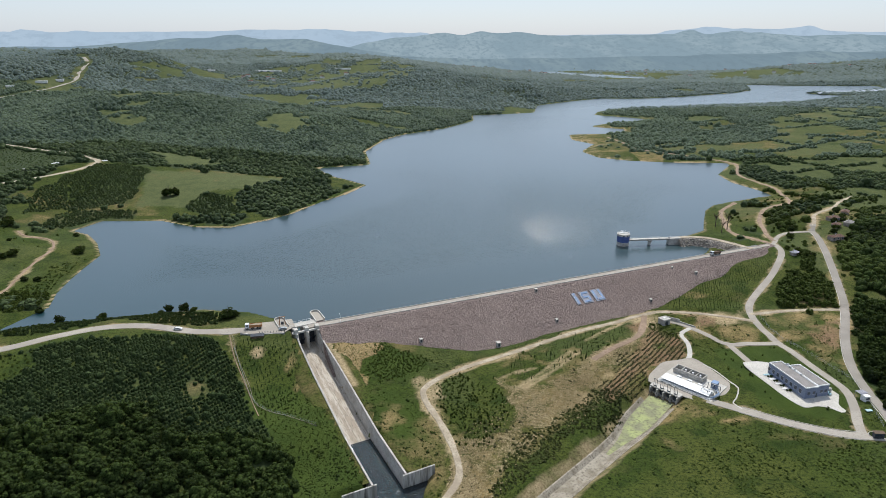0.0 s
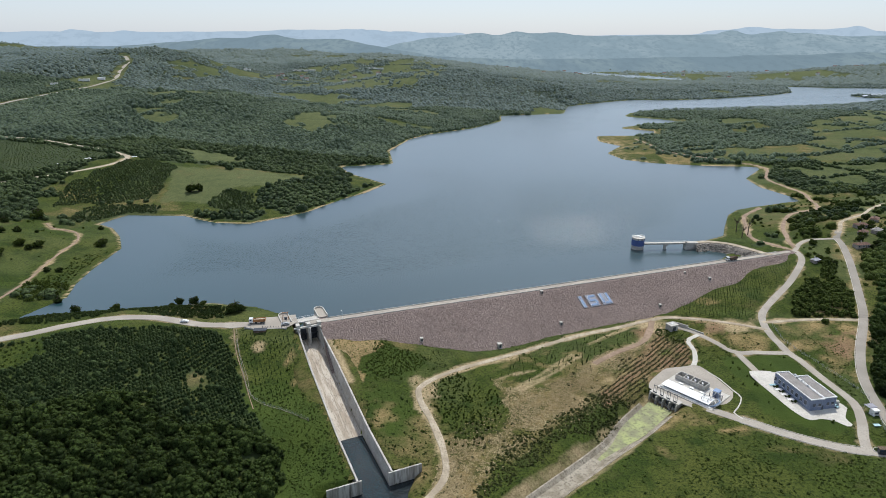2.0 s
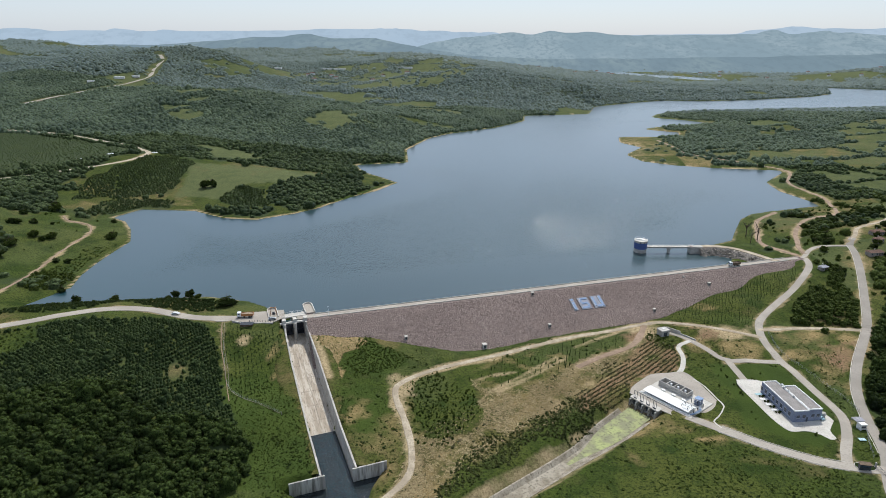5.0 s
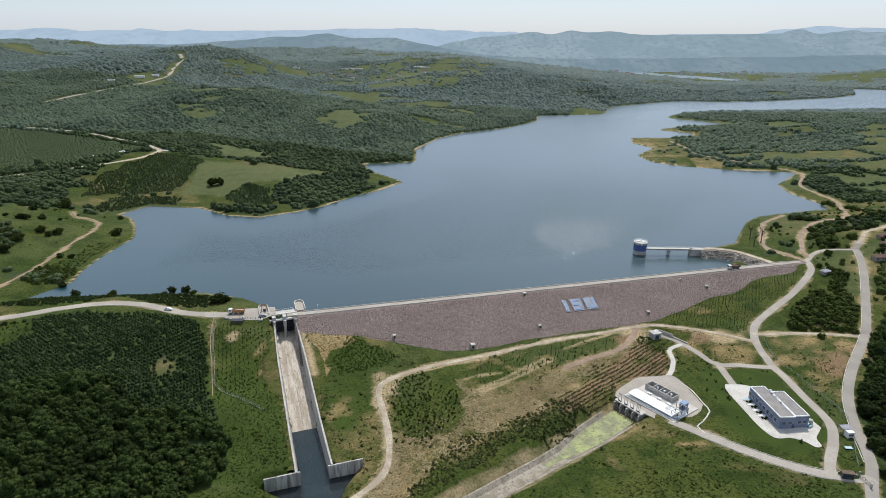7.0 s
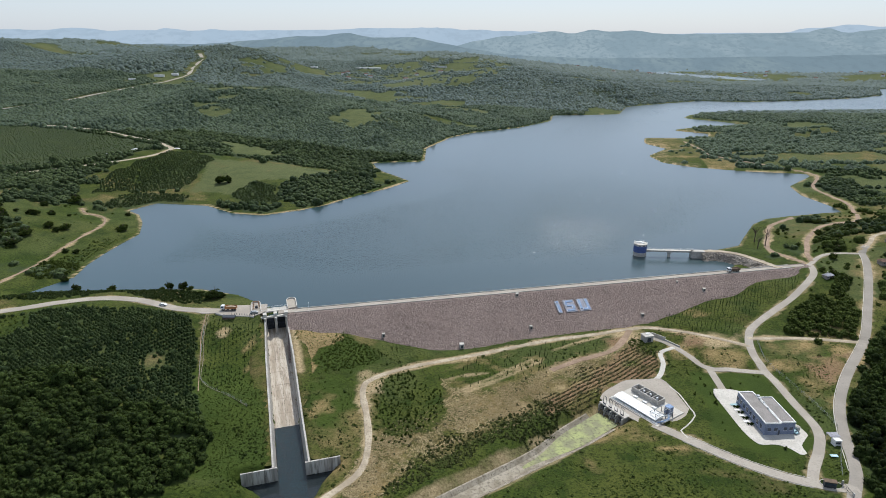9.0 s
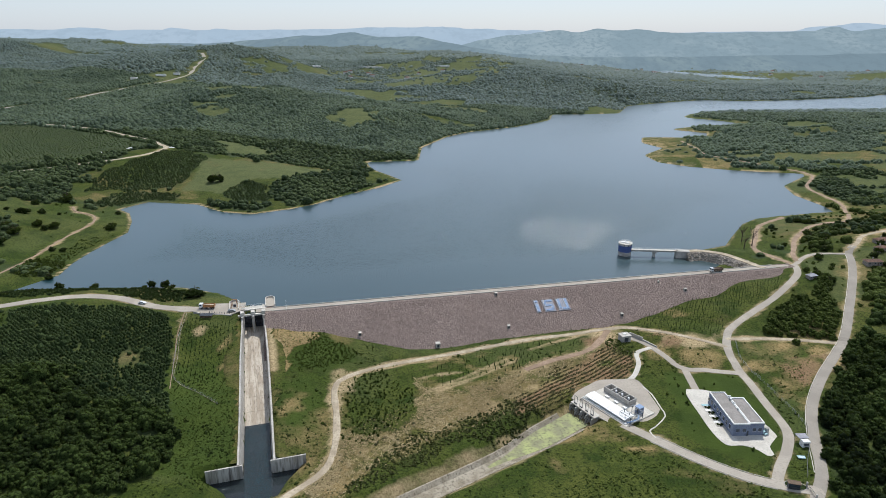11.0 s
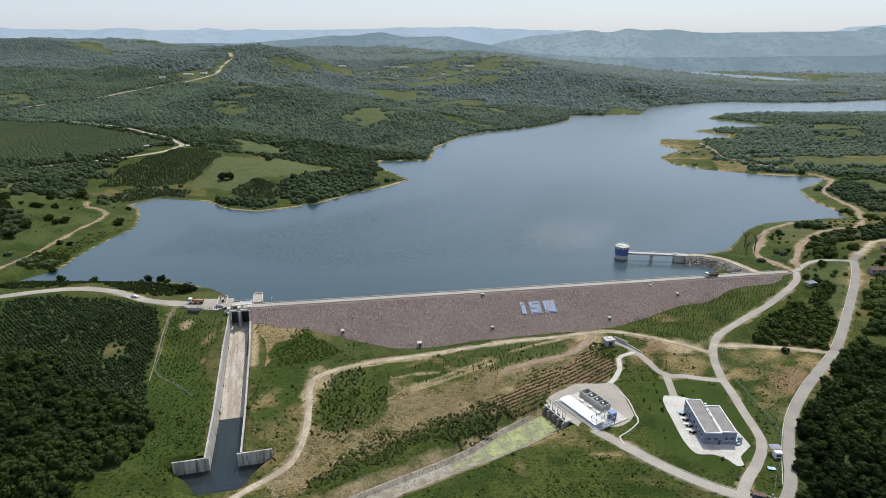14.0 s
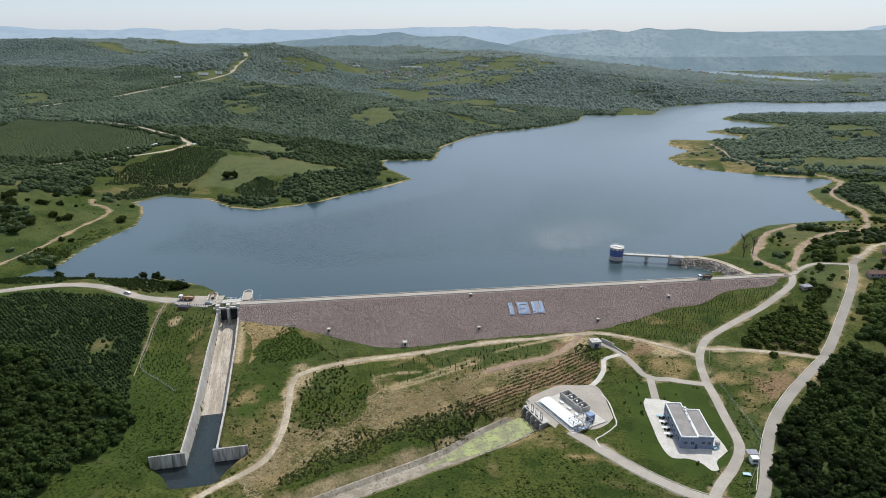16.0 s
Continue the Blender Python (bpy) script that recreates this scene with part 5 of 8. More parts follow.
def build_woods():
    # the near wood on the bank beside the spillway
    x, y, rng = spread(-270, -55, 110, 292, 3.6, 1)
    keep = inside(WEST_WOOD, x, y) & ~inside(OPEN_ROWS, x, y) & off_roads(x, y) & (x > -0.76 * y - 32) & (y > 132)
    x, y = x[keep], y[keep]
    old = smooth(236, 212, y + 0.1 * (x + 130) + 50 * rough(x, y, 45, 2, 61))
    stay = (old > 0.3) & (rng.uniform(0, 1, len(x)) < 0.93)
    x, y, old = x[stay], y[stay], old[stay]
    wide = 1.6 + 0.6 * old + rng.gamma(1.3, 0.65, len(x)) * old
    scatter("near_wood", x, y, wide, wide * rng.uniform(0.9, 1.6, len(x)), OAKS, OAK, "dense dark green oak wood on a slope")
    # planted rows of younger trees in its upper part
    a, b = (v.ravel() for v in np.meshgrid(np.arange(-90, 90, 1.7), np.arange(-90, 90, 2.5)))
    x, y = -150 + a * 0.42 - b * 0.907 + rng.uniform(-0.25, 0.25, a.shape), 240 + a * 0.907 + b * 0.42 + rng.uniform(-0.3, 0.3, a.shape)
    old = smooth(236, 212, y + 0.1 * (x + 130) + 50 * rough(x, y, 45, 2, 61))
    stay = inside(WEST_WOOD, x, y) & ~inside(OPEN_ROWS, x, y) & off_roads(x, y, 1.5) & (old < 0.5) & (rng.uniform(0, 1, len(x)) > 0.04 + 0.7 * (within([(-112, 243, 5, 8)], x, y) > 0.4))
    x, y = x[stay], y[stay]
    wide = rng.uniform(0.9, 1.2, len(x)) + 0.9 * (rng.uniform(0, 1, len(x)) < 0.05)
    scatter("young_wood", x, y, wide, wide * rng.uniform(1.1, 1.6, len(x)), SAPLINGS + ROUND[:4], YOUNG_OAK, "close rows of young dark green trees", "woods", 0.1)
    x, y, rng = rows(OPEN_ROWS, 60, 3.6, 2.6, 11, 0.25, 0.15)
    wide = rng.uniform(0.6, 1.1, len(x))
    scatter("shrub_rows", x, y, wide, wide * 1.1, TUFTS, BUSH, "open rows of small shrubs in green grass", "shrubs", 0.1)
    x, y, rng = spread(196, 330, 165, 375, 4.3, 2)
    keep = inside(EAST_WOOD, x, y) & ~inside(VILLAGE_WOOD, x, y) & off_roads(x, y, 1.6) & (x < 0.74 * y + 100)
    x, y = x[keep], y[keep]
    wide = rng.uniform(2.0, 2.8, len(x)) + rng.gamma(1.1, 0.5, len(x))
    scatter("roadside_wood", x, y, wide, wide * rng.uniform(1.1, 1.6, len(x)), OAKS, OAK, "dense dark wood beside the country road")
    x, y, rng = spread(200, 275, 335, 428, 3.6, 3)
    keep = inside(CLUMP, x, y) & off_roads(x, y, 2)
    wide = rng.uniform(1.6, 3.0, keep.sum())
    scatter("thicket", x[keep], y[keep], wide, wide * 1.2, OAKS, BUSH, "green thicket between two roads", "thicket")
    x, y, rng = spread(250, 435, 340, 545, 4.6, 5)
    keep = inside(VILLAGE_WOOD, x, y) & ~inside(GRASS_STRIP, x, y) & off_roads(x, y, 2.5) & (rough(x, y, 45, 2, 66) < 0.4)
    for hx, hy in ((322, 487), (314, 469), (301, 447), (327, 474), (350, 515)):
        keep &= np.hypot(x - hx, y - hy) > 5.5
    wide = rng.uniform(2.0, 3.0, keep.sum()) + rng.gamma(1.0, 0.4, keep.sum())
    scatter("village_wood", x[keep], y[keep], wide, wide * rng.uniform(1.0, 1.5, keep.sum()), ROUND, OAK, "dark broadleaf wood between the country road and fields", "woods")
    # trees below the village and hedges along its fields
    x, y, rng = spread(255, 440, 375, 680, 4.0, 6)
    grove = inside([(297, 437), (318, 452), (345, 455), (362, 478), (385, 500), (340, 420), (302, 385), (272, 388)], x, y)
    belt = np.zeros(x.shape, bool)
    for line in ([(276, 468), (289, 516), (314, 544)], [(297, 478), (328, 518), (359, 541)], [(345, 480), (377, 531), (413, 553)], [(395, 576), (369, 592), (339, 628)], [(403, 620), (403, 666), (370, 643)], [(359, 541), (395, 576), (430, 590)], [(258, 466), (266, 493), (293, 508), (318, 511), (356, 542)], [(300, 560), (330, 556), (365, 575)]):
        belt |= from_line(line, x, y)[0] + 6 * rough(x, y, 14, 2, 63) < 5
    keep = (grove | belt & (rng.uniform(0, 1, len(x)) < 0.75)) & off_roads(x, y, 3.0) & ~inside(LAKE, x, y)
    for hx, hy in ((322, 487), (314, 469), (301, 447), (327, 474), (350, 515)):
        keep &= np.hypot(x - hx, y - hy) > 9
    x, y = x[keep], y[keep]
    wide = rng.uniform(1.6, 2.6, len(x)) + rng.gamma(1.0, 0.4, len(x))
    scatter("village_grove", x, y, wide, wide * rng.uniform(1.0, 1.5, len(x)), ROUND, BUSH, "dark green trees and hedges round the village", "woods")
    # the lake's sides and the hills, thinner, coarser and in hazier leaf colours with distance
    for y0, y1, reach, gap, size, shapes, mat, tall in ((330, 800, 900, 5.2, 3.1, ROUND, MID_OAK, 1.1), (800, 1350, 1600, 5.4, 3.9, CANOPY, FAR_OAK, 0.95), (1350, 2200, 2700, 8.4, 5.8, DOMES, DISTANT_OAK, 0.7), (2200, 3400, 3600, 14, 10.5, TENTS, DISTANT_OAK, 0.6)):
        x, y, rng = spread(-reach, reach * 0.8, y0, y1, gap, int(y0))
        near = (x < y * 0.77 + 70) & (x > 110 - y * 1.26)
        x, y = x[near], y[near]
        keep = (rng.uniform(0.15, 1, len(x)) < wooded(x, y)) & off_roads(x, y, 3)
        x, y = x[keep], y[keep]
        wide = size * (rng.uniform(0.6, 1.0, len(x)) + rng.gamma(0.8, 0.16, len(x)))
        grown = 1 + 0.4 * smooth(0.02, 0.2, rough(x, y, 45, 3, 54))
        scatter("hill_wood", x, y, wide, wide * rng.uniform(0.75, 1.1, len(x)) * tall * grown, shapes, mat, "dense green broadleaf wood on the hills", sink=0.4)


build_woods()

# ---------------------------------------------------------------- spillway
def upright(x, y, z, degrees=0.0):
    return pose(x, y, z, 0, 0, degrees)


AXIS = Vector((CHUTE[1][0] - CHUTE[0][0], CHUTE[1][1] - CHUTE[0][1], 0))
CHUTE_LONG = AXIS.length
AXIS.normalize()
SPILL = Matrix(((-AXIS.y, -AXIS.x, 0, CHUTE[0][0]), (AXIS.x, -AXIS.y, 0, CHUTE[0][1]), (0, 0, 1, 0), (0, 0, 0, 1)))
WALL_TOP = ([0, 8, 16, 90, CHUTE_LONG], [5.0, 4.6, 2.0, -8.2, -9.0])


def strip(bm, x0, x1, stations, low, top):
    """A band between x0 and x1 that follows levels along the chute."""
    rings = []
    for a in stations:
        lo, hi = low(a), top(a)
        rings.append([bm.verts.new(p) for p in ((x0, -a, lo), (x1, -a, lo), (x1, -a, hi), (x0, -a, hi))])
    for f, g in zip(rings, rings[1:]):
        for i in range(4):
            bm.faces.new((f[i], f[(i + 1) % 4], g[(i + 1) % 4], g[i]))
    bm.faces.new(rings[0][::-1])
    bm.faces.new(rings[-1])
    bmesh.ops.recalc_face_normals(bm, faces=bm.faces[:])
    return bm


def leaning_wall(bm, side, stations, low, top):
    """A chute wall that leans back from the channel and is broad at its foot."""
    rings = []
    for a in stations:
        lean, lo, hi = float(np.interp(a, [9, 40, CHUTE_LONG], [0.0, 0.9, 1.2])), low(a), top(a)
        rings.append([bm.verts.new((side * (CHUTE_HALF + x), -a, z)) for x, z in ((0.0, lo), (lean, hi), (lean + 0.75, hi), (3.4, lo))])
    for f, g in zip(rings, rings[1:]):
        for i in range(4):
            bm.faces.new((f[i], f[(i + 1) % 4], g[(i + 1) % 4], g[i]))
    bm.faces.new(rings[0][::-1])
    bm.faces.new(rings[-1])
    bmesh.ops.recalc_face_normals(bm, faces=bm.faces[:])
    return bm


def build_spillway():
    spill = root("spillway", SPILL, "gated concrete spillway with a long stained chute", "spillway")
    floor = lambda a: float(chute_floor(np.array(a)))
    top = lambda a: float(np.interp(a, *WALL_TOP))
    # the floor in slabs, with joints between them
    cuts = np.linspace(2, 86, 9)
    for a, b in zip(cuts, cuts[1:]):
        for x0, x1 in ((-CHUTE_HALF, -0.06), (0.0, CHUTE_HALF)):
            part("chute_slab", strip(bmesh.new(), x0, x1, (a, b - 0.08), lambda v: floor(v) - 0.6, floor), CHUTE_FLOOR, spill)
    part("basin_floor", strip(bmesh.new(), -CHUTE_HALF, CHUTE_HALF, (86, CHUTE_LONG), lambda v: floor(v) - 0.6, floor), CHUTE_FLOOR, spill)
    for s in (-1, 1):
        joints = np.linspace(9, CHUTE_LONG - 0.72, 10)
        for a, b in zip(joints, joints[1:]):
            part("chute_wall", leaning_wall(bmesh.new(), s, np.linspace(a, b - 0.05, 4), lambda v: floor(v) - 1, top), CONCRETE, spill)
        # wing walls at the end, each in bays
        for k in range(3):
            bm = bmesh.new()
            w0, w1 = CHUTE_HALF + k * 4.7, CHUTE_HALF + (k + 1) * 4.7 - 0.06
            x0, x1 = sorted((s * w0, s * w1))
            block(bm, x0, x1, -CHUTE_LONG, -CHUTE_LONG + 0.7, -18.5, -9.0, 0.04)
            part("wing_wall", bm, STAINED, spill)
    bm = bmesh.new()
    for x in (-CHUTE_HALF - 1.0, -0.75, CHUTE_HALF - 0.5):
        pier = bmesh.new()
        outline = [(x, -9.5), (x + 0.75, -10.8), (x + 1.5, -9.5), (x + 1.5, 4), (x + 0.75, 5.4), (x, 4)]
        prism(pier, outline, -7, 5.4)
        part("pier", pier, CONCRETE, spill)
        cap = bmesh.new()
        block(cap, x - 0.25, x + 1.75, -8.5, -5.4, 5.4, 7.2, 0.08)
        part("hoist_house", cap, PALE_CONCRETE, spill, "small pale hoist house on the pier")
    bm.free()
    for x0, x1 in ((-CHUTE_HALF + 0.5, -0.75), (0.75, CHUTE_HALF - 0.5)):
        gate = part("gate", block(bmesh.new(), x0, x1, -3.4, -3.0, -5.2, 2.4, 0.04), DARK_STEEL, spill, "dark steel radial gate")
        for z in (-3.6, -1.4, 0.8):
            part("girder", block(bmesh.new(), x0, x1, -3.75, -3.42, z, z + 0.35, 0.03), DARK_STEEL, gate)
        for x in (x0 + 0.7, x1 - 0.7):
            arm = bmesh.new()
            rod(arm, (x, -3.6, -1.0), (x, -8.6, 1.8), 0.22)
            rod(arm, (x, -3.6, -3.2), (x, -8.6, 1.8), 0.22)
            part("gate_arm", arm, DARK_STEEL, gate)
    for y0, y1, z0, z1 in ((-1.4, 3.2, 5.0, 5.75), (-8.2, -7.0, 4.7, 5.6)):
        part("bridge_deck", block(bmesh.new(), -CHUTE_HALF - 2.5, CHUTE_HALF + 2.0, y0, y1, z0, z1, 0.05), PALE_CONCRETE, spill)
    for y in (-1.35, 3.1):
        rail = part("railing", rod(bmesh.new(), (-CHUTE_HALF - 2.5, y, 6.8), (CHUTE_HALF + 2.0, y, 6.8), 0.06), WHITE, spill, "white tube railing")
        for x in np.linspace(-CHUTE_HALF - 2.4, CHUTE_HALF + 1.9, 8):
            part("post", rod(bmesh.new(), (x, y, 5.7), (x, y, 6.8), 0.05, 6), WHITE, rail)
    m = bmesh.new()
    outline = [(-CHUTE_HALF + 0.01, -84.0), (CHUTE_HALF - 0.01, -84.0), (CHUTE_HALF - 0.01, -CHUTE_LONG - 0.01), (19, -CHUTE_LONG - 0.01), (19, -CHUTE_LONG - 17), (-21, -CHUTE_LONG - 17), (-21, -CHUTE_LONG - 0.01), (-CHUTE_HALF + 0.01, -CHUTE_LONG - 0.01)]
    face = m.faces.new([m.verts.new((x, y, -15.2)) for x, y in outline])
    face.normal_update()
    if face.normal.z < 0:
        face.normal_flip()
    m.transform(SPILL)
    basin = thing("basin_water", m, CHUTE_WATER, "dark ruffled water in the stilling basin", "water", kind="structure")
    basin.data.attributes.new("ruffle", "FLOAT", "POINT").data.foreach_set("value", [0.8] * len(basin.data.vertices))
    # wavelets on the basin
    rng = np.random.default_rng(15)
    n = 5200
    side, along = rng.uniform(-CHUTE_HALF + 0.4, CHUTE_HALF - 0.4, n), -rng.uniform(86, CHUTE_LONG + 15, n)
    slope, turn, size = rng.normal(0, 0.13, (n, 2)) + (0, 0.08), rng.uniform(0, 6.28, n), rng.uniform(0.07, 0.17, n)
    px, py = (np.stack([size * f(turn + k) for k in (0.0, 2.1, 4.2)], 1) for f in (np.cos, np.sin))
    x, y = SPILL[0][0] * side + SPILL[0][1] * along + SPILL[0][3], SPILL[1][0] * side + SPILL[1][1] * along + SPILL[1][3]
    me = bulk("wavelets", np.stack([px + x[:, None], py + y[:, None], px * slope[:, :1] + py * slope[:, 1:] - 15.14], 2).reshape(-1, 3), np.arange(3 * n).reshape(-1, 3), RIPPLE)
    tagged(new("wavelets", me), "small wavelets glinting in the stilling basin", "waves", kind="stuff")
    # rounded guide walls that reach into the lake on both sides of the gates
    for x in (-CHUTE_HALF - 4.8, CHUTE_HALF + 4.2):
        guide = root("guide_wall", SPILL @ pose(x, 4, 0), "rounded pale concrete guide wall by the gates", "wall", "spillway guide walls")
        curve = [(-2.6, -4)] + [(2.6 * math.cos(a), 6 + 3.2 * math.sin(a)) for a in np.linspace(math.pi, 0, 13)] + [(2.6, -4)]
        part("platform", prism(bmesh.new(), curve, -4, CREST - 0.1), ASPHALT, guide)
        pts = [Vector((px, py, CREST - 0.2)) for px, py in curve]
        part("rim", sweep(bmesh.new(), stations_of(pts), [(-0.2, -0.6), (-0.2, 1.0), (0.25, 1.0), (0.25, -0.6)]), PALE_CONCRETE, guide)


build_spillway()


def build_backfill():
    """Grassed earth filled up against the outside of the chute's walls."""
    for side in (-1, 1):
        rings = []
        for a in np.arange(10.0, CHUTE_LONG - 1.0, 2.0):
            top, lean = float(np.interp(a, *WALL_TOP)), float(np.interp(a, [9, 40, CHUTE_LONG], [0.0, 0.9, 1.2]))
            row = [SPILL @ Vector((side * (CHUTE_HALF + lean + 0.5), -a, top - 2.2)), SPILL @ Vector((side * (CHUTE_HALF + lean + 0.72), -a, top - 0.45 - 0.3 * noise.noise((a * 0.2, side, 0))))]
            for out in (4.0, 7.0, 10.5):
                p = SPILL @ Vector((side * (CHUTE_HALF + out), -a, 0))
                q = SPILL @ Vector((side * (CHUTE_HALF + 11), -a, 0))
                p.z = row[1].z + (ground_at(q.x, q.y) - 0.25 - row[1].z) * float(smooth(0.5, 10.5, out)) + 0.25 * noise.noise((p.x * 0.3, p.y * 0.3, 1))
                row.append(p)
            row.append(row[-1] - Vector((0, 0, 2.5)))
            rings.append(row)
        bm = bmesh.new()
        rings = [[bm.verts.new(p) for p in row] for row in rings]
        for f, g in zip(rings, rings[1:]):
            for i in range(len(f) - 1):
                bm.faces.new((f[i], f[i + 1], g[i + 1], g[i]) if side < 0 else (g[i], g[i + 1], f[i + 1], f[i]))
        bmesh.ops.recalc_face_normals(bm, faces=bm.faces[:])
        for f in bm.faces:
            if f.normal.z < -0.1:
                f.normal_flip()
        ob = thing("verge", bm, GROUND, "grassed earth filled up against the chute wall", "bank", kind="structure", smooth_=True)
        bare = np.zeros((len(ob.data.vertices), 4), np.float32)
        k = np.arange(len(bare))
        bare[:, 1] = (k % 6 < 3) * (side > 0) * (k // 6 < 24) * 0.9
        bare[:, 0] = 0.3
        ob.data.attributes.new("cover", "FLOAT_COLOR", "POINT").data.foreach_set("color", bare.ravel())


def ground_at(x, y):
    return float(height(np.array([x]), np.array([y]))[0])


build_backfill()


# ---------------------------------------------------------------- intake tower, bridge, rock bank
def ring_wall(bm, r, z0, z1, sides=32, flat=0.0):
    prism(bm, [(r * math.cos(a), r * math.sin(a)) for a in np.linspace(0, 2 * math.pi, sides, endpoint=False)], z0, z1)
    return bm


def build_tower():
    tower = root("intake_tower", upright(140.6, 455.0, 0, 8), "round concrete intake tower with a blue band", "tower")
    part("shaft", ring_wall(bmesh.new(), 4.6, -6, 3.6), CONCRETE, tower)
    part("blue_band", ring_wall(bmesh.new(), 4.75, 3.0, 7.6), BLUE_SIGN, tower, "broad blue painted band")
    part("upper_wall", ring_wall(bmesh.new(), 4.65, 7.61, 8.9), PALE_CONCRETE, tower)
    part("roof", ring_wall(bmesh.new(), 5.0, 8.91, 9.3), PALE_CONCRETE, tower)
    for a in np.linspace(0, 2 * math.pi, 14, endpoint=False):
        part("rail_post", rod(bmesh.new(), (4.7 * math.cos(a), 4.7 * math.sin(a), 9.3), (4.7 * math.cos(a), 4.7 * math.sin(a), 10.2), 0.05, 6), WHITE, tower)
    bm = bmesh.new()
    pts = [Vector((4.7 * math.cos(a), 4.7 * math.sin(a), 10.2)) for a in np.linspace(0, 2 * math.pi, 25)]
    for a, b in zip(pts, pts[1:]):
        rod(bm, a, b, 0.05, 5)
    part("top_rail", bm, WHITE, tower)
    for x, y, w in ((-1.6, 0.8, 1.3), (1.4, -1.0, 1.0), (0.8, 1.9, 0.8)):
        part("hatch", block(bmesh.new(), x - w, x + w, y - 0.9, y + 0.9, 9.3, 9.9, 0.06), WHITE, tower)
    for a in (250, 285, 320):
        window = block(bmesh.new(), 4.55, 4.85, -0.5, 0.5, 7.8, 8.6, 0.03, pose(0, 0, 0, 0, 0, a))
        part("window", window, DARK_STEEL, tower)
    # footbridge from the tower to the bank
    a, b = Vector((145.2, 453.2, 0)), Vector((184.0, 457.6, 0))
    d = (b - a).normalized()
    m = Matrix(((d.x, -d.y, 0, a.x), (d.y, d.x, 0, a.y), (0, 0, 1, 0), (0, 0, 0, 1)))
    length = (b - a).length
    bridge = root("footbridge", m, "narrow pale concrete footbridge to the intake tower", "bridge")
    part("deck", block(bmesh.new(), -0.5, length - 6, -1.5, 1.5, 4.7, 5.2, 0.05), PALE_CONCRETE, bridge)
    for y in (-1.2, 0.9):
        part("girder", block(bmesh.new(), -0.3, length - 6, y, y + 0.3, 3.9, 4.7, 0.03), CONCRETE, bridge)
        rail = part("railing", rod(bmesh.new(), (-0.3, y + 0.15, 6.2), (length - 4, y + 0.15, 6.2), 0.05, 6), WHITE, bridge)
        for x in np.linspace(0, length - 5, 15):
            part("post", rod(bmesh.new(), (x, y + 0.15, 5.2), (x, y + 0.15, 6.2), 0.04, 5), WHITE, rail)
    pier = part("pier", block(bmesh.new(), 15.4, 17.0, -1.2, 1.2, -6, 3.9, 0.15), CONCRETE, bridge)
    part("pier_head", block(bmesh.new(), 14.6, 17.8, -1.6, 1.6, 3.1, 3.9, 0.1), CONCRETE, pier)
    part("abutment", prism(bmesh.new(), [(length - 7.5, -2.4), (length + 2, -2.4), (length + 2, 2.4), (length - 7.5, 2.4)], -4, 5.2), CONCRETE, bridge)
    # rock bank that carries the path round the cove
    line = spline([(183, 457.5), (195, 460), (207, 455.5), (215, 447), (223, 435), (228, 428)], 2.0)
    pts = [Vector((p.x, p.y, 4.6 + 1.3 * smooth(0, 30, i))) for i, p in enumerate(line)]
    st = [(p, c, u) for p, c, u in stations_of(pts)]
    bank = bmesh.new()
    rings = []
    for p, c, u in st:
        shape = [(-12, -7.5), (-7.8, -4.4), (-5.4, -2.4), (-3.0, -0.1), (3.0, -0.1), (5.4, -2.4), (7.8, -4.4), (12, -7.5)]
        rings.append([bank.verts.new(p + c * (s + 0.5 * noise.noise((p.x, p.y + s, 1))) + u * (r + 0.35 * noise.noise((p.x * 0.7, s, p.y)))) for s, r in shape])
    for f, g in zip(rings, rings[1:]):
        for i in range(7):
            bank.faces.new((f[i], f[i + 1], g[i + 1], g[i]))
    bmesh.ops.recalc_face_normals(bank, faces=bank.faces[:])
    for f in bank.faces:
        if f.normal.z < 0:
            f.normal_flip()
    thing("rock_bank", bank, RIPRAP, "curved bank of pale riprap by the tower", "bank", kind="structure")
    thing("bank_path", sweep(bmesh.new(), [(p, c * 2.4, u) for p, c, u in st], [(-1, -0.2), (-0.95, 0.35), (0.95, 0.35), (1, -0.2)]), DIRT, "pale path on top of the rock bank", "path", kind="structure")
    return st


BANK = build_tower()


def build_rocks():
    """Loose stones: on the dam's face, the bank round the cove and along the face's foot."""
    rng = np.random.default_rng(5)
    shapes = []
    for k in range(6):
        v, f = clump_ball(70 + k, 1, 0.8)
        shapes.append((v, f))
    n = 11000
    a, z = rng.uniform(6, DAM_LONG - 2, n), rng.uniform(-12.5, CREST - 0.5, n)
    keep = z > np.interp(a, [0, 20, 60, 200, 240, DAM_LONG], [0, -5, -12.5, -12.5, -5, 2.5])
    a, z = a[keep], z[keep]
    p = np.array([DAM @ Vector((q, 3.6 + (CREST - w) * FACE, w)) for q, w in zip(a, z)])
    size = rng.gamma(2.0, 0.045, len(p)) + 0.08
    scatter("face_stones", p[:, 0], p[:, 1], size, size * 0.6, shapes, FACE_STONE, "loose grey-purple stones covering the dam's face", "rubble", 0.06, p[:, 2])
    pts = []
    for q, c, u in BANK:
        for _ in range(26):
            s = rng.uniform(3.2, 9.5) * rng.choice((-1, 1))
            pts.append(q + c * s + u * (-0.1 - (abs(s) - 3.0) * 0.92) + Vector((rng.uniform(-1, 1), rng.uniform(-1, 1), 0)))
    p = np.array(pts)
    size = rng.uniform(0.35, 0.9, len(p))
    scatter("riprap_stones", p[:, 0], p[:, 1], size, size * 0.8, shapes, RIPRAP, "pale rocks of the bank round the cove", "rubble", 0.2, p[:, 2])


build_rocks()


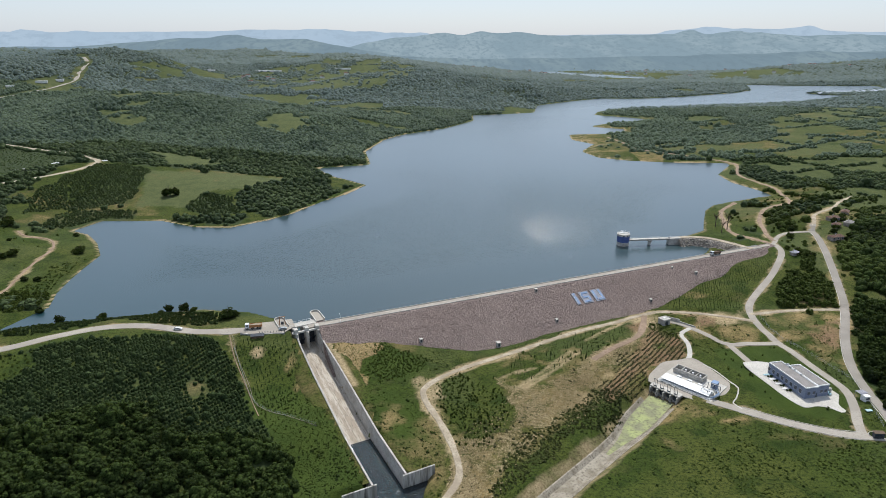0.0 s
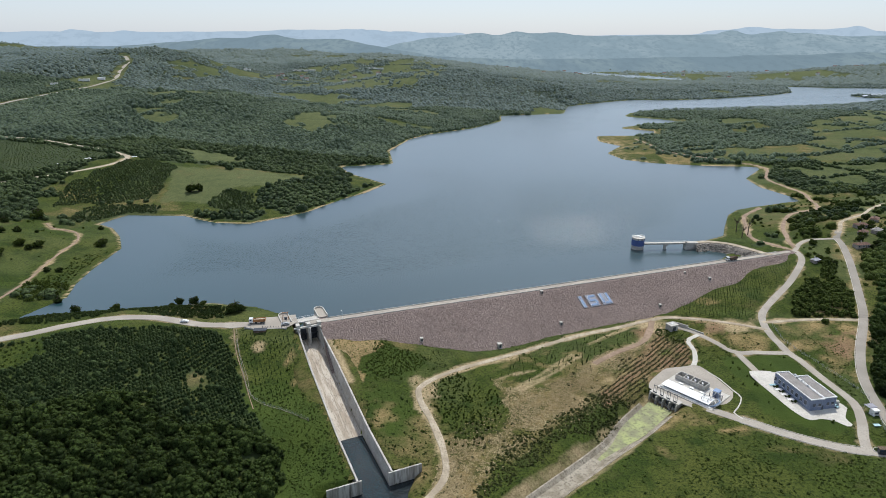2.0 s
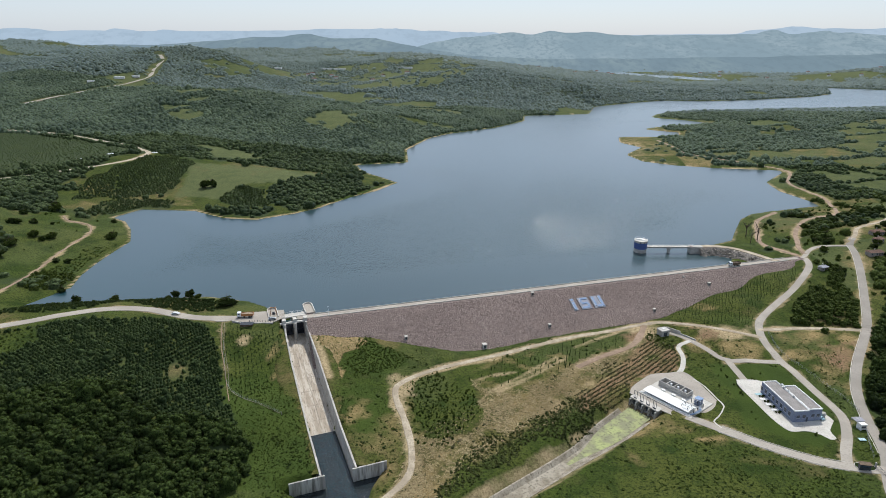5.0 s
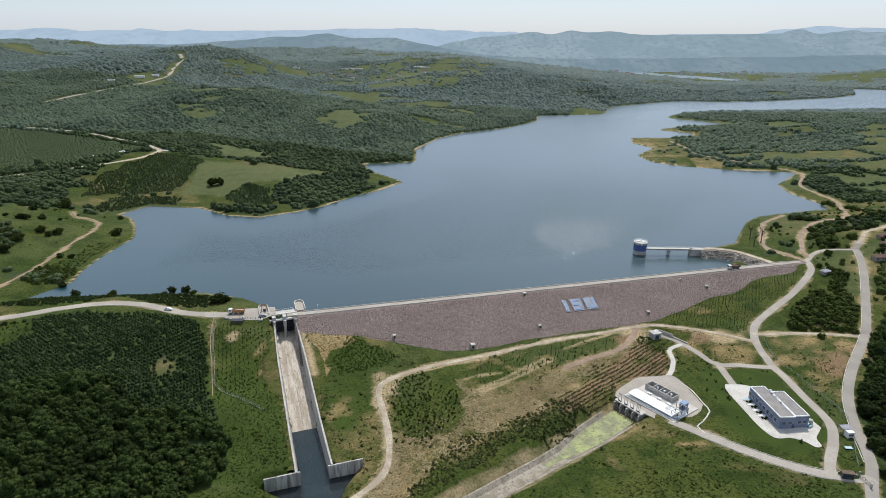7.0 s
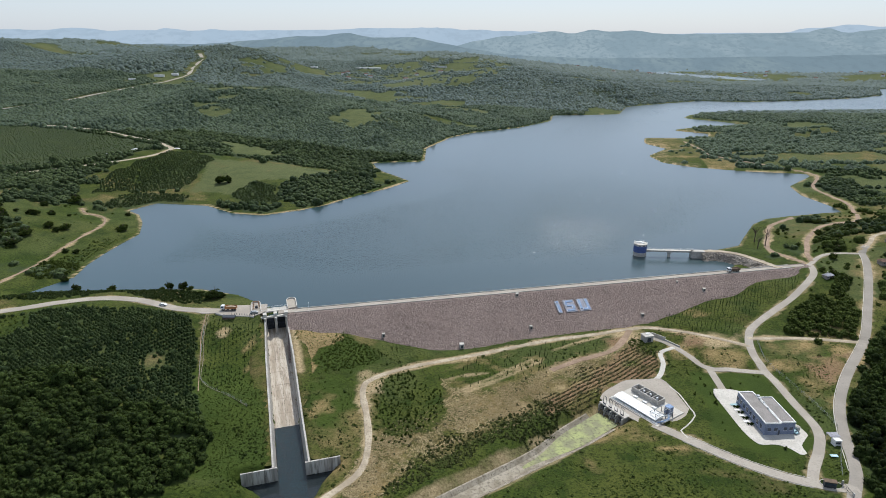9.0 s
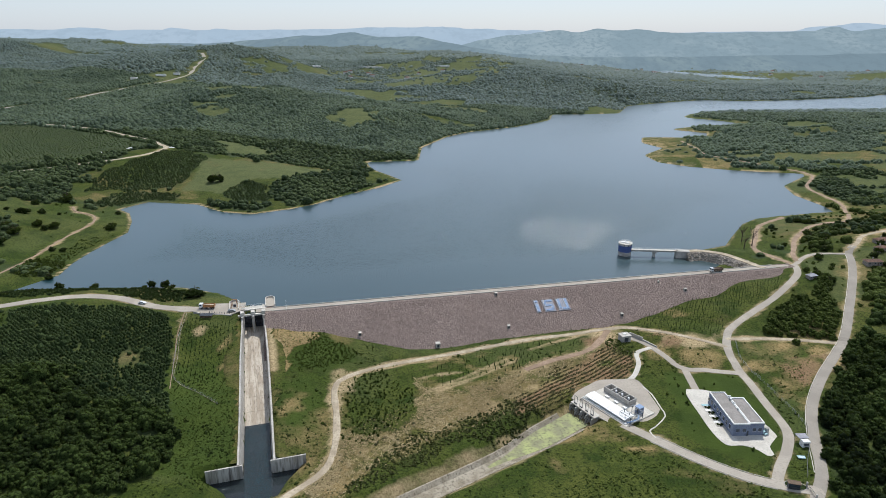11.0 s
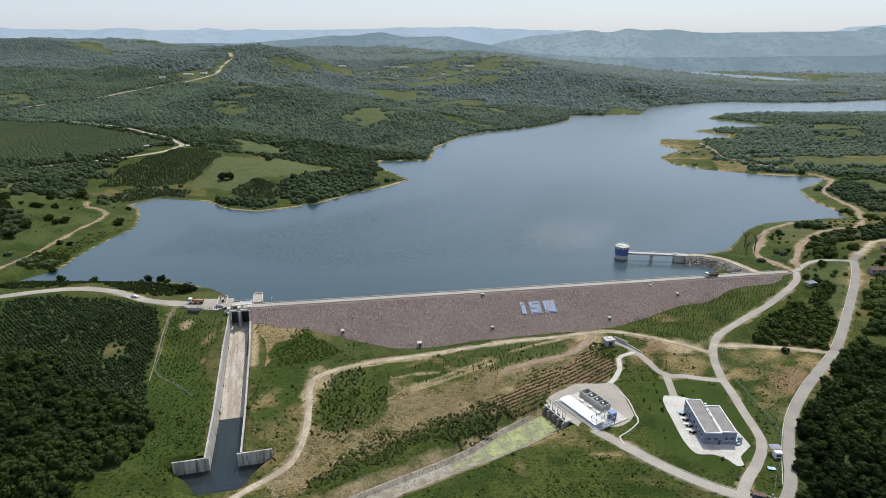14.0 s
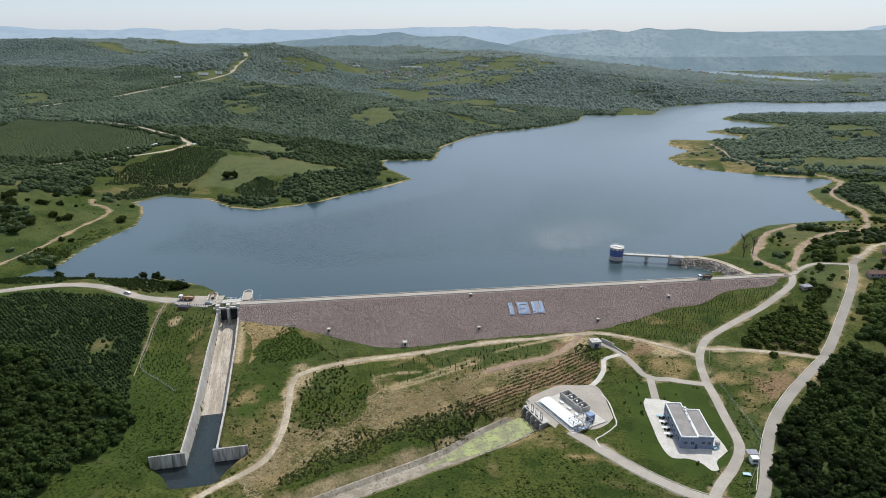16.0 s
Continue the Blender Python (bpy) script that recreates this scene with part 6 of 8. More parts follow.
# ---------------------------------------------------------------- small works on the dam
def build_boxes():
    for k, (x, z, w) in enumerate([(55.3, -3.6, 1.5), (97, -9.3, 2.2), (140, -5.8, 1.5), (211, -5.5, 1.5), (260.6, 0.9, 1.5), (138.8, 5.2, 1.5), (246, 4.6, 1.0)]):
        p = on_face(x, z)
        m = Matrix.Translation(p) @ DAM.to_3x3().to_4x4()
        box = root("instrument_box", m, "small concrete instrument hut on the rubble face", "hut", "instrument huts on the dam")
        part("body", block(bmesh.new(), -w / 2, w / 2, -w / 2, w / 2, -1.0, w * 0.95, 0.06), CONCRETE, box)
        part("lid", block(bmesh.new(), -w * 0.58, w * 0.58, -w * 0.58, w * 0.58, w * 0.95, w * 0.95 + 0.2, 0.04), PALE_CONCRETE, box)
        part("door", block(bmesh.new(), -w * 0.28, w * 0.28, w / 2, w / 2 + 0.06, -0.1, w * 0.75, 0.02), DARK_STEEL, box)


build_boxes()


def build_emblem():
    """Three plain blue shapes on pale panels, lying on the rubble face."""
    up = Vector((0, -FACE, 1)).normalized()
    out = Vector((0, 1, FACE)).normalized()
    base = DAM.to_3x3()
    basis = Matrix((base @ Vector((1, 0, 0)), base @ up, base @ out)).transposed().to_4x4()
    for x, bars, panel in ((160.4, [(0.25, 1.75, 0.2, 6.0), (0.25, 1.75, 7.1, 8.5)], (-0.4, 2.4, -0.4, 9.0)),
                           (165.6, [(0.4, 5.2, 0.3, 1.6), (4.4, 5.8, 1.61, 3.6), (0.9, 5.3, 3.61, 4.9), (0.4, 1.8, 4.91, 6.9), (1.0, 5.8, 6.91, 8.2)], (-0.4, 6.6, -0.4, 8.9)),
                           (174.4, [(0.3, 1.8, 1.2, 8.3), (4.7, 6.2, 0.3, 8.3), (1.81, 4.69, 0.3, 1.6)], (-0.4, 6.9, -0.4, 8.9))):
        m = Matrix.Translation(on_face(x, -1.9, 0.3)) @ basis
        sign = root("hillside_sign", m, "flat blue shape on a pale panel", "sign", "blue shapes on the dam")
        part("panel", block(bmesh.new(), panel[0], panel[1], panel[2], panel[3], -0.5, 0.1, 0.02), PANEL, sign, "grey worn backing panel")
        for x0, x1, y0, y1 in bars:
            stroke = part("blue_bar", block(bmesh.new(), x0, x1, y0, y1, 0.104, 0.4, 0.03), SIGN_BLUE, sign)
            part("pale_edge", block(bmesh.new(), x0 - 0.14, x0 - 0.003, y0, y1, 0.104, 0.44, 0.02), WHITE, stroke)


build_emblem()


def build_lamps():
    first = root("street_lamp", Matrix.Identity(4), "thin white lamp post on the crest", "lamp", "lamps along the crest")
    part("pole", rod(bmesh.new(), (0, 0, 0), (0, 0, 5.2), 0.09, 8, 0.06), WHITE, first)
    part("arm", rod(bmesh.new(), (0, 0, 5.1), (0, -1.1, 5.4), 0.05, 6), WHITE, first)
    part("lamp_head", block(bmesh.new(), -0.18, 0.18, -1.7, -0.9, 5.33, 5.5, 0.03), WHITE, first)
    part("base", block(bmesh.new(), -0.25, 0.25, -0.25, 0.25, 0, 0.3, 0.03), CONCRETE, first)
    spots = [DAM @ Matrix.Translation((x, 3.45, CREST - 0.05)) for x in np.arange(16, DAM_LONG - 12, 22.5)]
    first.matrix_basis = spots[0]
    for m in spots[1:]:
        copy_thing(first, m)


build_lamps()

# ---------------------------------------------------------------- the pumping building and its yard
def plate(name, outline, z, mat, label, category="pavement", thick=0.35, rounded=False):
    bm = prism(bmesh.new(), [(p.x, p.y) for p in spline(list(outline) + [outline[0]], 1.5)][:-1] if rounded else outline, z - thick, z)
    bmesh.ops.recalc_face_normals(bm, faces=bm.faces[:])
    return thing(name, bm, mat, label, category, kind="structure")


def build_building():
    g = -7.85
    d = Vector((0.205, -0.979, 0))
    m = Matrix(((-d.y, -d.x, 0, 165.4), (d.x, -d.y, 0, 274.9), (0, 0, 1, g), (0, 0, 0, 1)))
    # x across, y back along the length (minus y runs to the near end)
    plate("yard_paving", [(157.7, 285.3), (157.0, 279.3), (160, 264), (163, 251), (167, 243.7), (173.5, 244.6), (178.7, 242.8), (181.4, 239.6), (184.4, 240.7), (184.2, 245.9), (188.4, 252.8), (189, 255.9), (183.7, 270), (180.4, 277.5), (176, 282), (167, 286)], g, PALE_CONCRETE, "pale concrete yard round the building", rounded=True)
    house = root("pumping_building", m, "flat-roofed blue-grey building with white parapets", "building")
    for k, (x0, x1, y0, y1, top) in enumerate(((0, 6.9, -24.8, 0, 5.4), (7.0, 13.3, -24.4, -5.0, 5.6))):
        wall = part("wall", block(bmesh.new(), x0, x1, y0, y1, -0.3, top, 0.04), WALL_BLUE, house)
        part("roof", block(bmesh.new(), x0 + 0.4, x1 - 0.4, y0 + 0.4, y1 - 0.4, top + 0.004, top + 0.12, 0.02), ROOF_GREY, house, "grey gravel roof")
        bm = bmesh.new()
        for a in ((x0 - 0.08, x1 + 0.08, y0 - 0.08, y0 + 0.38), (x0 - 0.08, x1 + 0.08, y1 - 0.38, y1 + 0.08), (x0 - 0.08, x0 + 0.38, y0 + 0.38, y1 - 0.38), (x1 - 0.38, x1 + 0.08, y0 + 0.38, y1 - 0.38)):
            block(bm, *a, top + 0.003, top + 0.5, 0.03)
        part("parapet", bm, WHITE, house, "white parapet")
    for y in np.arange(-22.5, -1, 3.0):
        w = part("window", block(bmesh.new(), -0.06, 0.05, y, y + 1.5, 1.6, 3.6, 0.02), GLASS, house)
        part("window_frame", block(bmesh.new(), -0.09, -0.062, y - 0.12, y + 1.62, 1.48, 1.6, 0.01), WHITE, w)
        part("lintel", block(bmesh.new(), -0.09, -0.062, y - 0.12, y + 1.62, 3.6, 3.74, 0.01), WHITE, w)
    for x in (1.4, 4.2, 8.6, 11.0):
        y = -24.8 if x < 7 else -24.4
        w = part("window", block(bmesh.new(), x, x + 1.4, y - 0.06, y + 0.05, 2.0, 3.4, 0.02), GLASS, house)
        part("window_frame", block(bmesh.new(), x - 0.1, x + 1.5, y - 0.09, y - 0.062, 1.88, 2.0, 0.01), WHITE, w)
    part("door", block(bmesh.new(), 6.0, 6.8, -24.87, -24.78, 0, 2.3, 0.02), DARK_STEEL, house)
    for x, y, w in ((6.9, -6.4, 0.5), (7.1, -9.5, 0.4), (6.6, -14.0, 0.35), (7.3, -4.2, 0.6)):
        part("roof_vent", block(bmesh.new(), x - w, x + w, y - w, y + w, 5.6, 6.4, 0.05), STEEL, house)
    # pale slabs and planted beds along the long side
    for k, y in enumerate((-2.0, -6.2, -10.6, -15.0)):
        slab = root("entrance_slab", m @ pose(-1.9, y, 0), "pale entrance slab beside a planting bed" if k else "pale teal entrance slab by the building", "slab", "slabs by the building")
        part("tread", block(bmesh.new(), -1.8, 1.8, -0.7, 0.7, 0.0, 0.22, 0.03), WHITE if k else TEAL, slab)
        part("step", block(bmesh.new(), -2.3, -1.805, -0.6, 0.6, 0.0, 0.11, 0.02), PALE_CONCRETE, slab)
    for y in (-4.1, -8.4, -12.8, -17.2):
        bed = root("planting_bed", m @ pose(-1.9, y, 0), "small green planting bed with a stone kerb", "planter", "beds by the building")
        part("kerb", block(bmesh.new(), -1.7, 1.7, -1.2, 1.2, -0.1, 0.16, 0.03), CONCRETE, bed)
        v, f = TUFTS[0]
        bm = bmesh.new()
        for a, b in ((-0.9, 0.2), (0.1, -0.4), (0.9, 0.3)):
            for q in range(2):
                vv = [bm.verts.new(Vector(c) * 0.7 + Vector((a, b - 0.3 * q, 0.1))) for c in v]
                for t in f:
                    bm.faces.new([vv[i] for i in t])
        part("shrub", bm, BUSH, bed, "low green shrubs")
    tank = root("water_tank", m @ pose(15.8, -22.4, 0), "small grey cylindrical tank in the yard", "tank")
    part("drum", rod(bmesh.new(), (0, 0, 0), (0, 0, 2.4), 1.0, 20), STEEL, tank)
    part("lid", rod(bmesh.new(), (0, 0, 2.4), (0, 0, 2.7), 1.05, 20, 0.5), CONCRETE, tank)
    for k in range(3):
        rack = root("bike_rack", m @ pose(1.0 + k * 0.9, -29.0, 0), "thin steel hoop in the paving", "rack", "steel hoops")
        bm = bmesh.new()
        rod(bm, (0, 0, 0), (0, 0, 0.9), 0.05, 6)
        rod(bm, (0, 0, 0.9), (0, 1.6, 0.9), 0.05, 6)
        rod(bm, (0, 1.6, 0.9), (0, 1.6, 0), 0.05, 6)
        part("hoop", bm, STEEL, rack)
    return m


YARD = build_building()


# ---------------------------------------------------------------- vehicles
def car(m, paint, label, van=False):
    ob = root("car", m, label, "car", "parked cars")
    h = 1.9 if van else 1.42
    bm = bmesh.new()
    sect = [(-2.15, 0.35), (-2.2, 0.8), (-1.7, 0.95), (-1.0, h - 0.05), (0.9, h), (1.7 if van else 1.5, 0.98), (2.15, 0.85), (2.2, 0.35)]
    l, r = [bm.verts.new((y, -0.85, z)) for y, z in sect], [bm.verts.new((y, 0.85, z)) for y, z in sect]
    bm.faces.new(l)
    bm.faces.new(r[::-1])
    for i in range(len(sect)):
        bm.faces.new((l[i - 1], l[i], r[i], r[i - 1]))
    bmesh.ops.recalc_face_normals(bm, faces=bm.faces[:])
    bmesh.ops.bevel(bm, geom=bm.edges[:], offset=0.05, segments=1, affect="EDGES")
    part("body", bm, paint, ob)
    part("windscreen", block(bmesh.new(), -1.55, -1.12, -0.7, 0.7, 0.98, h - 0.12, 0.02, Matrix.Translation((-0.05, 0, 0.02))), GLASS, ob)
    for s in (-0.87, 0.83):
        part("side_window", block(bmesh.new(), -0.9, 1.0, s, s + 0.04, 0.98, h - 0.15, 0.01), GLASS, ob)
    for x in (-1.35, 1.35):
        for y in (-0.82, 0.82):
            wheel = part("wheel", rod(bmesh.new(), (x, y - 0.1, 0.32), (x, y + 0.1, 0.32), 0.32, 14), RUBBER, ob)
            part("rim", rod(bmesh.new(), (x, y - 0.11, 0.32), (x, y + 0.11, 0.32), 0.18, 10), STEEL, wheel)
    return ob


def truck(m, load, label):
    ob = root("dump_truck", m, label, "truck", "dump trucks")
    part("chassis", block(bmesh.new(), -4.0, 4.0, -0.5, 0.5, 0.7, 1.1, 0.04), DARK_STEEL, ob)
    cab = part("cab", block(bmesh.new(), -4.3, -2.3, -1.2, 1.2, 0.8, 3.1, 0.18), CAR_WHITE, ob, "white cab")
    part("windscreen", block(bmesh.new(), -4.34, -4.27, -1.0, 1.0, 1.9, 2.8, 0.02), GLASS, cab)
    for y in (-1.22, 1.17):
        part("side_window", block(bmesh.new(), -3.9, -2.8, y, y + 0.05, 1.9, 2.7, 0.02), GLASS, cab)
    tub = bmesh.new()
    block(tub, -2.0, 4.4, -1.25, 1.25, 1.15, 1.3, 0.03)
    for a in ((-2.0, 4.4, -1.25, -1.13), (-2.0, 4.4, 1.13, 1.25), (-2.0, -1.88, -1.13, 1.13), (4.28, 4.4, -1.13, 1.13)):
        block(tub, *a, 1.3, 2.6, 0.02)
    part("tipper", tub, ORANGE if load is DIRT else BROWN, ob)
    heap = bmesh.new()
    bmesh.ops.create_grid(heap, x_segments=9, y_segments=5, size=1)
    for v in heap.verts:
        v.co = Vector((1.2 + v.co.x * 2.95, v.co.y * 1.08, 2.1 + 0.6 * (1 - v.co.x ** 2) * (1 - v.co.y ** 2) + 0.2 * noise.noise(v.co * 3)))
    part("load", heap, load, ob, "heap of earth")
    for x in (-3.2, -0.6, 2.0, 3.3):
        for y in (-1.05, 1.05):
            wheel = part("wheel", rod(bmesh.new(), (x, y - 0.2, 0.5), (x, y + 0.2, 0.5), 0.5, 16), RUBBER, ob)
            part("rim", rod(bmesh.new(), (x, y - 0.21, 0.5), (x, y + 0.21, 0.5), 0.26, 10), STEEL, wheel)
    return ob



truck(DAM @ pose(291.0, 0.6, CREST + 0.03), BROWN, "white-cabbed dump truck with a brown load on the crest road")
truck(upright(-101.5, 297.0, 5.98, 12), DIRT, "white-cabbed truck with an orange tipper on the forecourt")
car(upright(-85.5, 295.6, 5.98, 20), STEEL, "silver car parked on the spillway forecourt")
car(upright(-140.8, 293.9, ground_at(-140.8, 293.9) + 0.2, 4), CAR_WHITE, "small white car on the bank road")
car(upright(300.0, 447.0, ground_at(300, 447) + 0.1, 60), CAR_WHITE, "white car parked beside the village road")
car(YARD @ pose(13.6, -23.0, 0, 0, 0, 115), TEAL, "pale blue car parked by the building")
plate("forecourt", [(-107, 292.5), (-100, 290.6), (-84, 292.6), (-80, 300), (-84, 309), (-92, 306), (-106, 302.5)], 5.96, ASPHALT, "pale asphalt forecourt beside the spillway")


def build_forecourt():
    shed = root("dark_shed", upright(-97.5, 289.6, 3.2, 10), "low dark shed against the forecourt wall", "shed")
    part("body", block(bmesh.new(), -3.2, 3.2, -1.5, 1.5, -1.5, 2.6, 0.05), BROWN, shed)
    part("roof", block(bmesh.new(), -3.5, 3.5, -1.8, 1.7, 2.6, 2.8, 0.04), DARK_STEEL, shed)
    hoist = root("hoist_frame", upright(-87.5, 302.5, 5.96, 20), "rusty steel hoist frame by the gates", "hoist")
    for s in (-1.6, 1.6):
        bm = bmesh.new()
        rod(bm, (s, -1.4, 0), (s * 0.7, 0, 4.2), 0.14, 6)
        rod(bm, (s, 1.4, 0), (s * 0.7, 0, 4.2), 0.14, 6)
        part("leg", bm, ORANGE, hoist)
    part("beam", rod(bmesh.new(), (-1.7, 0, 4.2), (1.7, 0, 4.2), 0.2, 8), ORANGE, hoist)
    part("winch", block(bmesh.new(), -0.7, 0.7, -0.6, 0.6, 0.1, 1.3, 0.1), DARK_STEEL, hoist)
    first = root("bollard", upright(-97, 291.8, 5.9), "short dark bollard at the forecourt's edge", "bollard", "bollards")
    part("post", rod(bmesh.new(), (0, 0, 0), (0, 0, 1.0), 0.16, 8, 0.12), DARK_STEEL, first)
    for k in range(1, 10):
        copy_thing(first, upright(-97 + k * 1.45, 291.8 + k * 0.13, 5.9))
    wall = bmesh.new()
    prism(wall, [(-107.2, 291.8), (-100, 289.9), (-84, 291.9), (-84, 292.5), (-100, 290.5), (-107, 292.4)], 1.5, 5.9)
    thing("retaining_wall", wall, CONCRETE, "low concrete wall under the forecourt", "wall", kind="structure")


build_forecourt()


# ---------------------------------------------------------------- pump station, weir and canal
def build_station():
    g = -10.25
    plate("station_yard", [(103.5, 270.5), (106, 276.5), (112, 284), (117.4, 289.5), (126, 292), (134.5, 294), (138.5, 288), (140.5, 281), (143.5, 270), (144, 263), (138, 252), (131, 247.5), (126, 249.5), (114, 258.5)], g, ASPHALT, "pale asphalt yard of the pump station", rounded=True)
    d = Vector((0.70, -0.714, 0))
    m = Matrix(((d.x, -d.y, 0, 112.2), (d.y, d.x, 0, 269.5), (0, 0, 1, g), (0, 0, 0, 1)))
    # x along the station towards the near end, y across to its back
    st = root("pump_station", m, "white-roofed pump station on a concrete slab", "building")
    part("slab", block(bmesh.new(), -4.2, 23.5, -2.0, 17.0, -0.2, 0.45, 0.05), PALE_CONCRETE, st)
    part("wall", block(bmesh.new(), -2.2, 21.0, 0.3, 4.6, 0.45, 1.9, 0.04), WHITE, st)
    roof = bmesh.new()
    arc = [(-0.9, 1.75), (-0.8, 1.95), (0.8, 2.35), (2.4, 2.5), (4.0, 2.35), (5.6, 1.95), (5.7, 1.75)]
    ends = [[roof.verts.new((x, y, z)) for y, z in arc] for x in (-2.6, 21.4)]
    for i in range(len(arc)):
        roof.faces.new((ends[0][i - 1], ends[0][i], ends[1][i], ends[1][i - 1]))
    roof.faces.new(ends[0][::-1])
    roof.faces.new(ends[1])
    bmesh.ops.recalc_face_normals(roof, faces=roof.faces[:])
    part("roof", roof, WHITE, st, "long white curved roof")
    for x in np.arange(-2.0, 20.0, 2.9):
        part("roof_rib", block(bmesh.new(), x, x + 0.12, -0.8, 4.9, 1.7, 1.745, 0.01), STEEL, st)
        part("window", block(bmesh.new(), x + 0.5, x + 2.0, 0.22, 0.32, 0.9, 1.6, 0.02), GLASS, st)
    for x, y in ((1.5, 8.0), (7.0, 8.0), (12.5, 7.8)):
        part("roof_hatch", block(bmesh.new(), x, x + 2.2, y, y + 1.3, 0.45, 1.1, 0.06), WHITE, st)
    bays = root("filter_bays", m @ pose(-2.0, 11.2, 0.45), "row of three open concrete bays with machines", "basin")
    for y in (0, 4.7):
        part("long_wall", block(bmesh.new(), 0, 15.5, y, y + 0.4, 0, 2.6, 0.03), CONCRETE, bays)
    for x in (0, 3.75, 7.5, 11.3, 15.1):
        part("cross_wall", block(bmesh.new(), x, x + 0.4, 0.4, 4.7, 0, 2.58, 0.03), CONCRETE, bays)
    for x in (5.4, 9.2, 13.0):
        pump = part("machine", block(bmesh.new(), x - 0.7, x + 0.7, 1.6, 3.4, 0, 1.6, 0.15), DARK_STEEL, bays)
        part("motor", rod(bmesh.new(), (x, 2.5, 1.6), (x, 2.5, 2.5), 0.5, 12), CAR_WHITE, pump)
    frame_ = root("pipe_frame", m @ pose(16.5, 1.0, 0.1), "steel pipe frame with bent pipes", "pipework")
    for x in (0.5, 3.5, 6.5):
        for y in (0, 3.0, 8.2):
            part("post", rod(bmesh.new(), (x, y, 0), (x, y, 3.4), 0.14, 8), DARK_STEEL, frame_)
    for y in (0, 3.0, 8.2):
        part("beam", rod(bmesh.new(), (0.4, y, 3.4), (6.6, y, 3.4), 0.14, 8), STEEL, frame_)
    for x in (0.5, 3.5, 6.5):
        part("cross_beam", rod(bmesh.new(), (x, 0, 3.4), (x, 8.2, 3.4), 0.12, 8), STEEL, frame_)
    for k in range(3):
        bm = bmesh.new()
        pts = [Vector((4.5 + k * 0.9, -1.5 + 0.6 * k, 0.5)), Vector((6.5 + k * 0.6, 0.5, 1.6)), Vector((6.9 + k * 0.5, 4.0, 1.8)), Vector((5.0, 7.0 + k * 0.5, 1.2))]
        line = [Vector(p) for p in spline3(pts)]
        for a, b in zip(line, line[1:]):
            rod(bm, a, b, 0.3, 8)
        part("pipe", bm, SIGN_BLUE if k == 1 else STEEL, frame_)
    tank = part("tank", block(bmesh.new(), 1.6, 4.4, 8.6, 11.6, 0, 3.6, 0.1), WALL_BLUE, frame_, "blue-grey steel tank")
    part("tank_rim", block(bmesh.new(), 1.5, 4.5, 8.5, 11.7, 3.61, 3.8, 0.05), SIGN_BLUE, tank)
    for y in (-1.2, -0.5):
        pipe = root("long_pipe", m @ pose(0, y, 0.75), "long pale pipe along the pump station", "pipe", "pipes along the station")
        part("tube", rod(bmesh.new(), (-3.5, 0, 0), (22.5, 0, 0), 0.22, 10), WHITE, pipe)
        for x in np.arange(0, 25, 4.0):
            part("saddle", block(bmesh.new(), x, x + 0.4, -0.3, 0.3, -0.32, -0.05, 0.02), CONCRETE, pipe)
    # weir at the head of the canal
    a, b = Vector((105.2, 267.0, 0)), Vector((113.8, 257.6, 0))
    d = (b - a).normalized()
    w = Matrix(((d.x, -d.y, 0, a.x), (d.y, d.x, 0, a.y), (0, 0, 1, g), (0, 0, 0, 1)))
    length = (b - a).length
    weir = root("weir", w, "concrete weir with steel gate frames over the canal", "weir")
    part("sill", block(bmesh.new(), -1.5, length + 1.5, -0.6, 2.0, -5.6, -3.2, 0.05), CONCRETE, weir)
    part("deck", block(bmesh.new(), -1.5, length + 1.5, -1.4, 2.0, -0.5, 0.1, 0.04), PALE_CONCRETE, weir)
    part("back_wall", block(bmesh.new(), -1.5, length + 1.5, 2.004, 2.5, -5.6, 0.05, 0.04), CONCRETE, weir)
    for x in np.linspace(-1.0, length + 0.4, 5):
        part("pier", block(bmesh.new(), x, x + 0.6, -2.6, 1.9, -5.5, -0.5, 0.05), CONCRETE, weir)
    for x in np.linspace(0.2, length - 1.8, 4):
        gate = bmesh.new()
        for s in (0, 1.7):
            rod(gate, (x + s, -0.6, 0.1), (x + s, -0.6, 4.0), 0.1, 6)
        rod(gate, (x, -0.6, 4.0), (x + 1.7, -0.6, 4.0), 0.12, 6)
        f = part("gate_frame", gate, DARK_STEEL, weir)
        part("gate_leaf", block(bmesh.new(), x + 0.1, x + 1.6, -0.75, -0.62, -3.2, 0.6, 0.02), DARK_STEEL, f)
        part("spindle", rod(bmesh.new(), (x + 0.85, -0.68, 0.6), (x + 0.85, -0.68, 4.4), 0.06, 6), STEEL, f)
    rack = bmesh.new()
    for x in np.linspace(0, length, 12):
        rod(rack, (x, -5.2, -5.0), (x, -2.4, -0.6), 0.07, 5)
    part("trash_rack", rack, DARK_STEEL, weir, "slanting steel bars")


def spline3(points, n=6):
    p = [2 * points[0] - points[1]] + points + [2 * points[-1] - points[-2]]
    out = []
    for a, b, c, d in zip(p, p[1:], p[2:], p[3:]):
        for i in range(n):
            t = i / n
            out.append(0.5 * (2 * b + (c - a) * t + (2 * a - 5 * b + 4 * c - d) * t * t + (3 * b - a - 3 * c + d) * t ** 3))
    return out + [points[-1]]


build_station()


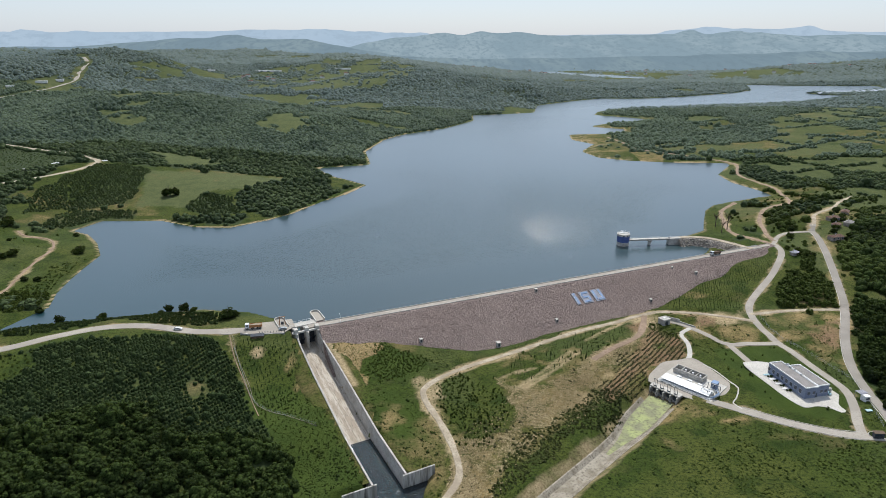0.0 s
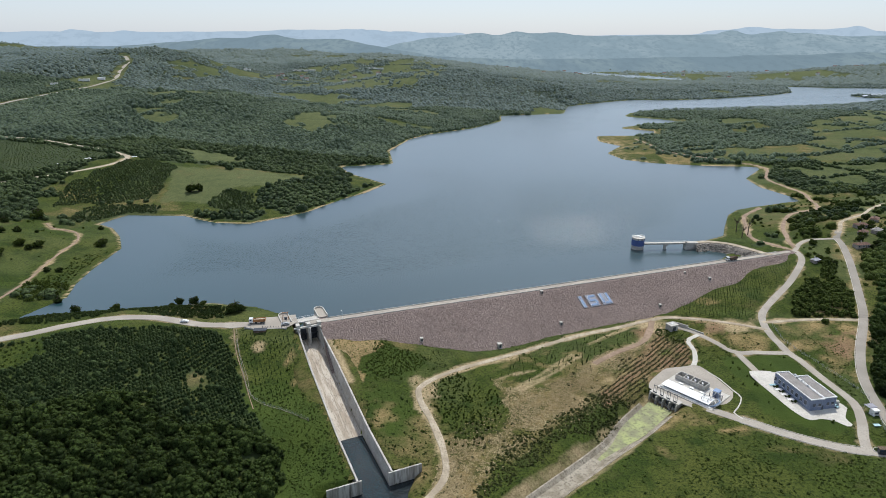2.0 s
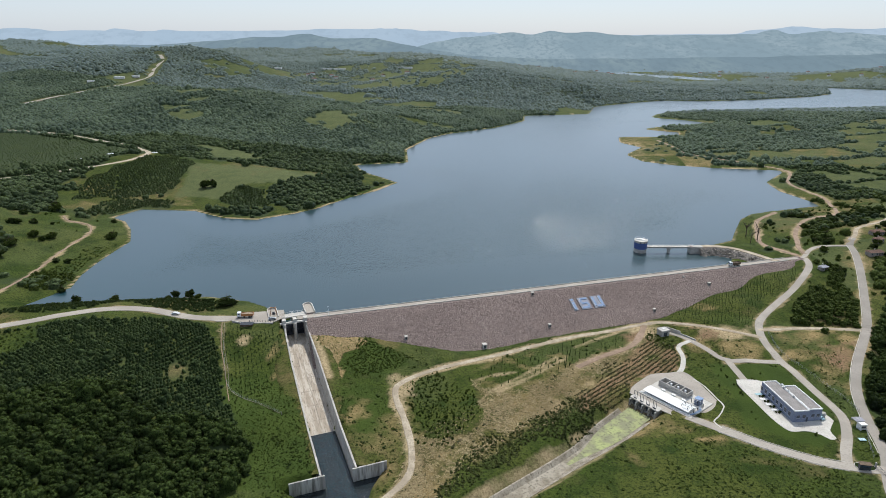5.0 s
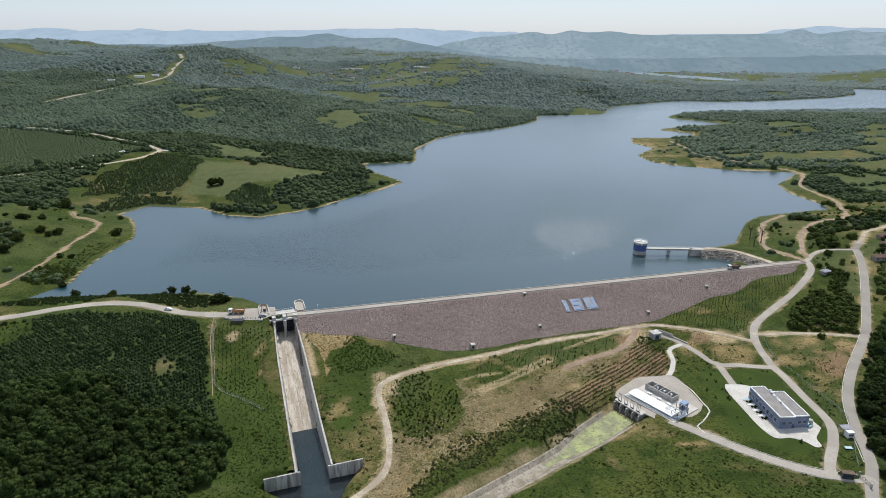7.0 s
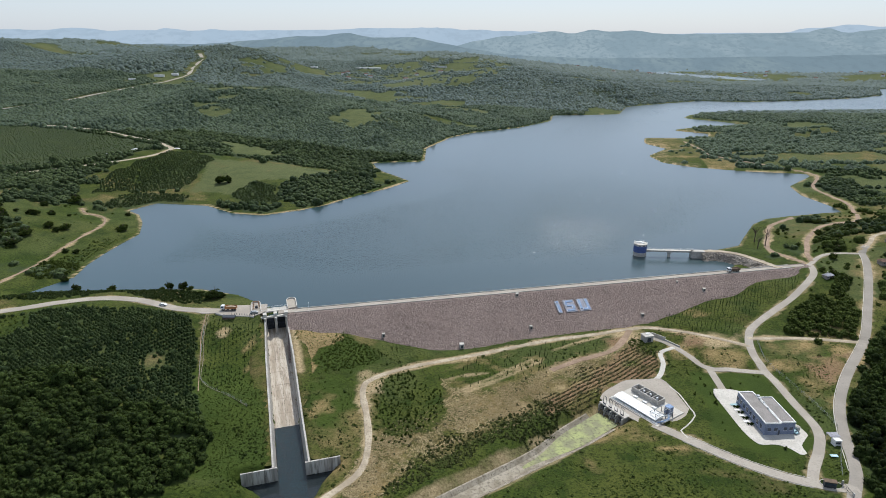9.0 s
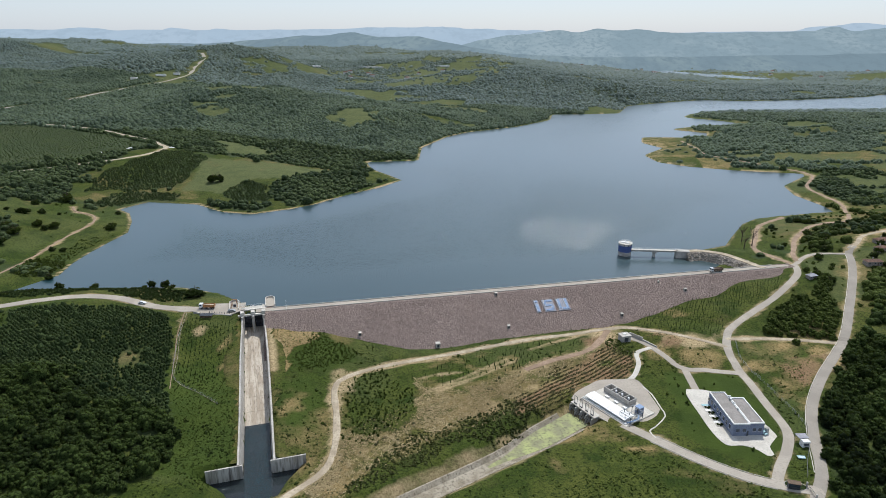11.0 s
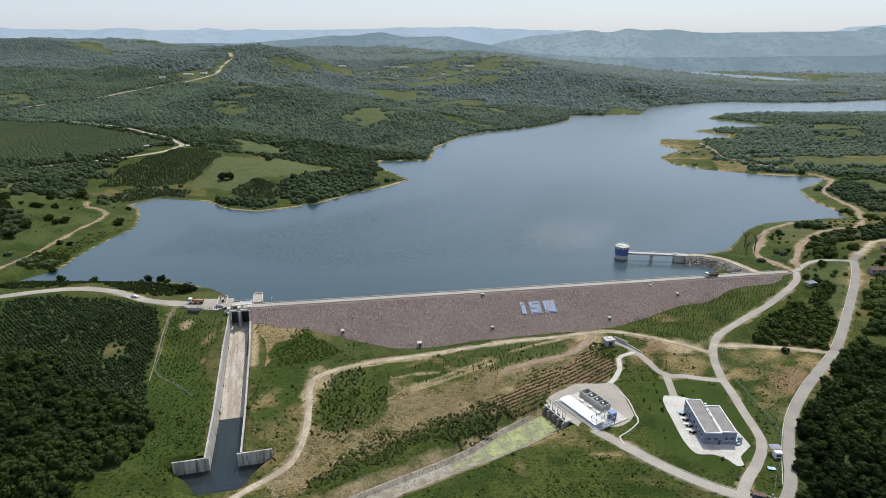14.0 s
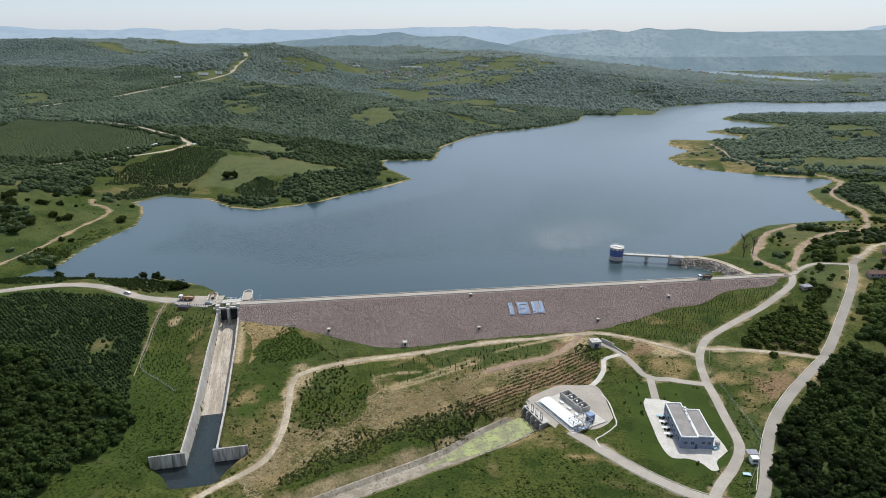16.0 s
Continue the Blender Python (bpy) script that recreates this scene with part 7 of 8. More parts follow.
def build_canal():
    """Sloped concrete sides, in panels, and the algae-covered water."""
    line = spline(CANAL, 3.0)
    run = np.concatenate([[0], np.cumsum([(b - a).length for a, b in zip(line, line[1:])])])
    half, bed = np.interp(run, [0, 24, 45, 60], [6.0, 5.5, 3.0, 2.6]), np.interp(run, [0, 140], [-14.4, -17.0])
    pts = [Vector((p.x, p.y, z)) for p, z in zip(line, bed)]
    st = stations_of(pts)
    canal = root("canal", Matrix.Identity(4), "concrete-lined canal with green algae on shallow water", "canal")
    for side in (-1, 1):
        for i in range(2, len(st) - 1):
            bm = bmesh.new()
            (p, a, u), (q, c, _) = st[i], st[i + 1]
            rise = 1.3 if side > 0 else 1.9
            quad = []
            for r, e, h in ((p, a, half[i]), (q, c, half[i + 1])):
                w = 1.0 if side < 0 else 1.15
                quad.append([r + e * side * (h - 0.3) + u * -0.3, r + e * side * (h + rise * 1.15 * w) + u * rise, r + e * side * (h + rise * 1.15 * w + 0.7) + u * rise])
            for k in range(2):
                vs = [bm.verts.new(v) for v in (quad[0][k], quad[0][k + 1], quad[1][k + 1] + (quad[0][k + 1] - quad[1][k + 1]) * 0.015, quad[1][k] + (quad[0][k] - quad[1][k]) * 0.015)]
                f = bm.faces.new(vs)
                f.normal_update()
                if f.normal.z < 0:
                    f.normal_flip()
            bmesh.ops.solidify(bm, geom=bm.faces[:], thickness=0.2)
            part("lining_panel", bm, CANAL_CONCRETE, canal)
    bm = bmesh.new()
    bed_ = [[bm.verts.new(p + a * s * h + u * 0.02) for s in (-1, -0.3, 0.3, 1)] for (p, a, u), h in zip(st, half)]
    for f, g in zip(bed_, bed_[1:]):
        for k in range(3):
            bm.faces.new((f[k], f[k + 1], g[k + 1], g[k]))
    bmesh.ops.recalc_face_normals(bm, faces=bm.faces[:])
    part("canal_bed", bm, CANAL_CONCRETE, canal)
    n = sum(1 for r in run if r < 55)
    st = st[:n]
    bm = bmesh.new()
    rows = [[bm.verts.new(p + a * s * h + u * 0.12) for s in (-1, -0.4, 0.3, 1)] for (p, a, u), h in zip(st, half * np.interp(run, [0, 30, 55], [1, 1, 0.25]))]
    for f, g in zip(rows, rows[1:]):
        for k in range(3):
            bm.faces.new((f[k], f[k + 1], g[k + 1], g[k]))
    bmesh.ops.recalc_face_normals(bm, faces=bm.faces[:])
    for f in bm.faces:
        if f.normal.z < 0:
            f.normal_flip()
    thing("canal_water", bm, ALGAE, "shallow water covered with yellow-green algae", "water", kind="structure")


build_canal()


def build_small_houses():
    valve = root("valve_house", upright(132.3, 332.6, -8.6, 27) @ Matrix.Diagonal((0.85, 0.85, 0.85, 1)), "flat-roofed concrete valve house below the dam", "building")
    part("body", block(bmesh.new(), -3.1, 3.1, -2.6, 2.6, -0.5, 4.0, 0.05), CONCRETE, valve)
    part("roof", block(bmesh.new(), -3.4, 3.4, -2.9, 2.9, 4.0, 4.4, 0.05), CONCRETE, valve)
    part("door", block(bmesh.new(), -1.4, 1.4, -2.68, -2.58, 0.2, 3.0, 0.02), DARK_STEEL, valve)
    part("roof_hatch", block(bmesh.new(), -0.8, 0.8, -0.6, 0.9, 4.4, 4.8, 0.05), WHITE, valve)
    for k, (a, b) in enumerate((((135.5, 339.5), (142.4, 334.4)), ((142.4, 334.4), (149.2, 327.4)))):
        d = Vector((b[0] - a[0], b[1] - a[1], 0))
        m = Matrix.Translation((a[0], a[1], 0)) @ pose(0, 0, 0, 0, 0, math.degrees(math.atan2(d.y, d.x)))
        thing("retaining_wall", block(bmesh.new(), 0, d.length, -0.25, 0.25, -11, -6.6 - 1.2 * k, 0.04, m), CONCRETE, "pale concrete retaining wall by the valve house", "wall", kind="structure")
    kiosk = root("gate_kiosk", upright(198.0, 249.6, ground_at(198.0, 249.6), 12), "white gate kiosk under a pale canopy", "kiosk")
    part("canopy", block(bmesh.new(), -2.2, 2.2, 0.3, 3.6, 3.0, 3.2, 0.04), PANEL, kiosk, "pale metal canopy")
    part("cabin", block(bmesh.new(), -1.3, 1.3, -1.9, 0.9, -0.2, 2.7, 0.06), WHITE, kiosk)
    part("cabin_roof", block(bmesh.new(), -1.5, 1.5, -2.1, 0.25, 2.72, 2.9, 0.04), WHITE, kiosk)
    part("window", block(bmesh.new(), -1.0, 1.0, -1.97, -1.88, 1.1, 2.1, 0.02), GLASS, kiosk)
    for x in (-2.0, 2.0):
        part("post", rod(bmesh.new(), (x, 3.3, -0.3), (x, 3.3, 3.0), 0.08, 8), STEEL, kiosk)
    board = root("notice_board", upright(194.2, 240.2, ground_at(194.2, 240.2), 5), "pale teal board on the lawn", "sign")
    part("panel", block(bmesh.new(), -1.5, 1.5, -0.9, 0.9, 0.5, 0.62, 0.02), TEAL, board)
    for x in (-1.2, 1.2):
        part("leg", rod(bmesh.new(), (x, 0, -0.2), (x, 0, 0.5), 0.06, 6), STEEL, board)
    bars = bmesh.new()
    for k in range(3):
        block(bars, -1.1, 1.1, -0.5 + k * 0.4, -0.35 + k * 0.4, 0.624, 0.63)
    part("writing_bars", bars, WHITE, board)
    gatehouse = root("gate_barrier", upright(191.0, 219.2, ground_at(191.0, 219.2) + 0.1, -80), "steel entrance gate between two posts", "gate")
    for x in (-3.4, 3.4):
        part("post", block(bmesh.new(), x - 0.3, x + 0.3, -0.3, 0.3, -0.3, 2.2, 0.04), CONCRETE, gatehouse)
    for x0 in (-3.1, 0.05):
        leaf = bmesh.new()
        for z in (0.4, 1.7):
            rod(leaf, (x0, 0, z), (x0 + 3.05, 0, z), 0.05, 6)
        for x in np.linspace(x0, x0 + 3.05, 9):
            rod(leaf, (x, 0, 0.3), (x, 0, 1.8), 0.03, 5)
        part("gate_leaf", leaf, DARK_STEEL, gatehouse)
    z = ground_at(186.5, 222.4)
    island = root("traffic_island", upright(186.6, 222.4, z, -6), "kerbed grass island at the entrance", "island")
    oval = [(4.0 * math.cos(a), 2.5 * math.sin(a)) for a in np.linspace(0, 2 * math.pi, 20, endpoint=False)]
    part("kerb", prism(bmesh.new(), oval, -0.4, 0.38), PALE_CONCRETE, island)
    part("turf", prism(bmesh.new(), [(x * 0.93, y * 0.9) for x, y in oval], 0.3, 0.43), BUSH, island, "dark green turf")
    shelter = root("guard_shelter", upright(185.4, 220.9, z + 0.4, -4), "small dark guard shelter on the entrance island", "shelter")
    part("cabin", block(bmesh.new(), -2.0, 2.0, -0.9, 0.9, -0.2, 2.3, 0.06), DARK_STEEL, shelter)
    part("roof", block(bmesh.new(), -2.3, 2.3, -1.2, 1.2, 2.3, 2.5, 0.04), BROWN, shelter, "flat brown roof")
    part("window", block(bmesh.new(), -1.6, 1.6, -0.96, -0.88, 1.0, 1.9, 0.02), GLASS, shelter)
    # village houses by the country road
    for x, y, w, l, h, turn, mat, label in ((322, 487, 2.8, 4.6, 2.9, 20, ROOF_TILE, "low village house with a red-brown tiled roof"), (314, 469, 2.4, 3.6, 2.6, 35, ROOF_TILE, "small shed with a red-brown roof"),
                                            (301, 447, 2.4, 5.4, 2.8, 15, ROOF_TILE, "long roadside house with a red-brown tiled roof"), (327, 474, 2.6, 4, 3.0, 40, ROOF_GREY, "small grey-roofed house among trees"),
                                            (254, 418, 1.8, 2.8, 2.2, 30, PANEL, "small pale hut beside the thicket"), (350, 515, 2.8, 4, 2.8, 50, ROOF_TILE, "far village house with a tiled roof")):
        house(x, y, w, l, h, turn, mat, label)


def house(x, y, w, l, h, turn, mat, label):
    ob = root("village_house", upright(x, y, ground_at(x, y), turn), label, "house", "village houses")
    part("wall", block(bmesh.new(), -l, l, -w, w, -0.6, h, 0.04), HOUSE_WALL, ob)
    bm = bmesh.new()
    e = 0.5
    v = [bm.verts.new(p) for p in ((-l - e, -w - e, h - 0.1), (l + e, -w - e, h - 0.1), (l + e, w + e, h - 0.1), (-l - e, w + e, h - 0.1), (-l + w * 0.5, 0, h + w * 0.5), (l - w * 0.5, 0, h + w * 0.5))]
    for f in ((0, 1, 5, 4), (2, 3, 4, 5), (1, 2, 5), (3, 0, 4), (3, 2, 1, 0)):
        bm.faces.new([v[i] for i in f])
    part("roof", bm, mat, ob)
    part("chimney", block(bmesh.new(), -0.3, 0.3, 0.4, 1.0, h, h + w * 0.5 + 0.9, 0.03), CONCRETE, ob)
    for k in np.linspace(-l * 0.7, l * 0.7, 3):
        part("window", block(bmesh.new(), k - 0.5, k + 0.5, -w - 0.05, -w + 0.05, h * 0.35, h * 0.7, 0.02), GLASS, ob)
    part("door", block(bmesh.new(), l * 0.3, l * 0.3 + 0.9, -w - 0.06, -w + 0.04, 0, 2.0, 0.02), BROWN, ob)


build_small_houses()

# ---------------------------------------------------------------- single trees
def tree_kind(seed, mat, label, category="tree", tall=1.0):
    """Trunk with limbs and a crown of leaf sprays; about 5 m high, 5 m wide."""
    rng = np.random.default_rng(seed)
    ob = root("tree", Matrix.Identity(4), label, category, "lone trees")
    bm = bmesh.new()
    rod(bm, (0, 0, -0.4), (0.1, 0.05, 2.0 * tall), 0.24, 8, 0.16)
    tips = []
    for k in range(6):
        a = k * 1.05 + rng.uniform(-0.3, 0.3)
        tip = Vector((1.4 * math.cos(a), 1.4 * math.sin(a), (2.6 + rng.uniform(-0.3, 1.4)) * tall))
        rod(bm, (0.08, 0.04, (1.2 + 0.15 * k) * tall), tip, 0.11, 6, 0.04)
        tips.append(tip)
    part("trunk", bm, BARK, ob)
    verts, faces, base = [], [], 0
    for tip in tips + [Vector((0, 0, 3.7 * tall))]:
        v, f = leafy(int(rng.integers(1000)), 60, 5, 0.2)
        s = rng.uniform(1.5, 2.1)
        verts.append(v * (s, s, s * tall) + np.array(tip) * (0.85, 0.85, 0.8) - (0, 0, 2.0 * tall))
        faces.append(f + base)
        base += len(v)
    v = np.concatenate(verts)
    crown = new("crown", bulk("crown", v, np.concatenate(faces), mat, np.full(len(v), rng.uniform(0.3, 0.7))))
    crown.parent = ob
    return ob


def bare_tree(seed):
    rng = np.random.default_rng(seed)
    ob = root("bare_tree", Matrix.Identity(4), "leafless dead tree on the bank", "tree", "bare trees")
    bm = bmesh.new()
    rod(bm, (0, 0, -0.3), (0.2, 0, 5.0), 0.25, 8, 0.14)
    part("trunk", bm, BARK, ob)
    for k in range(9):
        bm = bmesh.new()
        a, z = rng.uniform(0, 6.28), rng.uniform(2.2, 4.9)
        tip = Vector((2.0 * math.cos(a), 2.0 * math.sin(a), z + rng.uniform(1.5, 3.2)))
        rod(bm, (0.1, 0, z), tip, 0.09, 5, 0.03)
        for j in range(3):
            q = Vector((0.1, 0, z)).lerp(tip, 0.4 + 0.2 * j)
            rod(bm, q, q + Vector((rng.uniform(-0.8, 0.8), rng.uniform(-0.8, 0.8), rng.uniform(0.5, 1.2))), 0.04, 4, 0.015)
        part("limb", bm, BARK, ob)
    return ob


def build_trees():
    kinds = [tree_kind(11, OAK, "broad dark green tree standing alone"), tree_kind(12, BUSH, "rounded green tree in the open"),
             tree_kind(13, OAK, "dense bushy tree near the shore", "tree", 0.8), tree_kind(14, OAK, "tall narrow dark tree", "tree", 1.5)]
    rng = np.random.default_rng(8)
    spots = [(-121, 314, 2.2), (-154, 333, 1.3), (-162, 331, 1.1), (-147, 330, 0.9), (-197, 322, 1.2), (-219, 318, 1.2), (-211, 287, 0.6), (-218, 279, 0.7), (-166, 329, 0.7), (-118, 318, 1.0),
             (-271, 431, 1.9), (-297, 473, 1.1), (-269, 583, 2.1), (-263, 586, 1.9), (-307, 412, 1.7), (-309, 405, 1.2), (-318, 408, 1.5), (-341, 437, 1.4), (-350, 425, 1.6), (-346, 427, 1.4),
             (-361, 423, 1.0), (-367, 458, 1.4), (-358, 483, 2.2), (-362, 488, 2.0), (-274, 373, 1.0), (-267, 375, 1.1), (-330, 443, 0.8), (-311, 365, 2.1), (-337, 380, 2.0), (-348, 395, 2.1),
             (-318, 386, 1.9), (-331, 390, 1.6), (-358, 405, 2.0), (-343, 386, 1.8), (-352, 402, 1.7), (-325, 374, 1.6), (-370, 412, 2.0), (-340, 372, 1.8), (-322, 388, 1.3), (-380, 425, 2.0),
             (234, 478, 1.0), (257, 484, 0.9), (290, 560, 1.4), (296, 556, 1.3), (302, 552, 1.1), (266, 534, 0.7), (262, 530, 0.6), (254, 428, 0.9), (259, 422, 1.2), (263, 412, 1.2),
             (271, 456, 1.2), (275, 462, 1.3), (279, 470, 1.4), (272, 474, 1.1), (283, 482, 1.3), (288, 494, 1.2), (280, 500, 1.2), (292, 508, 1.4), (284, 520, 1.2), (298, 526, 1.3), (296, 470, 1.1),
             (306, 458, 1.1), (312, 466, 1.2), (319, 480, 1.2), (330, 486, 1.3), (328, 470, 1.1), (338, 500, 1.3), (300, 440, 1.0), (309, 446, 1.1), (315, 452, 1.2), (340, 478, 1.2), (345, 520, 1.2), (334, 508, 1.0)]
    for k, (x, y, s) in enumerate(spots):
        if not off_roads(np.array([x]), np.array([y]), 1.5)[0]:
            continue
        kind_ = kinds[3] if k in (2, 12, 13) else kinds[int(rng.integers(3))]
        m = pose(x, y, ground_at(x, y), 0, 0, rng.uniform(0, 360)) @ Matrix.Diagonal((s, s, s * rng.uniform(0.85, 1.15), 1))
        copy_thing(kind_, m)
    for ob, (x, y) in zip(kinds, ((-238, 330), (305, 540), (312, 528), (322, 520))):
        ob.matrix_basis = pose(x, y, ground_at(x, y)) @ Matrix.Diagonal((1.1, 1.1, 1.1, 1))
    bare = bare_tree(3)
    bare.matrix_basis = pose(229, 481, ground_at(229, 481)) @ Matrix.Diagonal((1.5, 1.5, 1.6, 1))
    copy_thing(bare, pose(236, 487, ground_at(236, 487), 0, 0, 90) @ Matrix.Diagonal((1.2, 1.2, 1.3, 1)))
    copy_thing(bare, pose(232, 500, ground_at(232, 500), 0, 0, 200) @ Matrix.Diagonal((1.1, 1.1, 1.2, 1)))


build_trees()


# ---------------------------------------------------------------- planted rows, shrubs and tufts
def sprig(seed, leaves=9, size=0.45):
    rng = np.random.default_rng(seed)
    verts, faces, base = [], [], 0
    for _ in range(leaves):
        n = rng.normal(0, 1, 3)
        n[2] = abs(n[2]) + 0.3
        n /= np.linalg.norm(n)
        p = n * rng.uniform(0.35, 0.8)
        t = np.cross(n, rng.normal(0, 1, 3))
        t /= np.linalg.norm(t)
        b = np.cross(n, t)
        s = size * rng.uniform(0.6, 1.2)
        verts.append(np.array([p - t * s, p - b * s * 0.7 + n * 0.1, p + t * s, p + b * s * 0.7 + n * 0.1]))
        faces.append(np.array([[0, 1, 2], [0, 2, 3]]) + base)
        base += 4
    return np.concatenate(verts), np.concatenate(faces)


SPRIGS = [sprig(i) for i in range(8)]


def stalks(seed):
    """A few long thin stalks lying across one another."""
    rng = np.random.default_rng(seed)
    verts, faces = [], []
    for k in range(4):
        a = rng.normal(0.75, 0.5)
        d, s = np.array([math.cos(a), math.sin(a), 0]), np.array([-math.sin(a), math.cos(a), 0]) * rng.uniform(0.04, 0.09)
        p, w = np.array([rng.uniform(-0.6, 0.6), rng.uniform(-0.6, 0.6), 0.08 + 0.05 * k]), rng.uniform(0.5, 1.2)
        verts.append(np.array([p - d * w - s, p + d * w - s + (0, 0, 0.1), p + d * w + s + (0, 0, 0.1), p - d * w + s]))
        faces.append(np.array([[0, 1, 2], [0, 2, 3]]) + 4 * k)
    return np.concatenate(verts), np.concatenate(faces)


STALKS = [stalks(i) for i in range(8)]
PLANTATION_EAST = [(134, 353), (150, 351), (170, 346), (183, 345), (192, 362), (221, 393), (240, 420), (214, 409), (176, 392), (148, 372)]
PLANTATION_WEST = [(-106, 288), (-84, 288), (-75, 272), (-60, 238), (-80, 238), (-97, 268)]
PLANTATION_TOE = [(22, 272), (45, 297), (78, 318), (106, 330), (112, 322), (92, 306), (66, 282), (46, 266), (30, 264)]
GREEN_KNOLL = [(-2, 264), (12, 274), (26, 262), (34, 246), (30, 230), (17, 224), (8, 225), (2, 242)]
CANAL_BANK = [(18, 194), (32, 216), (46, 229), (56, 242), (74, 260), (90, 259), (82, 244), (68, 229), (48, 211), (34, 196), (24, 188)]
ROW_SLOPE = [(74, 262), (98, 293), (112, 312), (122, 322), (134, 316), (137, 308), (128, 295), (110, 282), (90, 257), (80, 250)]
LAWN = [(158, 300), (176, 303), (184, 300), (188, 270), (188, 246), (176, 232), (160, 240), (146, 256), (146, 276), (148, 300)]


def build_rows():
    x, y, rng = rows(PLANTATION_EAST, 28, 2.6, 2.6, 1)
    w = rng.uniform(0.6, 1.0, len(x))
    scatter("sapling_rows", x, y, w, w * rng.uniform(1.4, 2.0, len(x)), SPIKY, CONIFER, "rows of young conifers on a green slope", "saplings", 0.1)
    x, y, rng = rows(PLANTATION_WEST, 62, 3.4, 2.5, 2, 0.1)
    w = rng.uniform(0.75, 1.05, len(x))
    scatter("sapling_rows", x, y, w, w * 1.6, SPIKY, CONIFER, "rows of small dark saplings in grass", "saplings", 0.05)
    x, y, rng = rows(PLANTATION_TOE, 38, 3.6, 2.8, 3, 0.4, 0.35)
    w = rng.uniform(0.5, 1.0, len(x))
    scatter("sapling_rows", x, y, w, w * rng.uniform(1.6, 2.8, len(x)), SPIKY, CONIFER, "scattered young conifers below the dam", "saplings", 0.1)
    x, y, rng = rows(ROW_SLOPE, 49, 2.2, 1.2, 4, 0.25, 0.06)
    w = rng.uniform(0.5, 0.85, len(x))
    keep = np.hypot((x - 125) / 21, (y - 271) / 22) > 1
    x, y, w = x[keep], y[keep], w[keep]
    scatter("shrub_rows", x, y, w, w * 0.9, TUFTS, DRY_BUSH, "rows of low grey-green shrubs on a bare slope", "shrubs", 0.1)
    x, y, rng = rows(CANAL_BANK, 46, 1.3, 1.2, 5, 0.9, 0.12)
    w = rng.uniform(0.4, 0.85, len(x)) + rng.gamma(0.6, 0.15, len(x))
    scatter("bank_shrubs", x, y, w, w * 0.8, TUFTS, SCRUB, "dense green shrubs along the canal bank", "shrubs", 0.1)
    x, y, rng = rows(GREEN_KNOLL, 20, 1.7, 1.7, 6, 1.0, 0.3)
    w = rng.uniform(0.35, 0.8, len(x))
    scatter("knoll_shrubs", x, y, w, w * rng.uniform(0.8, 1.8, len(x)), TUFTS, BUSH, "green shrubs and saplings on a knoll", "shrubs", 0.1)
    x, y, rng = rows([(123, 330), (130, 327), (138, 315), (137, 304), (133, 306), (131, 315), (123, 322)], 20, 1.3, 1.2, 12, 0.9, 0.1)
    w = rng.uniform(0.45, 0.9, len(x))
    scatter("path_shrubs", x, y, w, w * 0.8, TUFTS, BUSH, "green shrubs along the concrete path", "shrubs", 0.1)
    x, y, rng = rows(GREEN_SLOPE, 20, 1.3, 1.2, 10, 0.9, 0.1)
    w = rng.uniform(0.4, 0.8, len(x)) + rng.gamma(0.6, 0.12, len(x))
    scatter("slope_shrubs", x, y, w, w * 0.8, TUFTS, BUSH, "dense dark green shrubs on the slope by the dam", "shrubs", 0.1)
    x, y, rng = rows(CHUTE_GRASS[0], 20, 1.5, 1.4, 14, 0.9, 0.2)
    stay = (from_line(CHUTE, x, y)[0] > CHUTE_HALF + 3.5) & ~inside(WEST_WOOD, x, y) & (height(x, y) > -13.4)
    w = rng.uniform(0.25, 0.6, len(x))[stay]
    scatter("bank_weeds", x[stay], y[stay], w, w * 0.8, TUFTS, BUSH, "dense dark green weeds on the bank beside the chute", "weeds", 0.08)
    x, y, rng = rows(MOUND, 20, 2.2, 1.6, 7, 0.4, 0.1)
    w = rng.uniform(0.3, 0.55, len(x))
    scatter("mound_shrubs", x, y, w, w, SPRIGS, DRY_BUSH, "small dark shrubs planted on a tan mound", "shrubs", 0.05)
    x, y, rng = rows(LAWN, 60, 6.0, 5.0, 8, 1.0, 0.45)
    keep = np.hypot((x - 174) / 17, (y - 266) / 24) > 1
    w = rng.uniform(0.4, 0.9, len(x))[keep]
    scatter("lawn_saplings", x[keep], y[keep], w, w * 1.7, TUFTS, BUSH, "little bushes planted on the lawn", "saplings", 0.05)
    # young trees on the strip between the bank road and the lake
    x, y, rng = rows([(-232, 300), (-205, 312), (-186, 317), (-162, 325), (-140, 327), (-124, 318), (-120, 306), (-140, 300), (-160, 303), (-182, 299), (-205, 285), (-228, 272)], 12, 2.1, 1.7, 9, 0.5, 0.04)
    w = rng.uniform(0.9, 1.5, len(x))
    scatter("bank_saplings", x, y, w, w * 1.1, LOOSE, YOUNG_OAK, "young trees between the road and the lake", "saplings", 0.1)
    # thicket and scrub between the pasture and the water
    shore = [(-257, 321), (-267, 332), (-268, 350), (-266, 370), (-274, 399), (-261, 418), (-250, 412), (-257, 389), (-243, 350), (-246, 335)]
    x, y, rng = rows(shore, 70, 2.6, 2.4, 29, 1.0, 0.1)
    thick = y < 356
    w = np.where(thick, rng.uniform(1.4, 2.4, len(x)), rng.uniform(0.4, 1.0, len(x)))
    stay = (from_line(LAKE, x, y, True)[0] > np.where(thick, 3, 5)) & ~inside(LAKE, x, y)
    scatter("shore_thicket", x[stay], y[stay], w[stay], w[stay], LOOSE, BUSH, "dense green thicket along the pasture's shore", "thicket", 0.1)
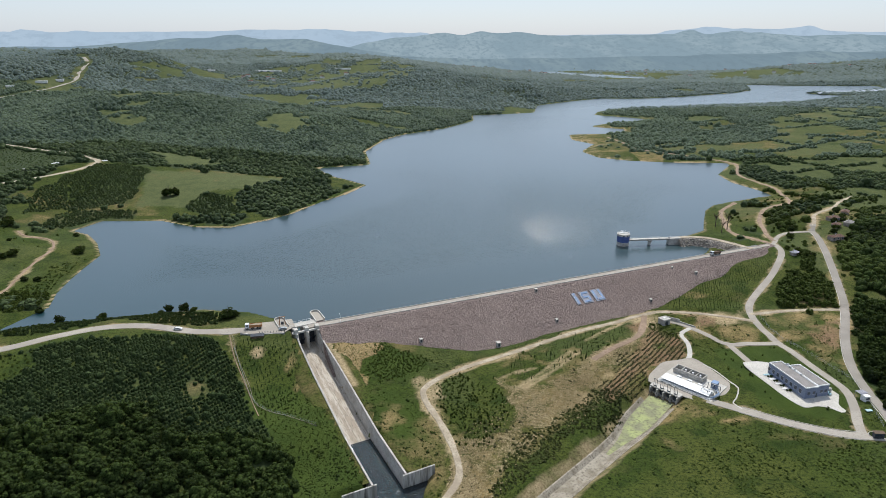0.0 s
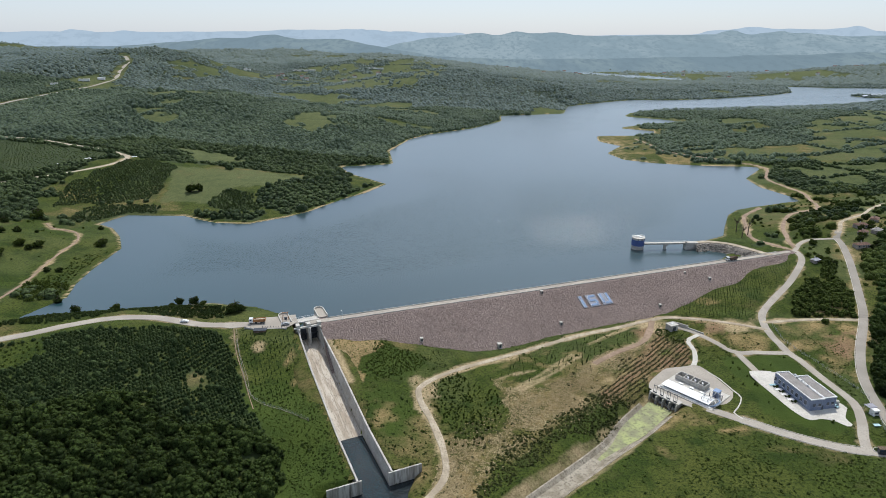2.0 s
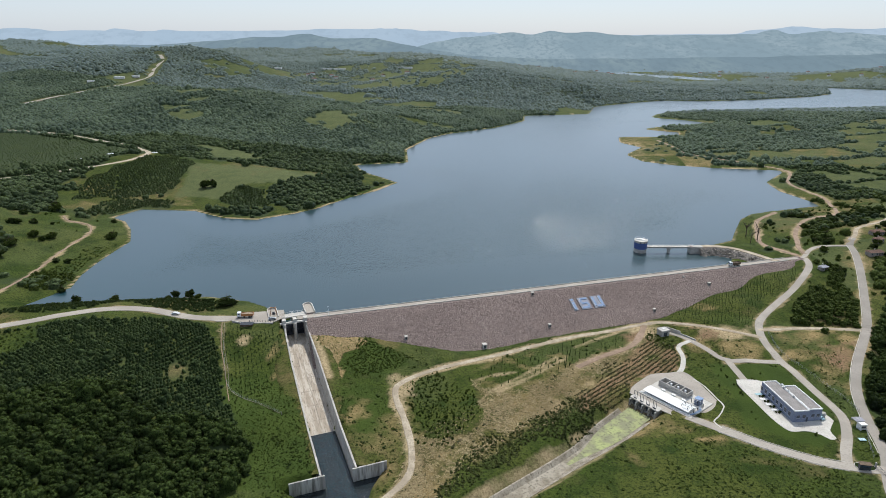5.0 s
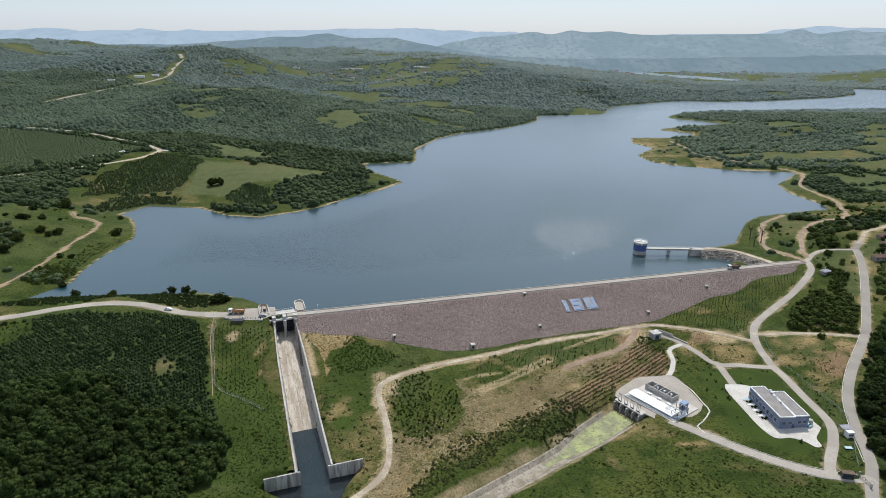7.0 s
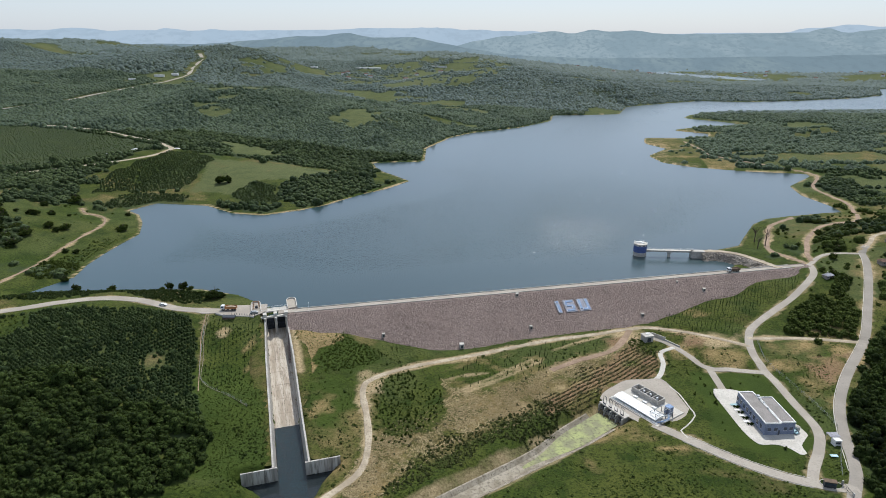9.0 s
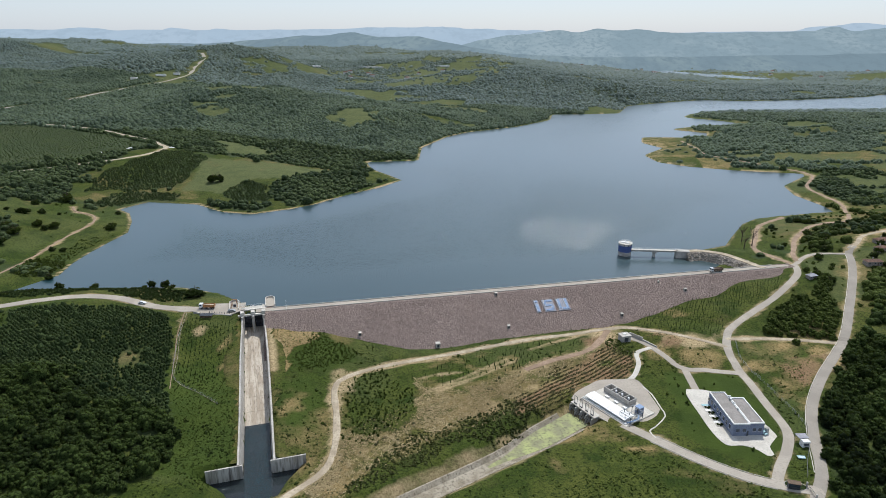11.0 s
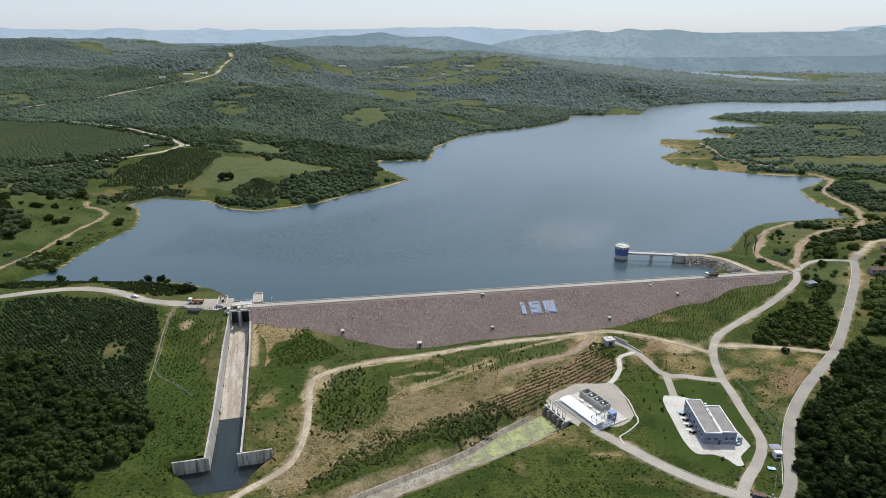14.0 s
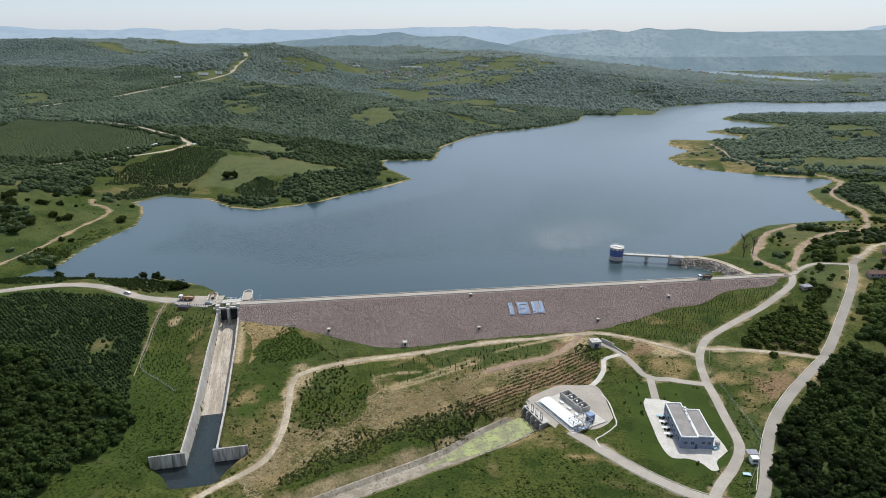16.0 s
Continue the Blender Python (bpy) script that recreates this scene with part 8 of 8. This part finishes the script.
    # orchards on the far side
    for k, line in enumerate(PLOTS):
        x, y, rng = rows(line, (40, 65, 22, 25)[k], 6.5 if k == 2 else 3.4, 4.6 if k == 2 else 2.5, 20 + k, 0.3, 0.05, 280 if k == 2 else 110)
        keep = from_line(LAKE, x, y, True)[0] > 6
        keep &= ~inside(LAKE, x, y)
        x, y = x[keep], y[keep]
        w = rng.uniform(0.8, 1.5, len(x)) if k == 2 else rng.uniform(1.2, 2.2, len(x))
        scatter("orchard", x, y, w, w * 0.9, TUFTS if k == 2 else LOOSE, MID_OAK, "rows of orchard trees on a hillside", "orchard", 0.1)
    # dense low growth on the meadow south of the gate road
    x, y, rng = rows([(92, 160), (98, 196), (116, 233), (138, 240), (158, 227), (178, 217), (188, 200), (178, 160)], 30, 1.7, 1.5, 13, 0.9, 0.15)
    keep = (rough(x, y, 16, 3, 82) < 0.12) & (from_line(CANAL, x, y)[0] > 10)
    w = rng.uniform(0.3, 0.7, keep.sum())
    scatter("meadow_shrubs", x[keep], y[keep], w, w * 0.7, TUFTS, BUSH, "dense dark green weeds and shrubs in the meadow", "shrubs", 0.08)
    # low growth in the meadows below the dam
    x, y, rng = spread(-110, 250, 150, 350, 1.35, 31)
    dens = 0.42 + 1.3 * rough(x, y, 26, 3, 81)
    keep = off_roads(x, y, 0.4) & (rng.uniform(0, 1, len(x)) < dens) & ~inside(WEST_WOOD, x, y) & ~inside(EAST_WOOD, x, y)
    keep &= ~inside(LAWN, x, y)
    keep &= (from_line(CHUTE, x, y)[0] > CHUTE_HALF + 1.6) & (from_line(CANAL, x, y)[0] > 9.5) & (np.hypot((x - 125) / 21, (y - 271) / 22) > 1) & (np.hypot((x - 174) / 17, (y - 265) / 22) > 1)
    p = np.stack([x - DAM_A[0], y - DAM_A[1]], 1)
    keep &= (p @ np.array([DOWN.x, DOWN.y]) > 3.6 + (CREST - height(x, y)) * FACE - 1.0) | (p @ np.array([U.x, U.y]) < 2)
    keep &= ~((y < 262) & (x < -60)) | (x > -84)
    x, y = x[keep], y[keep]
    z = height(x, y)
    up = z > -13.4
    x, y, z = x[up], y[up], z[up]
    w = rng.gamma(2.0, 0.16, len(x)) + 0.15
    brown = inside(DRY_SLOPE, x, y)
    scatter("meadow_tufts", x[~brown], y[~brown], w[~brown], w[~brown] * 0.8, SPRIGS, BUSH, "tufts and low weeds in the meadow", "grass", 0.05, z[~brown])
    scatter("dry_tufts", x[brown], y[brown], w[brown], w[brown] * 0.7, SPRIGS, DRY_BUSH, "dry tufts on the bare slope", "grass", 0.05, z[brown])
    x, y, rng = spread(0, 126, 176, 320, 1.25, 41)
    keep = inside(DRY_SLOPE, x, y) & off_roads(x, y, 0.2) & (rng.uniform(0, 1, len(x)) < 0.5 + 1.2 * rough(x, y, 12, 3, 89)) & (from_line(CANAL, x, y)[0] > 9)
    w = rng.gamma(2.0, 0.14, keep.sum()) + 0.2
    scatter("straw_tufts", x[keep], y[keep], w, w * 0.45, SPRIGS, STRAW, "dry straw-coloured stalks on the slope", "grass", 0.03)
    # fallen stalks on the bare slope
    x, y, rng = spread(0, 126, 176, 320, 1.1, 43)
    keep = inside(DRY_SLOPE, x, y) & ~inside(ROW_SLOPE, x, y) & ~inside(CANAL_BANK, x, y) & ~inside(GREEN_KNOLL, x, y) & off_roads(x, y, 0.0) & (rng.uniform(0, 1, len(x)) < 0.6 + 1.2 * rough(x, y, 10, 3, 91)) & (from_line(CANAL, x, y)[0] > 9)
    w = rng.uniform(0.7, 1.5, keep.sum())
    scatter("straw_stalks", x[keep], y[keep], w, w * 0.5, STALKS, STRAW, "pale fallen stalks strewn over the slope", "straw", 0.02)
    # scattered bushes in the pasture and on the east bank
    x, y, rng = spread(-420, -250, 330, 500, 9, 33)
    keep = (rng.uniform(0, 1, len(x)) < 0.09) & ~inside(LAKE, x, y) & (from_line(LAKE, x, y, True)[0] > 4)
    w = rng.uniform(0.7, 2.0, keep.sum())
    scatter("pasture_bushes", x[keep], y[keep], w, w * 0.8, LOOSE, BUSH, "bushes scattered over the pasture", "shrubs", 0.1)
    x, y, rng = spread(205, 420, 330, 640, 5, 35)
    keep = (rng.uniform(0, 1, len(x)) < 0.25 + 0.8 * rough(x, y, 40, 2, 83)) & ~inside(LAKE, x, y) & off_roads(x, y, 2) & (from_line(LAKE, x, y, True)[0] > 6) & ((x > 255) | (y < 400) & (x > 235))
    w = rng.uniform(0.8, 2.4, keep.sum())
    scatter("bank_bushes", x[keep], y[keep], w, w * 0.9, LOOSE, BUSH, "bushes scattered over the east bank", "shrubs", 0.1)


build_rows()


# ---------------------------------------------------------------- fences, gutters, kerbs
def fence(points, gap, tall, label):
    line = spline(points, gap)
    z = height(np.array([p.x for p in line]), np.array([p.y for p in line]))
    pts = [Vector((p.x, p.y, float(h))) for p, h in zip(line, z)]
    ob = root("fence", Matrix.Identity(4), label, "fence", "wire fences")
    post = finish("post", rod(bmesh.new(), (0, 0, -0.3), (0, 0, tall), 0.07, 6), CONCRETE)
    for p in pts:
        o = new("post", post)
        o.parent, o.location = ob, p
    for h in (0.35, 0.7, 1.0):
        bm = bmesh.new()
        for a, b in zip(pts, pts[1:]):
            rod(bm, a + Vector((0, 0, tall * h)), b + Vector((0, 0, tall * h)), 0.025, 4)
        part("wire", bm, STEEL, ob)


def gutter(points, shift, wide, mat, label, skip=0.0):
    line = spline(points, 4.0)
    st = stations_of([Vector((p.x, p.y, 0)) for p in line])
    ob = root("gutter", Matrix.Identity(4), label, "gutter", "roadside gutters")
    for i, ((p, a, u), (q, c, _)) in enumerate(zip(st, st[1:])):
        if lattice(float(i), 3.0, 5) < skip:
            continue
        bm = bmesh.new()
        e = [p + a * (shift - wide), p + a * (shift + wide), q + c * (shift + wide) + (p - q) * 0.02, q + c * (shift - wide) + (p - q) * 0.02]
        z = height(np.array([v.x for v in e]), np.array([v.y for v in e]))
        top = [bm.verts.new((v.x, v.y, h + 0.17)) for v, h in zip(e, z)]
        low = [bm.verts.new((v.x, v.y, h - 0.4)) for v, h in zip(e, z)]
        bm.faces.new(top)
        for k in range(4):
            bm.faces.new((top[k], low[k], low[(k + 1) % 4], top[(k + 1) % 4]))
        bmesh.ops.recalc_face_normals(bm, faces=bm.faces[:])
        part("gutter_slab", bm, mat, ob)


fence([(191, 336), (190, 318), (194.5, 300), (198.5, 286), (201.5, 275), (203.5, 262)], 2.5, 1.6, "concrete-post wire fence beside the access road")
fence([(-107, 280), (-98, 262), (-87, 241), (-80, 234), (-69, 231), (-55, 226)], 3.0, 1.5, "wire fence down the grass slope")
gutter([(-111.5, 292), (-102.4, 271.5), (-91.8, 252.5), (-82.5, 235.6), (-69, 231.4), (-55, 226)], 0.0, 0.08, CANAL_CONCRETE, "narrow pale concrete ditch down the grass slope")
fence([(200.5, 250), (195.3, 237), (192.5, 228)], 2.5, 1.6, "wire fence along the country road")
gutter(HIGHWAY[2:11], -2.55, 0.14, PALE_CONCRETE, "thin pale concrete gutter along the country road")
gutter([(137.9, 287.5), (141.5, 281), (144.2, 270), (145.2, 262.5), (140, 253.5), (137, 250), (139, 245)], 0.0, 0.3, PALE_CONCRETE, "curved pale concrete kerb round the station yard")
gutter(GATE_ROAD[2:6], 2.9, 0.1, PALE_CONCRETE, "pale kerb along the gate road")
gutter(GATE_ROAD[2:6], -2.9, 0.1, PALE_CONCRETE, "pale kerb along the gate road")


# ---------------------------------------------------------------- far works
def build_far():
    # rows of solar panels on the far shore
    field = root("solar_field", Matrix.Identity(4), "rows of pale solar panels on the far shore", "solar panels")
    panel = finish("panel_row", block(bmesh.new(), -4.5, 4.5, -22, 22, 1.2, 1.6, 0.03, Matrix.Rotation(radians(-16), 4, "Y")), SOLAR)
    for k in range(22):
        x, y = 1075 + k * 17.0, 1800 + 10 * math.sin(k * 0.5) + k * 3
        o = new("panel_row", panel)
        o.parent = field
        o.matrix_basis = pose(x, y, ground_at(x, y) + 1.5, 0, 0, -20)
    # long white sheds by the far road
    for x, y, l, turn in ((-862, 1362, 11, 20), (-895, 1308, 7, 25), (-840, 1392, 7, 15), (-700, 1900, 20, 5), (-560, 2050, 40, 10), (-330, 2080, 30, -12), ):
        shed = root("white_shed", upright(x, y, ground_at(x, y), turn), "long low white shed on the hillside", "shed", "white sheds")
        part("wall", block(bmesh.new(), -l, l, -4, 4, -1, 3.4, 0.05), WHITE, shed)
        part("roof", block(bmesh.new(), -l - 0.4, l + 0.4, -4.5, 4.5, 3.41, 3.9, 0.05), WHITE, shed)
    for x, y, l, turn in ((-398, 655, 6, 30), (-412, 648, 5, 25), (-440, 632, 5.5, 25), (-372, 668, 3.5, 35)):
        heap = root("white_heap", upright(x, y, ground_at(x, y), turn), "long low heap of white gravel by the track", "heap", "white heaps")
        bm = bmesh.new()
        bmesh.ops.create_grid(bm, x_segments=14, y_segments=6, size=1)
        for v in bm.verts:
            k = max(0.0, 1 - v.co.x ** 2) * max(0.0, 1 - v.co.y ** 2)
            v.co = Vector((v.co.x * l, v.co.y * 1.5, 1.1 * k + 0.3 * noise.noise(v.co * 4) - 0.1))
        part("gravel", bm, WHITE, heap)
    rng = np.random.default_rng(12)
    first = root("far_house", Matrix.Identity(4), "tiny pale house on a distant slope", "house", "distant village")
    part("wall", block(bmesh.new(), -6, 6, -5, 5, -1, 6, 0.05), WHITE, first)
    bm = bmesh.new()
    v = [bm.verts.new(p) for p in ((-6.5, -5.5, 5.9), (6.5, -5.5, 5.9), (6.5, 5.5, 5.9), (-6.5, 5.5, 5.9), (-6.5, 0, 9), (6.5, 0, 9))]
    for f in ((0, 1, 5, 4), (2, 3, 4, 5), (1, 2, 5), (3, 0, 4), (3, 2, 1, 0)):
        bm.faces.new([v[i] for i in f])
    part("roof", bm, ROOF_TILE, first)
    places = [(rng.uniform(-500, 1700), rng.uniform(2450, 3000)) for _ in range(36)] + [(rng.uniform(-620, -250), rng.uniform(1750, 1950)) for _ in range(8)]
    places = [p for p in places if not inside(POND, np.array([p[0]]), np.array([p[1]]))[0]]
    for k, (x, y) in enumerate(places):
        m = pose(x, y, ground_at(x, y), 0, 0, rng.uniform(0, 180))
        if k:
            copy_thing(first, m)
        else:
            first.matrix_basis = m


build_far()
